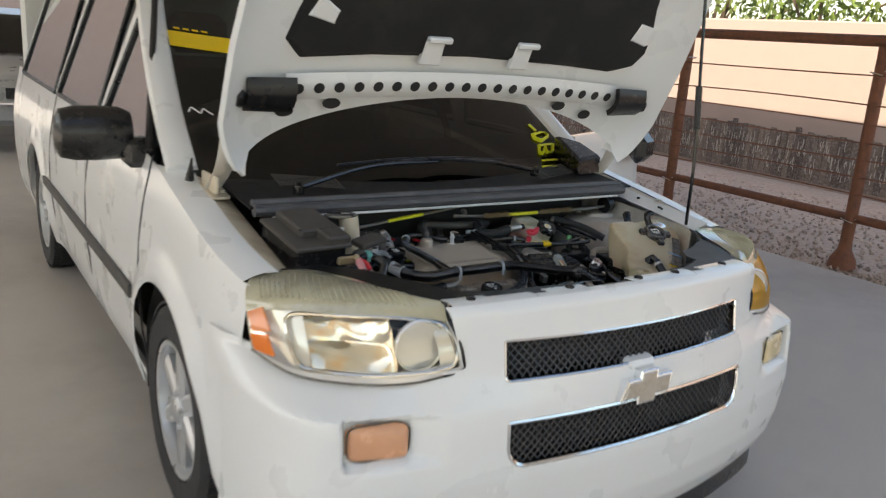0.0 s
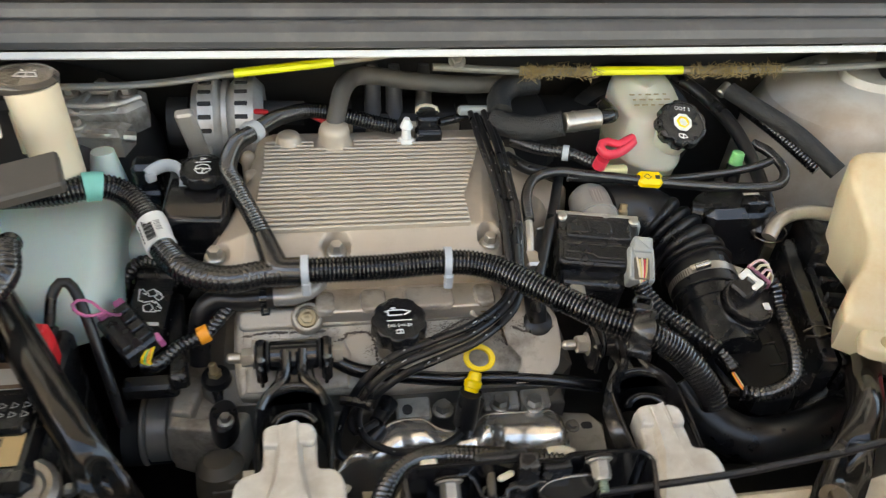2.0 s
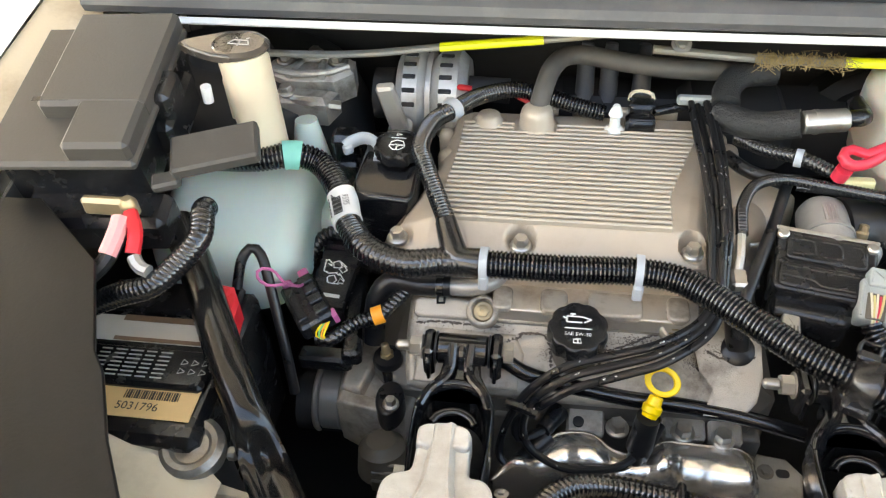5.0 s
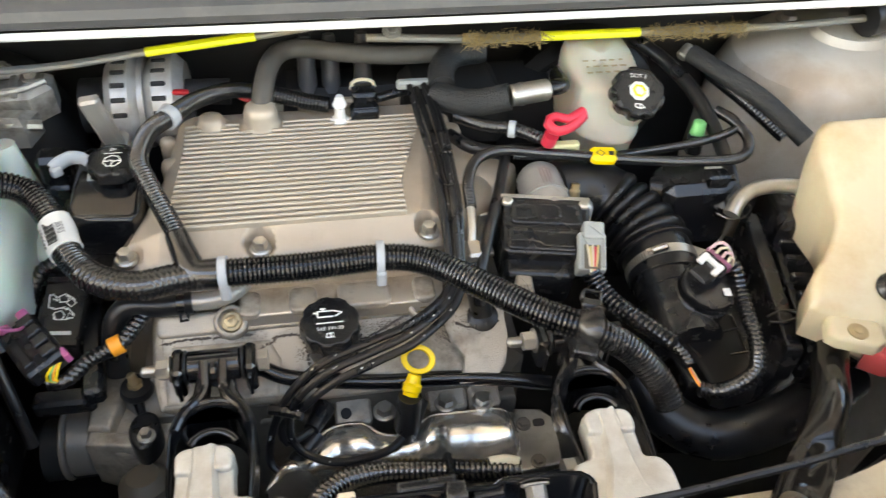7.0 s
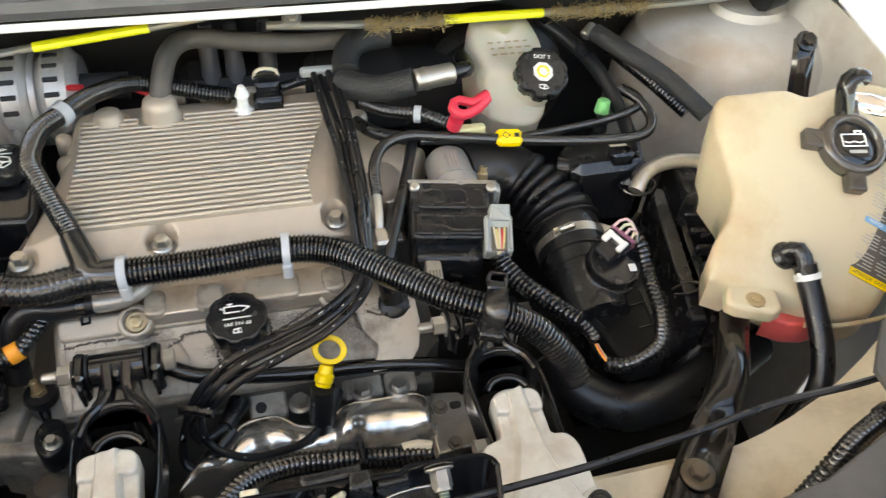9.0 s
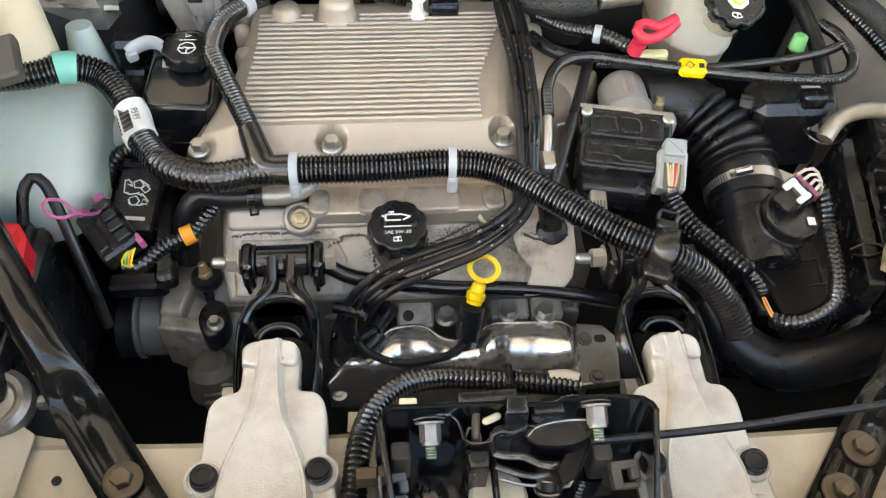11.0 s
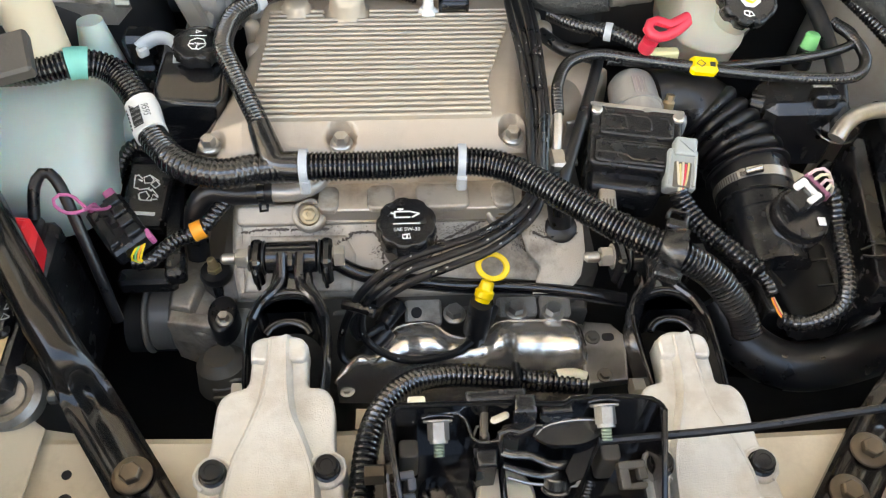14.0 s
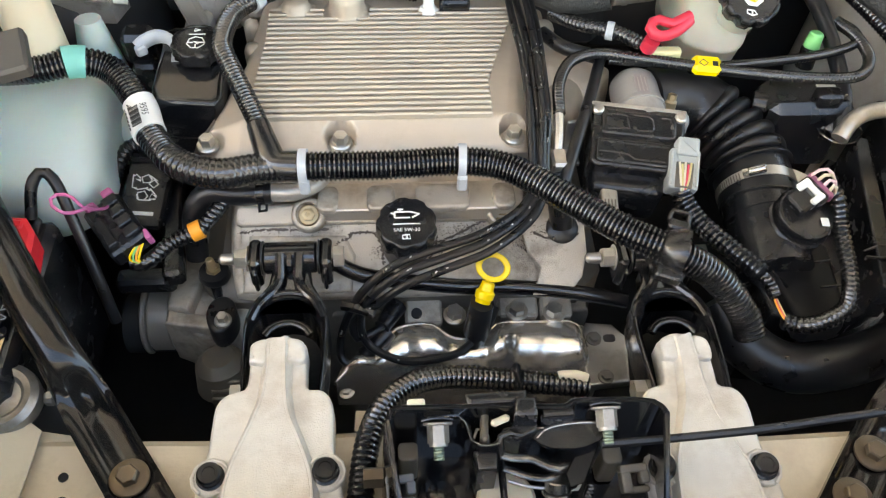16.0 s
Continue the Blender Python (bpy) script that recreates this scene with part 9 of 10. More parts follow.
    for i, mat in enumerate((YELLOW, ORANGE, GREEN, YELLOW)):
        m = M()
        m.tube([(-0.400 - 0.002 * i, 0.420 - 0.002 * i, 0.808), (-0.403 - 0.003 * i, 0.408 - 0.002 * i, 0.803), (-0.406 - 0.003 * i, 0.401, 0.796), (-0.402, 0.400, 0.790)], 0.0013, 6)
        part("wire", m, mat, c)
    m = M()
    m.tube([(-0.415, 0.406, 0.785), (-0.400, 0.405, 0.787), (-0.378, 0.427, 0.790), (-0.352, 0.435, 0.797), (-0.333, 0.458, 0.803), (-0.322, 0.478, 0.805)], 0.0085, 12, rib=0.006)
    l = solo("injector_loom", m, LOOM, "black corrugated loom with an orange tape band", "wiring loom")
    m = M()
    m.tube([(-0.358, 0.4335, 0.796), (-0.347, 0.4375, 0.7985)], 0.0105, 12, smooth=False)
    part("tape_band", m, ORANGE, l, "orange tape with small print")
    m = M()
    m.lathe([(0.017, 0.0), (0.018, 0.004), (0.016, 0.010), (0.009, 0.011)], 20, pose(-0.347, 0.432, 0.722))
    m.tube([(-0.350, 0.432, 0.722), (-0.346, 0.42, 0.705), (-0.338, 0.405, 0.685)], 0.0065, 10)
    st = solo("sender_stud", m, RUBBER, "black rubber boot with a brass stud on the engine", "stud")
    m = M()
    m.cyl((-0.347, 0.432, 0.728), (-0.350, 0.436, 0.748), 0.0065, 0.0045, seg=12, b=0.001)
    m.cyl((-0.347, 0.432, 0.730), (-0.348, 0.433, 0.736), 0.0085, seg=6)
    part("brass_tip", m, BRASS, st)
    m = M()
    m.tube([(-0.46, 0.525, 0.77), (-0.452, 0.545, 0.79), (-0.435, 0.560, 0.80), (-0.405, 0.552, 0.80)], 0.0085, 10, rib=0.006)
    solo("relay_loom", m, LOOM, "short corrugated loom behind the belt diagram", "wiring loom")
    # radiator cap
    r = thing("radiator_cap", "worn bright radiator cap with stamped rim", "radiator cap", (-0.493, 0.246, 0.70))
    m = M()
    m.lathe([(0.030, -0.02), (0.034, -0.004), (0.034, 0.006), (0.028, 0.011), (0.022, 0.010), (0.018, 0.006), (0.010, 0.006), (0.0, 0.010)], 36, pose(-0.493, 0.246, 0.803, 8, 0, 0) @ Matrix.Scale(0.92, 4))
    m.box((-0.524, 0.246, 0.803), (0.02, 0.020, 0.010), 0.004)
    m.box((-0.457, 0.250, 0.795), (0.012, 0.012, 0.012), 0.003)
    part("cap", m, ZINCDULL, r)
    m = M()
    m.cyl((-0.493, 0.246, 0.70), (-0.493, 0.246, 0.79), 0.03)
    part("neck", m, DARK, r)
    # wiper linkage and bracket in the far corner
    mc = thing("mount_casting", "silvery cast engine mount arm with bolts in the corner", "engine mount", (-0.45, 0.72, 0.88))
    m = M()
    m.prism([(-0.505, 0.715), (-0.47, 0.698), (-0.41, 0.700), (-0.388, 0.722), (-0.392, 0.752), (-0.43, 0.762), (-0.49, 0.758), (-0.508, 0.740)], 0.872, 0.914, 0.008)
    m.prism([(-0.492, 0.672), (-0.415, 0.668), (-0.405, 0.70), (-0.49, 0.704)], 0.86, 0.898, 0.008)
    part("arm", m, DULLCAST, mc)
    for pts in ([(-0.50, 0.712, 0.917), (-0.46, 0.699, 0.918), (-0.42, 0.704, 0.918), (-0.394, 0.722, 0.918)], [(-0.49, 0.752, 0.916), (-0.45, 0.735, 0.918), (-0.405, 0.745, 0.916)], [(-0.47, 0.70, 0.912), (-0.462, 0.728, 0.916), (-0.455, 0.755, 0.914)], [(-0.425, 0.70, 0.912), (-0.43, 0.73, 0.916), (-0.424, 0.756, 0.914)]):
        m = M()
        m.tube(pts, 0.0048, 8, flat=0.9)
        part("web", m, DULLCAST, mc)
    for x, y, z in ((-0.482, 0.735, 0.915), (-0.412, 0.735, 0.915), (-0.445, 0.75, 0.915), (-0.47, 0.685, 0.898)):
        m = M()
        m.bolt((x, y, z), (0, -0.2, 1), 0.008, 0.012)
        part("bolt", m, STEEL, mc)
    m = M()
    m.tube([(-0.50, 0.69, 0.885), (-0.44, 0.675, 0.89), (-0.40, 0.685, 0.88)], 0.007, 8)
    part("pipe", m, STEEL, mc)
    mc.location.x -= 0.050
    mc.location.y += 0.036
    mc.location.z -= 0.004
    m = M()
    m.box((-0.43, 0.66, 0.86), (0.035, 0.03, 0.04), 0.006)
    m.box((-0.425, 0.645, 0.83), (0.028, 0.025, 0.04), 0.004)
    solo("corner_plug", m, PLASTIC, "black electrical plug behind the washer tank", "electrical plug")


def hoses():
    # main loom
    m = M()
    main = [(-0.584, 0.573, 0.895), (-0.517, 0.577, 0.894), (-0.473, 0.590, 0.893), (-0.441, 0.589, 0.880), (-0.411, 0.551, 0.866), (-0.396, 0.514, 0.859), (-0.365, 0.477, 0.855), (-0.324, 0.462, 0.854), (-0.282, 0.467, 0.855), (-0.237, 0.464, 0.859), (-0.156, 0.464, 0.859), (-0.079, 0.467, 0.859), (-0.029, 0.455, 0.859), (0.023, 0.413, 0.859), (0.070, 0.372, 0.859), (0.113, 0.346, 0.856), (0.155, 0.331, 0.836), (0.186, 0.308, 0.806), (0.196, 0.292, 0.785)]
    m.tube(main, 0.0152, 22, rib=0.0046, groove=0.13)
    l = thing("main_loom", "thick glossy black corrugated wiring loom across the engine", "wiring loom", (-0.15, 0.46, 0.84))
    part("conduit", m, LOOM, l)
    line = resample(main, 0.004)
    def band(x0, x1, r, mat, lab, name="tape_band", y0=-9):
        q = [tuple(p) for p in line if x0 < p.x < x1 and p.y > y0]
        mm = M()
        mm.tube(q, r, 18, smooth=False, step=0.004)
        return part(name, mm, mat, l, lab)
    band(-0.487, -0.463, 0.0172, TEALTAPE, "teal paper tape band")
    q = [p for p in line if -0.4135 < p.x < -0.388 and 0.512 < p.y < 0.562]
    mm = M()
    mm.tube([tuple(p) for p in q], 0.0172, 18, smooth=False, step=0.004)
    lab = part("bar_code_label", mm, PAPER, l, "white bar code label round the loom")
    mid = q[len(q) // 2]
    K = Matrix.Translation(mid + Vector((0, -0.003, 0))) @ pose(0, 0, 0, 20, 0, -70)
    mm = M()
    for i in range(17):
        mm.box((-0.020 + 0.0024 * i, -0.001, 0.0175), (0.0010 + 0.0006 * (i % 3), 0.011, 0.0006), 0.0001, K)
    for i in range(6):
        mm.box((-0.016 + 0.006 * i, -0.0115, 0.0128), (0.004, 0.0012, 0.0006), 0.0001, K)
    part("bar_code", mm, INK, lab)
    words("9595", 0.010, K @ pose(0.0, 0.0095, 0.0162, -30, 0, 0), INK, lab)
    q = [tuple(p) for p in line if -0.375 < p.x < -0.244]
    mm = M()
    mm.tube(q, 0.0160, 22, rib=0.0060, groove=0.075, smooth=False)
    part("tape_wrap", mm, LOOM, l, "glossy black tape wound round the loom")
    mm = M()
    mm.tube([(-0.243, 0.4640, 0.859), (-0.258, 0.4655, 0.859), (-0.268, 0.470, 0.860), (-0.276, 0.487, 0.868), (-0.284, 0.508, 0.877)], 0.0145, 18, ends=(0.0166, 0.0118))
    part("branch_wrap", mm, LOOM, l, "black tape wrap at the branch")
    band(-0.243, -0.232, 0.0182, BAND, "pale grey plastic clip", "clip")
    band(-0.084, -0.073, 0.0182, BAND, "pale grey plastic clip", "clip")
    for x in (-0.2375, -0.0785):
        mm = M()
        mm.box((x, 0.449, 0.846), (0.0105, 0.007, 0.020), 0.002)
        part("clip_foot", mm, BAND, l)
    mm = M()
    K = pose(0.113, 0.346, 0.858, 0, 0, -22)
    mm.tube([K @ Vector((0, 0.0188 * math.cos(a), 0.0188 * math.sin(a))) for a in [2 * math.pi * i / 20 for i in range(21)]], 0.0022, 8, flat=5.5, step=0.003)
    mm.box((0.0, 0.026, 0.004), (0.020, 0.012, 0.012), 0.002, K)
    mm.tube([K @ Vector((x, y, 0.006)) for x, y in ((-0.010, 0.030), (-0.010, 0.044), (0.008, 0.044), (0.008, 0.030))], 0.0024, 8, smooth=False)
    mm.box((0.0, -0.026, -0.006), (0.024, 0.014, 0.012), 0.002, K)
    part("loom_holder", mm, PLASTIC, l, "black plastic loom holder")
    m = M()
    br = [(-0.272, 0.474, 0.862), (-0.280, 0.500, 0.874), (-0.295, 0.533, 0.885), (-0.315, 0.575, 0.898), (-0.325, 0.605, 0.904), (-0.317, 0.646, 0.909), (-0.297, 0.673, 0.909), (-0.267, 0.715, 0.904), (-0.227, 0.738, 0.900), (-0.185, 0.734, 0.895), (-0.143, 0.727, 0.886), (-0.112, 0.724, 0.880)]
    m.tube(br, 0.0108, 18, rib=0.0042, groove=0.13)
    part("branch", m, LOOM, l)
    mm = M()
    mm.tube([(-0.300, 0.669, 0.909), (-0.293, 0.679, 0.909)], 0.0135, 14, smooth=False)
    part("branch_clip", mm, BAND, l, "pale grey plastic clip")
    # breather hose
    m = M()
    m.tube([(-0.196, 0.711, 0.884), (-0.190, 0.730, 0.905), (-0.181, 0.762, 0.918), (-0.164, 0.792, 0.919), (-0.135, 0.801, 0.916), (-0.090, 0.794, 0.912), (-0.021, 0.788, 0.908), (0.031, 0.791, 0.906), (0.060, 0.796, 0.904)], 0.0125, 14)
    solo("breather_hose", m, surf("dusty_grey_hose", (0.075, 0.068, 0.06), 0.6, var=0.15, scale=30, dirt=(0.13, 0.12, 0.10), dirt_amount=0.4), "dusty dark grey breather hose behind the plenum", "hose")
    # heater hose and pipe below the loom
    m = M()
    m.tube([(-0.275, 0.470, 0.815), (-0.31, 0.471, 0.813), (-0.342, 0.476, 0.810), (-0.360, 0.466, 0.79), (-0.364, 0.444, 0.74)], 0.0125, 16)
    h = solo("heater_hose", m, RUBBER, "black rubber heater hose with a bare pipe end", "hose")
    m = M()
    m.tube([(-0.276, 0.470, 0.815), (-0.255, 0.469, 0.816), (-0.238, 0.473, 0.818), (-0.226, 0.484, 0.818), (-0.222, 0.50, 0.812)], 0.0098, 16)
    part("pipe_end", m, PULLEY, h, "bare metal pipe")
    m = M()
    m.tube([(-0.290, 0.4705, 0.8145), (-0.280, 0.470, 0.815)], 0.0138, 16, smooth=False)
    m.tube([(-0.289, 0.459, 0.808), (-0.289, 0.452, 0.806), (-0.281, 0.452, 0.806), (-0.281, 0.459, 0.808)], 0.0018, 6, smooth=False)
    part("hose_clip", m, SATIN, h)
    # plug leads
    lead = [
        [(0.003, 0.46, 0.835), (-0.017, 0.436, 0.818), (-0.058, 0.413, 0.808), (-0.100, 0.404, 0.798), (-0.147, 0.392, 0.788), (-0.183, 0.377, 0.762), (-0.203, 0.364, 0.725), (-0.211, 0.351, 0.69), (-0.204, 0.338, 0.680), (-0.187, 0.345, 0.680)],
        [(0.008, 0.46, 0.835), (-0.012, 0.432, 0.816), (-0.053, 0.405, 0.806), (-0.094, 0.393, 0.797), (-0.142, 0.380, 0.787), (-0.177, 0.368, 0.760), (-0.187, 0.356, 0.724), (-0.174, 0.344, 0.70), (-0.137, 0.332, 0.692), (-0.088, 0.337, 0.694), (-0.058, 0.360, 0.695)],
        [(0.013, 0.46, 0.835), (-0.004, 0.428, 0.814), (-0.048, 0.395, 0.804), (-0.089, 0.382, 0.795), (-0.136, 0.369, 0.784), (-0.168, 0.364, 0.757), (-0.194, 0.362, 0.728), (-0.190, 0.352, 0.71), (-0.165, 0.372, 0.70)]]
    w = thing("plug_leads", "three black spark plug leads with white print in a bundle", "ignition leads", (-0.09, 0.42, 0.78))
    for p in lead:
        m = M()
        m.tube(p, 0.0046, 10)
        k = part("lead", m, RUBBER, w)
        m = M()
        ln = resample(p, 0.001)
        rnd = random.Random(len(ln))
        for i in range(14, len(ln) - 60, 3):
            q, d = ln[i], (ln[i + 3] - ln[i]).normalized()
            up = Vector((0, -0.45, 0.9))
            up = (up - d * up.dot(d)).normalized()
            if rnd.random() < 0.35 or (i // 30) % 4 == 3:
                continue
            c = q + up * 0.0046
            side = d.cross(up) * rnd.uniform(-0.0006, 0.0006)
            m.tube([c + side, c + side * rnd.uniform(-1, 1) + d * rnd.uniform(0.0010, 0.0026)], 0.0007, 4, smooth=False)
        pr = part("print", m, PRINT, k, "broken white lettering, unreadable")
        pr["kind"] = "stuff"
    m = M()
    m.tube([(-0.205, 0.372, 0.745), (-0.19, 0.366, 0.748), (-0.172, 0.358, 0.748)], 0.006, 8)
    part("lead_comb", m, PLASTIC, w)
    for a, b in (((-0.187, 0.345, 0.68), (-0.16, 0.375, 0.685)), ((-0.165, 0.372, 0.70), (-0.148, 0.40, 0.70)), ((-0.062, 0.352, 0.695), (-0.045, 0.39, 0.705))):
        m = M()
        m.cyl(a, b, 0.009, 0.012)
        part("boot", m, RUBBER, w, "black rubber plug boot")
    for a, b, c, d, f, z in ((-0.010, -0.007, -0.002, -0.002, -0.004, 0.0), (-0.002, 0.004, 0.007, 0.005, 0.002, -0.004), (0.008, 0.013, 0.014, 0.011, 0.006, 0.001), (0.013, 0.020, 0.020, 0.017, 0.010, -0.003)):
        m = M()
        ln = [(a, 0.728, 0.898 + z), (b, 0.660, 0.890 + z), (c, 0.598, 0.882 + z), (d, 0.524, 0.872 + z), (f, 0.470, 0.852 + z), (f + 0.002, 0.448, 0.830)]
        m.tube(ln, 0.0042, 10)
        k = part("rear_lead", m, RUBBER, w)
        m = M()
        fine = resample(ln, 0.001)
        rnd = random.Random(int(900 + 1000 * a))
        for i in range(20, len(fine) - 30, 3):
            if rnd.random() < 0.4 or (i // 26) % 3 == 2:
                continue
            q, e = fine[i], (fine[i + 3] - fine[i]).normalized()
            up = Vector((0, -0.45, 0.9))
            up = (up - e * up.dot(e)).normalized()
            side = e.cross(up) * rnd.uniform(-0.0008, 0.0008)
            m.tube([q + up * 0.0042 + side, q + up * 0.0042 + side * rnd.uniform(-1, 1) + e * rnd.uniform(0.0010, 0.0026)], 0.00045, 4, smooth=False)
        pr = part("print", m, GREYINK, k, "broken white lettering, unreadable")
        pr["kind"] = "stuff"
    m = M()
    m.box((0.0, 0.735, 0.897), (0.052, 0.012, 0.012), 0.003)
    part("lead_comb", m, GREYPLUG, w)
    m = M()
    m.tube([(0.020, 0.470, 0.838), (0.026, 0.456, 0.815), (0.030, 0.444, 0.796), (0.031, 0.438, 0.785)], 0.0125, 16)
    m.lathe([(0.0165, 0.0), (0.0175, 0.003), (0.013, 0.006)], 22, pose(0.0315, 0.4365, 0.7835, 30, 0, 0))
    solo("end_boot", m, RUBBER, "black rubber boot on the valve cover's end", "boot")
    # purge line with its yellow tag
    m = M()
    m.tube([(0.030, 0.525, 0.868), (0.034, 0.562, 0.877), (0.053, 0.599, 0.877), (0.086, 0.612, 0.877), (0.132, 0.605, 0.875), (0.204, 0.589, 0.874), (0.262, 0.578, 0.873), (0.327, 0.569, 0.873), (0.376, 0.571, 0.874), (0.399, 0.600, 0.875), (0.397, 0.637, 0.877), (0.383, 0.665, 0.877)], 0.0068, 12, rib=0.0042, groove=0.1)
    p = solo("purge_line", m, LOOM, "black corrugated line with a yellow warning tag", "hose")
    m = M()
    m.box((0, 0, 0), (0.032, 0.024, 0.0155), 0.005, pose(0.205, 0.590, 0.8755, 8, 0, -9))
    t = part("warning_tag", m, YELLOW, p, "yellow warning tag with dark symbols")
    m = M()
    K = pose(0.205, 0.590, 0.8755, 8, 0, -9)
    m.tube([K @ Vector((-0.005 + 0.005 * math.cos(a), -0.003 + 0.005 * math.sin(a), 0.008)) for a in [i * math.pi / 6 for i in range(13)]], 0.0006, 4)
    m.box((0.008, -0.003, 0.008), (0.006, 0.007, 0.0006), 0.0002, K)
    part("tag_print", m, INK, t)
    m = M()
    m.tube([(0.030, 0.528, 0.866), (0.028, 0.505, 0.856), (0.026, 0.490, 0.846)], 0.0055, 8)
    m.box((0.026, 0.478, 0.842), (0.018, 0.026, 0.02), 0.003)
    part("fitting", m, STEEL, p)
    m = M()
    m.tube([(0.10, 0.612, 0.868), (0.155, 0.605, 0.868), (0.208, 0.599, 0.867), (0.271, 0.602, 0.869), (0.343, 0.610, 0.872), (0.392, 0.626, 0.874), (0.402, 0.648, 0.874), (0.39, 0.675, 0.872)], 0.0058, 10, rib=0.0042, groove=0.1)
    solo("purge_line", m, LOOM, "thinner black corrugated line beside the tagged one", "hose")
    m = M()
    m.cyl((0.348, 0.636, 0.862), (0.350, 0.640, 0.881), 0.0098, 0.0085, b=0.002)
    sc = solo("service_cap", m, GREEN, "small bright green service port cap", "cap")
    m = M()
    m.cyl((0.347, 0.630, 0.838), (0.348, 0.636, 0.8625), 0.0105, b=0.001)
    part("port", m, PLASTIC, sc, "black service port")
    # black hoses by the bulkhead
    for pts, r, lab, mat in (
            ([(0.310, 0.800, 0.910), (0.342, 0.752, 0.900), (0.362, 0.693, 0.888), (0.373, 0.633, 0.865), (0.370, 0.569, 0.845), (0.364, 0.530, 0.82)], 0.0095, "smooth black brake servo hose", RUBBER),
            ([(0.375, 0.750, 0.912), (0.402, 0.700, 0.908), (0.440, 0.655, 0.895), (0.480, 0.600, 0.87)], 0.0125, "black sleeved hose along the strut tower", BRAID),
            ([(0.395, 0.735, 0.895), (0.425, 0.670, 0.885), (0.460, 0.615, 0.865)], 0.010, "black corrugated pipe along the strut tower", LOOM),
            ([(0.030, 0.720, 0.900), (0.034, 0.750, 0.905), (0.055, 0.780, 0.908), (0.095, 0.790, 0.908)], 0.017, "thick braided black hose", BRAID),
            ([(0.020, 0.715, 0.892), (0.060, 0.684, 0.898), (0.105, 0.672, 0.912)], 0.017, "thick braided black hose to a silver coupling", BRAID),
            ([(0.156, 0.682, 0.914), (0.172, 0.685, 0.914), (0.180, 0.70, 0.908), (0.182, 0.74, 0.90)], 0.010, "black moulded plastic hose elbow", PLASTIC),
            ([(0.045, 0.690, 0.875), (0.070, 0.655, 0.885), (0.105, 0.635, 0.890), (0.135, 0.618, 0.885)], 0.0085, "black corrugated hose with a pale clip", LOOM),
            ([(0.03, 0.66, 0.87), (0.05, 0.63, 0.872), (0.085, 0.615, 0.87)], 0.008, "short black hose by the plenum", RUBBER),
            ([(0.093, 0.621, 0.862), (0.073, 0.565, 0.859), (0.051, 0.509, 0.855), (0.034, 0.466, 0.845), (0.024, 0.440, 0.82)], 0.0066, "thin black pipe beside the leads", RUBBER),
            ([(-0.212, 0.404, 0.777), (-0.177, 0.396, 0.762), (-0.087, 0.392, 0.745), (-0.026, 0.388, 0.745), (0.036, 0.382, 0.742), (0.10, 0.372, 0.735)], 0.0085, "black pipe below the valve cover", SATIN),
            ([(0.197, 0.365, 0.741), (0.221, 0.325, 0.720), (0.261, 0.297, 0.712), (0.318, 0.297, 0.712), (0.397, 0.320, 0.712), (0.464, 0.350, 0.712)], 0.027, "thick dull black radiator hose", RUBBER),
            ([(0.348, 0.512, 0.835), (0.362, 0.526, 0.846), (0.384, 0.537, 0.850), (0.415, 0.541, 0.850), (0.450, 0.536, 0.848)], 0.0095, "bare metal air conditioning pipe", STEEL)):
        m = M()
        m.tube(pts, r, 14, rib=0.005 if mat is LOOM else 0.0)
        solo("pipe" if mat in (STEEL, SATIN) else "hose", m, mat, lab, "pipe" if mat in (STEEL, SATIN) else "hose")
    m = M()
    m.cyl((0.105, 0.672, 0.913), (0.156, 0.680, 0.914), 0.0135, seg=18, b=0.002)
    m.cyl((0.118, 0.6745, 0.913), (0.123, 0.675, 0.913), 0.0145, seg=18)
    solo("hose_coupling", m, STEEL, "silver crimped hose coupling", "coupling")
    m = M()
    m.cyl((0.362, 0.752, 0.905), (0.378, 0.762, 0.915), 0.008, b=0.002)
    solo("pipe_fitting", m, STEEL, "bright threaded pipe fitting", "fitting")
    m = M()
    m.tube([(0.098, 0.637, 0.8895), (0.106, 0.634, 0.89)], 0.0105, 12, smooth=False)
    solo("hose_clip", m, BAND, "pale grey clip round a hose", "clip")
    # loom in front of the exhaust
    m = M()
    m.tube([(-0.186, 0.11, 0.80), (-0.183, 0.153, 0.80), (-0.177, 0.195, 0.80), (-0.163, 0.228, 0.796), (-0.138, 0.255, 0.785), (-0.104, 0.268, 0.772), (-0.060, 0.270, 0.762), (-0.010, 0.267, 0.755), (0.036, 0.263, 0.752)], 0.0115, 14, rib=0.0055)
    f = solo("front_loom", m, LOOM, "black corrugated loom looping to the bonnet latch", "wiring loom")
    m = M()
    m.box((-0.035, 0.2690, 0.759), (0.008, 0.027, 0.027), 0.003)
    part("tie", m, PLASTIC, f)
    m = M()
    m.tube([(0.006, 0.2700, 0.7600), (0.022, 0.2700, 0.7615), (0.034, 0.2660, 0.7600)], 0.0056, 12)
    part("end_tape", m, NECK, f)
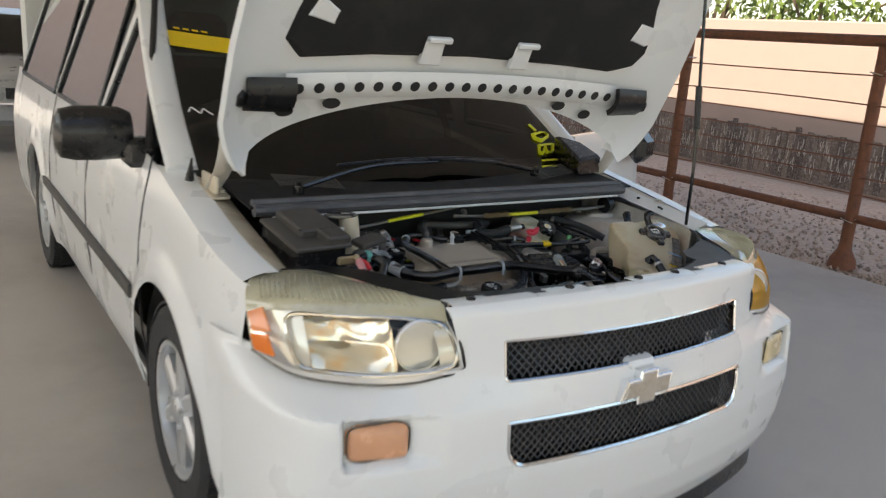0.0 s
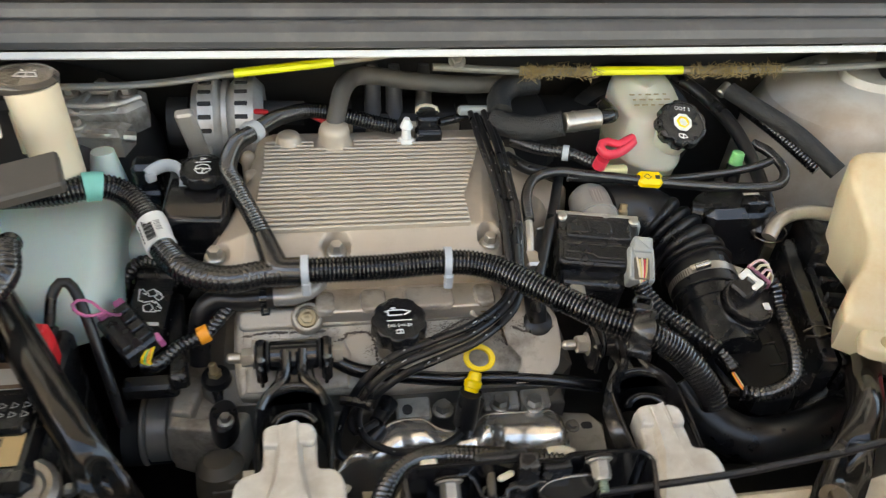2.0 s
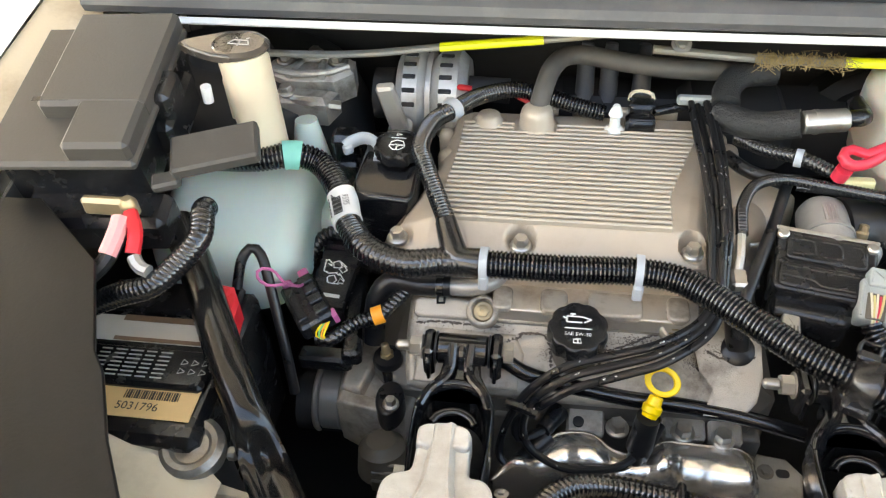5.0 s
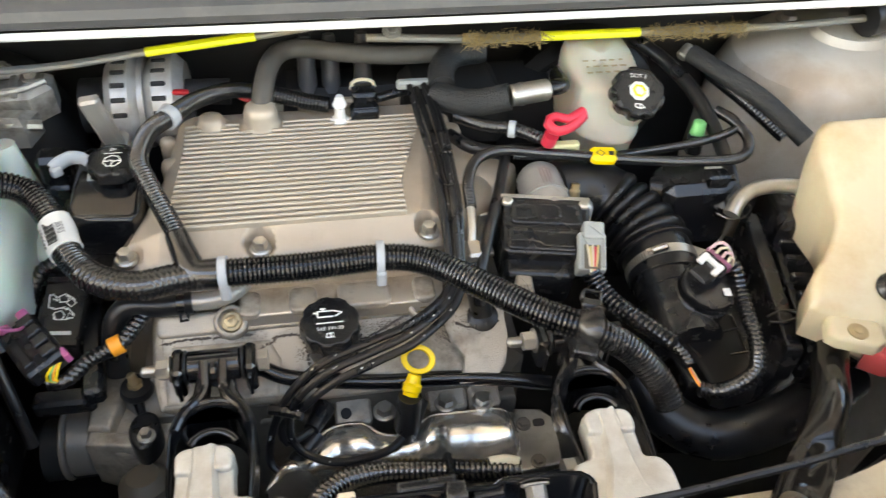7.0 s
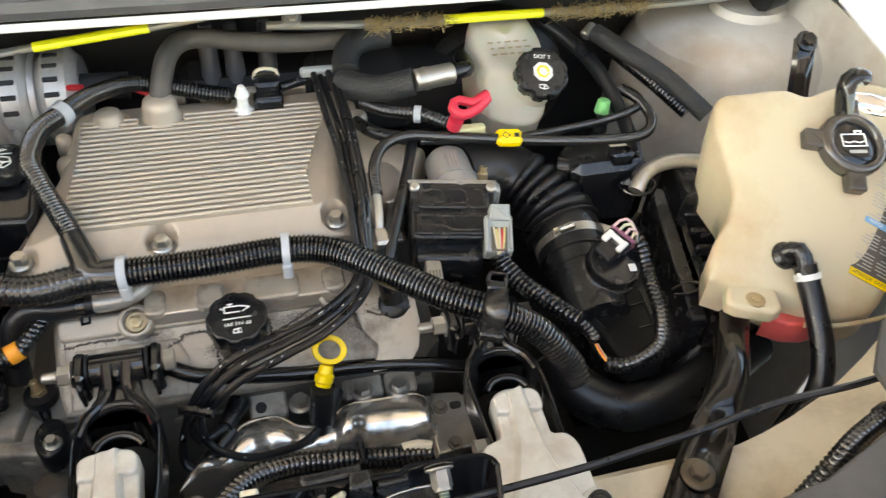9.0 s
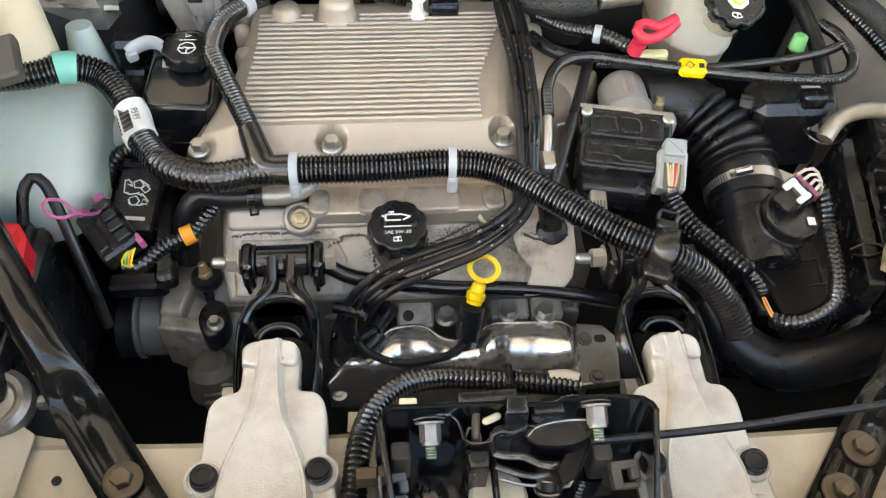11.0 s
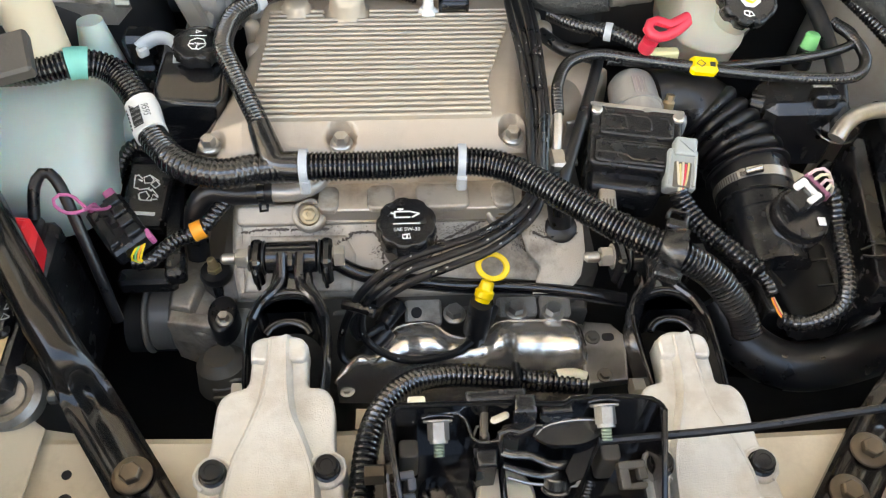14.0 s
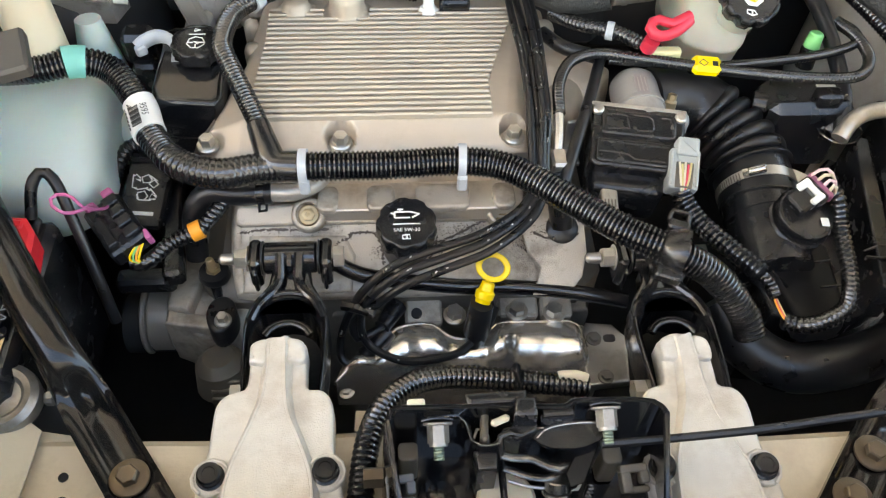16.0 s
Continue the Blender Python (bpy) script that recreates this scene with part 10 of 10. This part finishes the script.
    # right-hand oddments by the tower
    m = M()
    m.box((0.330, 0.575, 0.80), (0.10, 0.06, 0.10), 0.01)
    m.box((0.345, 0.560, 0.852), (0.03, 0.02, 0.02), 0.003)
    m.cyl((0.27, 0.58, 0.83), (0.30, 0.57, 0.83), 0.014)
    a = solo("pump_block", m, PLASTIC, "black hydraulic block with a white label", "hydraulic unit")
    m = M()
    m.box((0.352, 0.572, 0.8515), (0.024, 0.026, 0.001), 0.0002)
    part("label", m, PAPER, a)
    m = M()
    m.prism([(0.275, 0.485), (0.31, 0.470), (0.318, 0.483), (0.285, 0.508)], 0.80, 0.806, 0.001)
    solo("duct_bracket", m, STEEL, "small olive steel bracket by the duct", "bracket")
    m = M()
    m.tube([(0.624, 0.61, 0.86), (0.628, 0.635, 0.91), (0.634, 0.655, 0.935)], 0.016, 8, flat=0.6)
    m.bolt((0.631, 0.648, 0.935), (0, -0.5, 0.8), 0.010, 0.012)
    solo("tower_bracket", m, SATIN, "black steel bracket with a rusty bolt on the strut tower", "bracket")
    m = M()
    m.bolt((0.564, 0.837, 0.905), (0, 0, 1), 0.012, 0.012)
    solo("tower_nut", m, STEEL, "bright nut on the strut tower", "nut")


# ---- put together ----
setting()
fence()
parked_car()
for i, (y, h) in enumerate(((0.5, 3.6), (3.5, 4.0), (6.5, 3.4), (9.5, 4.2), (12.5, 3.8))):
    tree((11.0 + (i % 2) * 0.8, y, -0.05), h, i)
van = thing("minivan", "white minivan parked under a shelter with its bonnet open", "van", (CX, 2.5, 0))
for side in (-1, 1):
    body_side(side, van)
    headlamp(side)
    for y in (0.955, 3.86):
        wheel(van, side, y)
nose_cone(van)
greenhouse(van)
bonnet()
bay(van)
cross_bar()
engine()
alternator()
power_steering()
strut_mount(-0.258, 0.300, -1, "bright cast aluminium strut bracket bolted to the tie bar")
strut_mount(0.117, 0.288, 1, "bright cast aluminium strut bracket bolted to the tie bar")
latch()
lamp_loom()
braces()
coolant_tank()
brake_reservoir()
air_intake()
throttle()
left_side()
hoses()
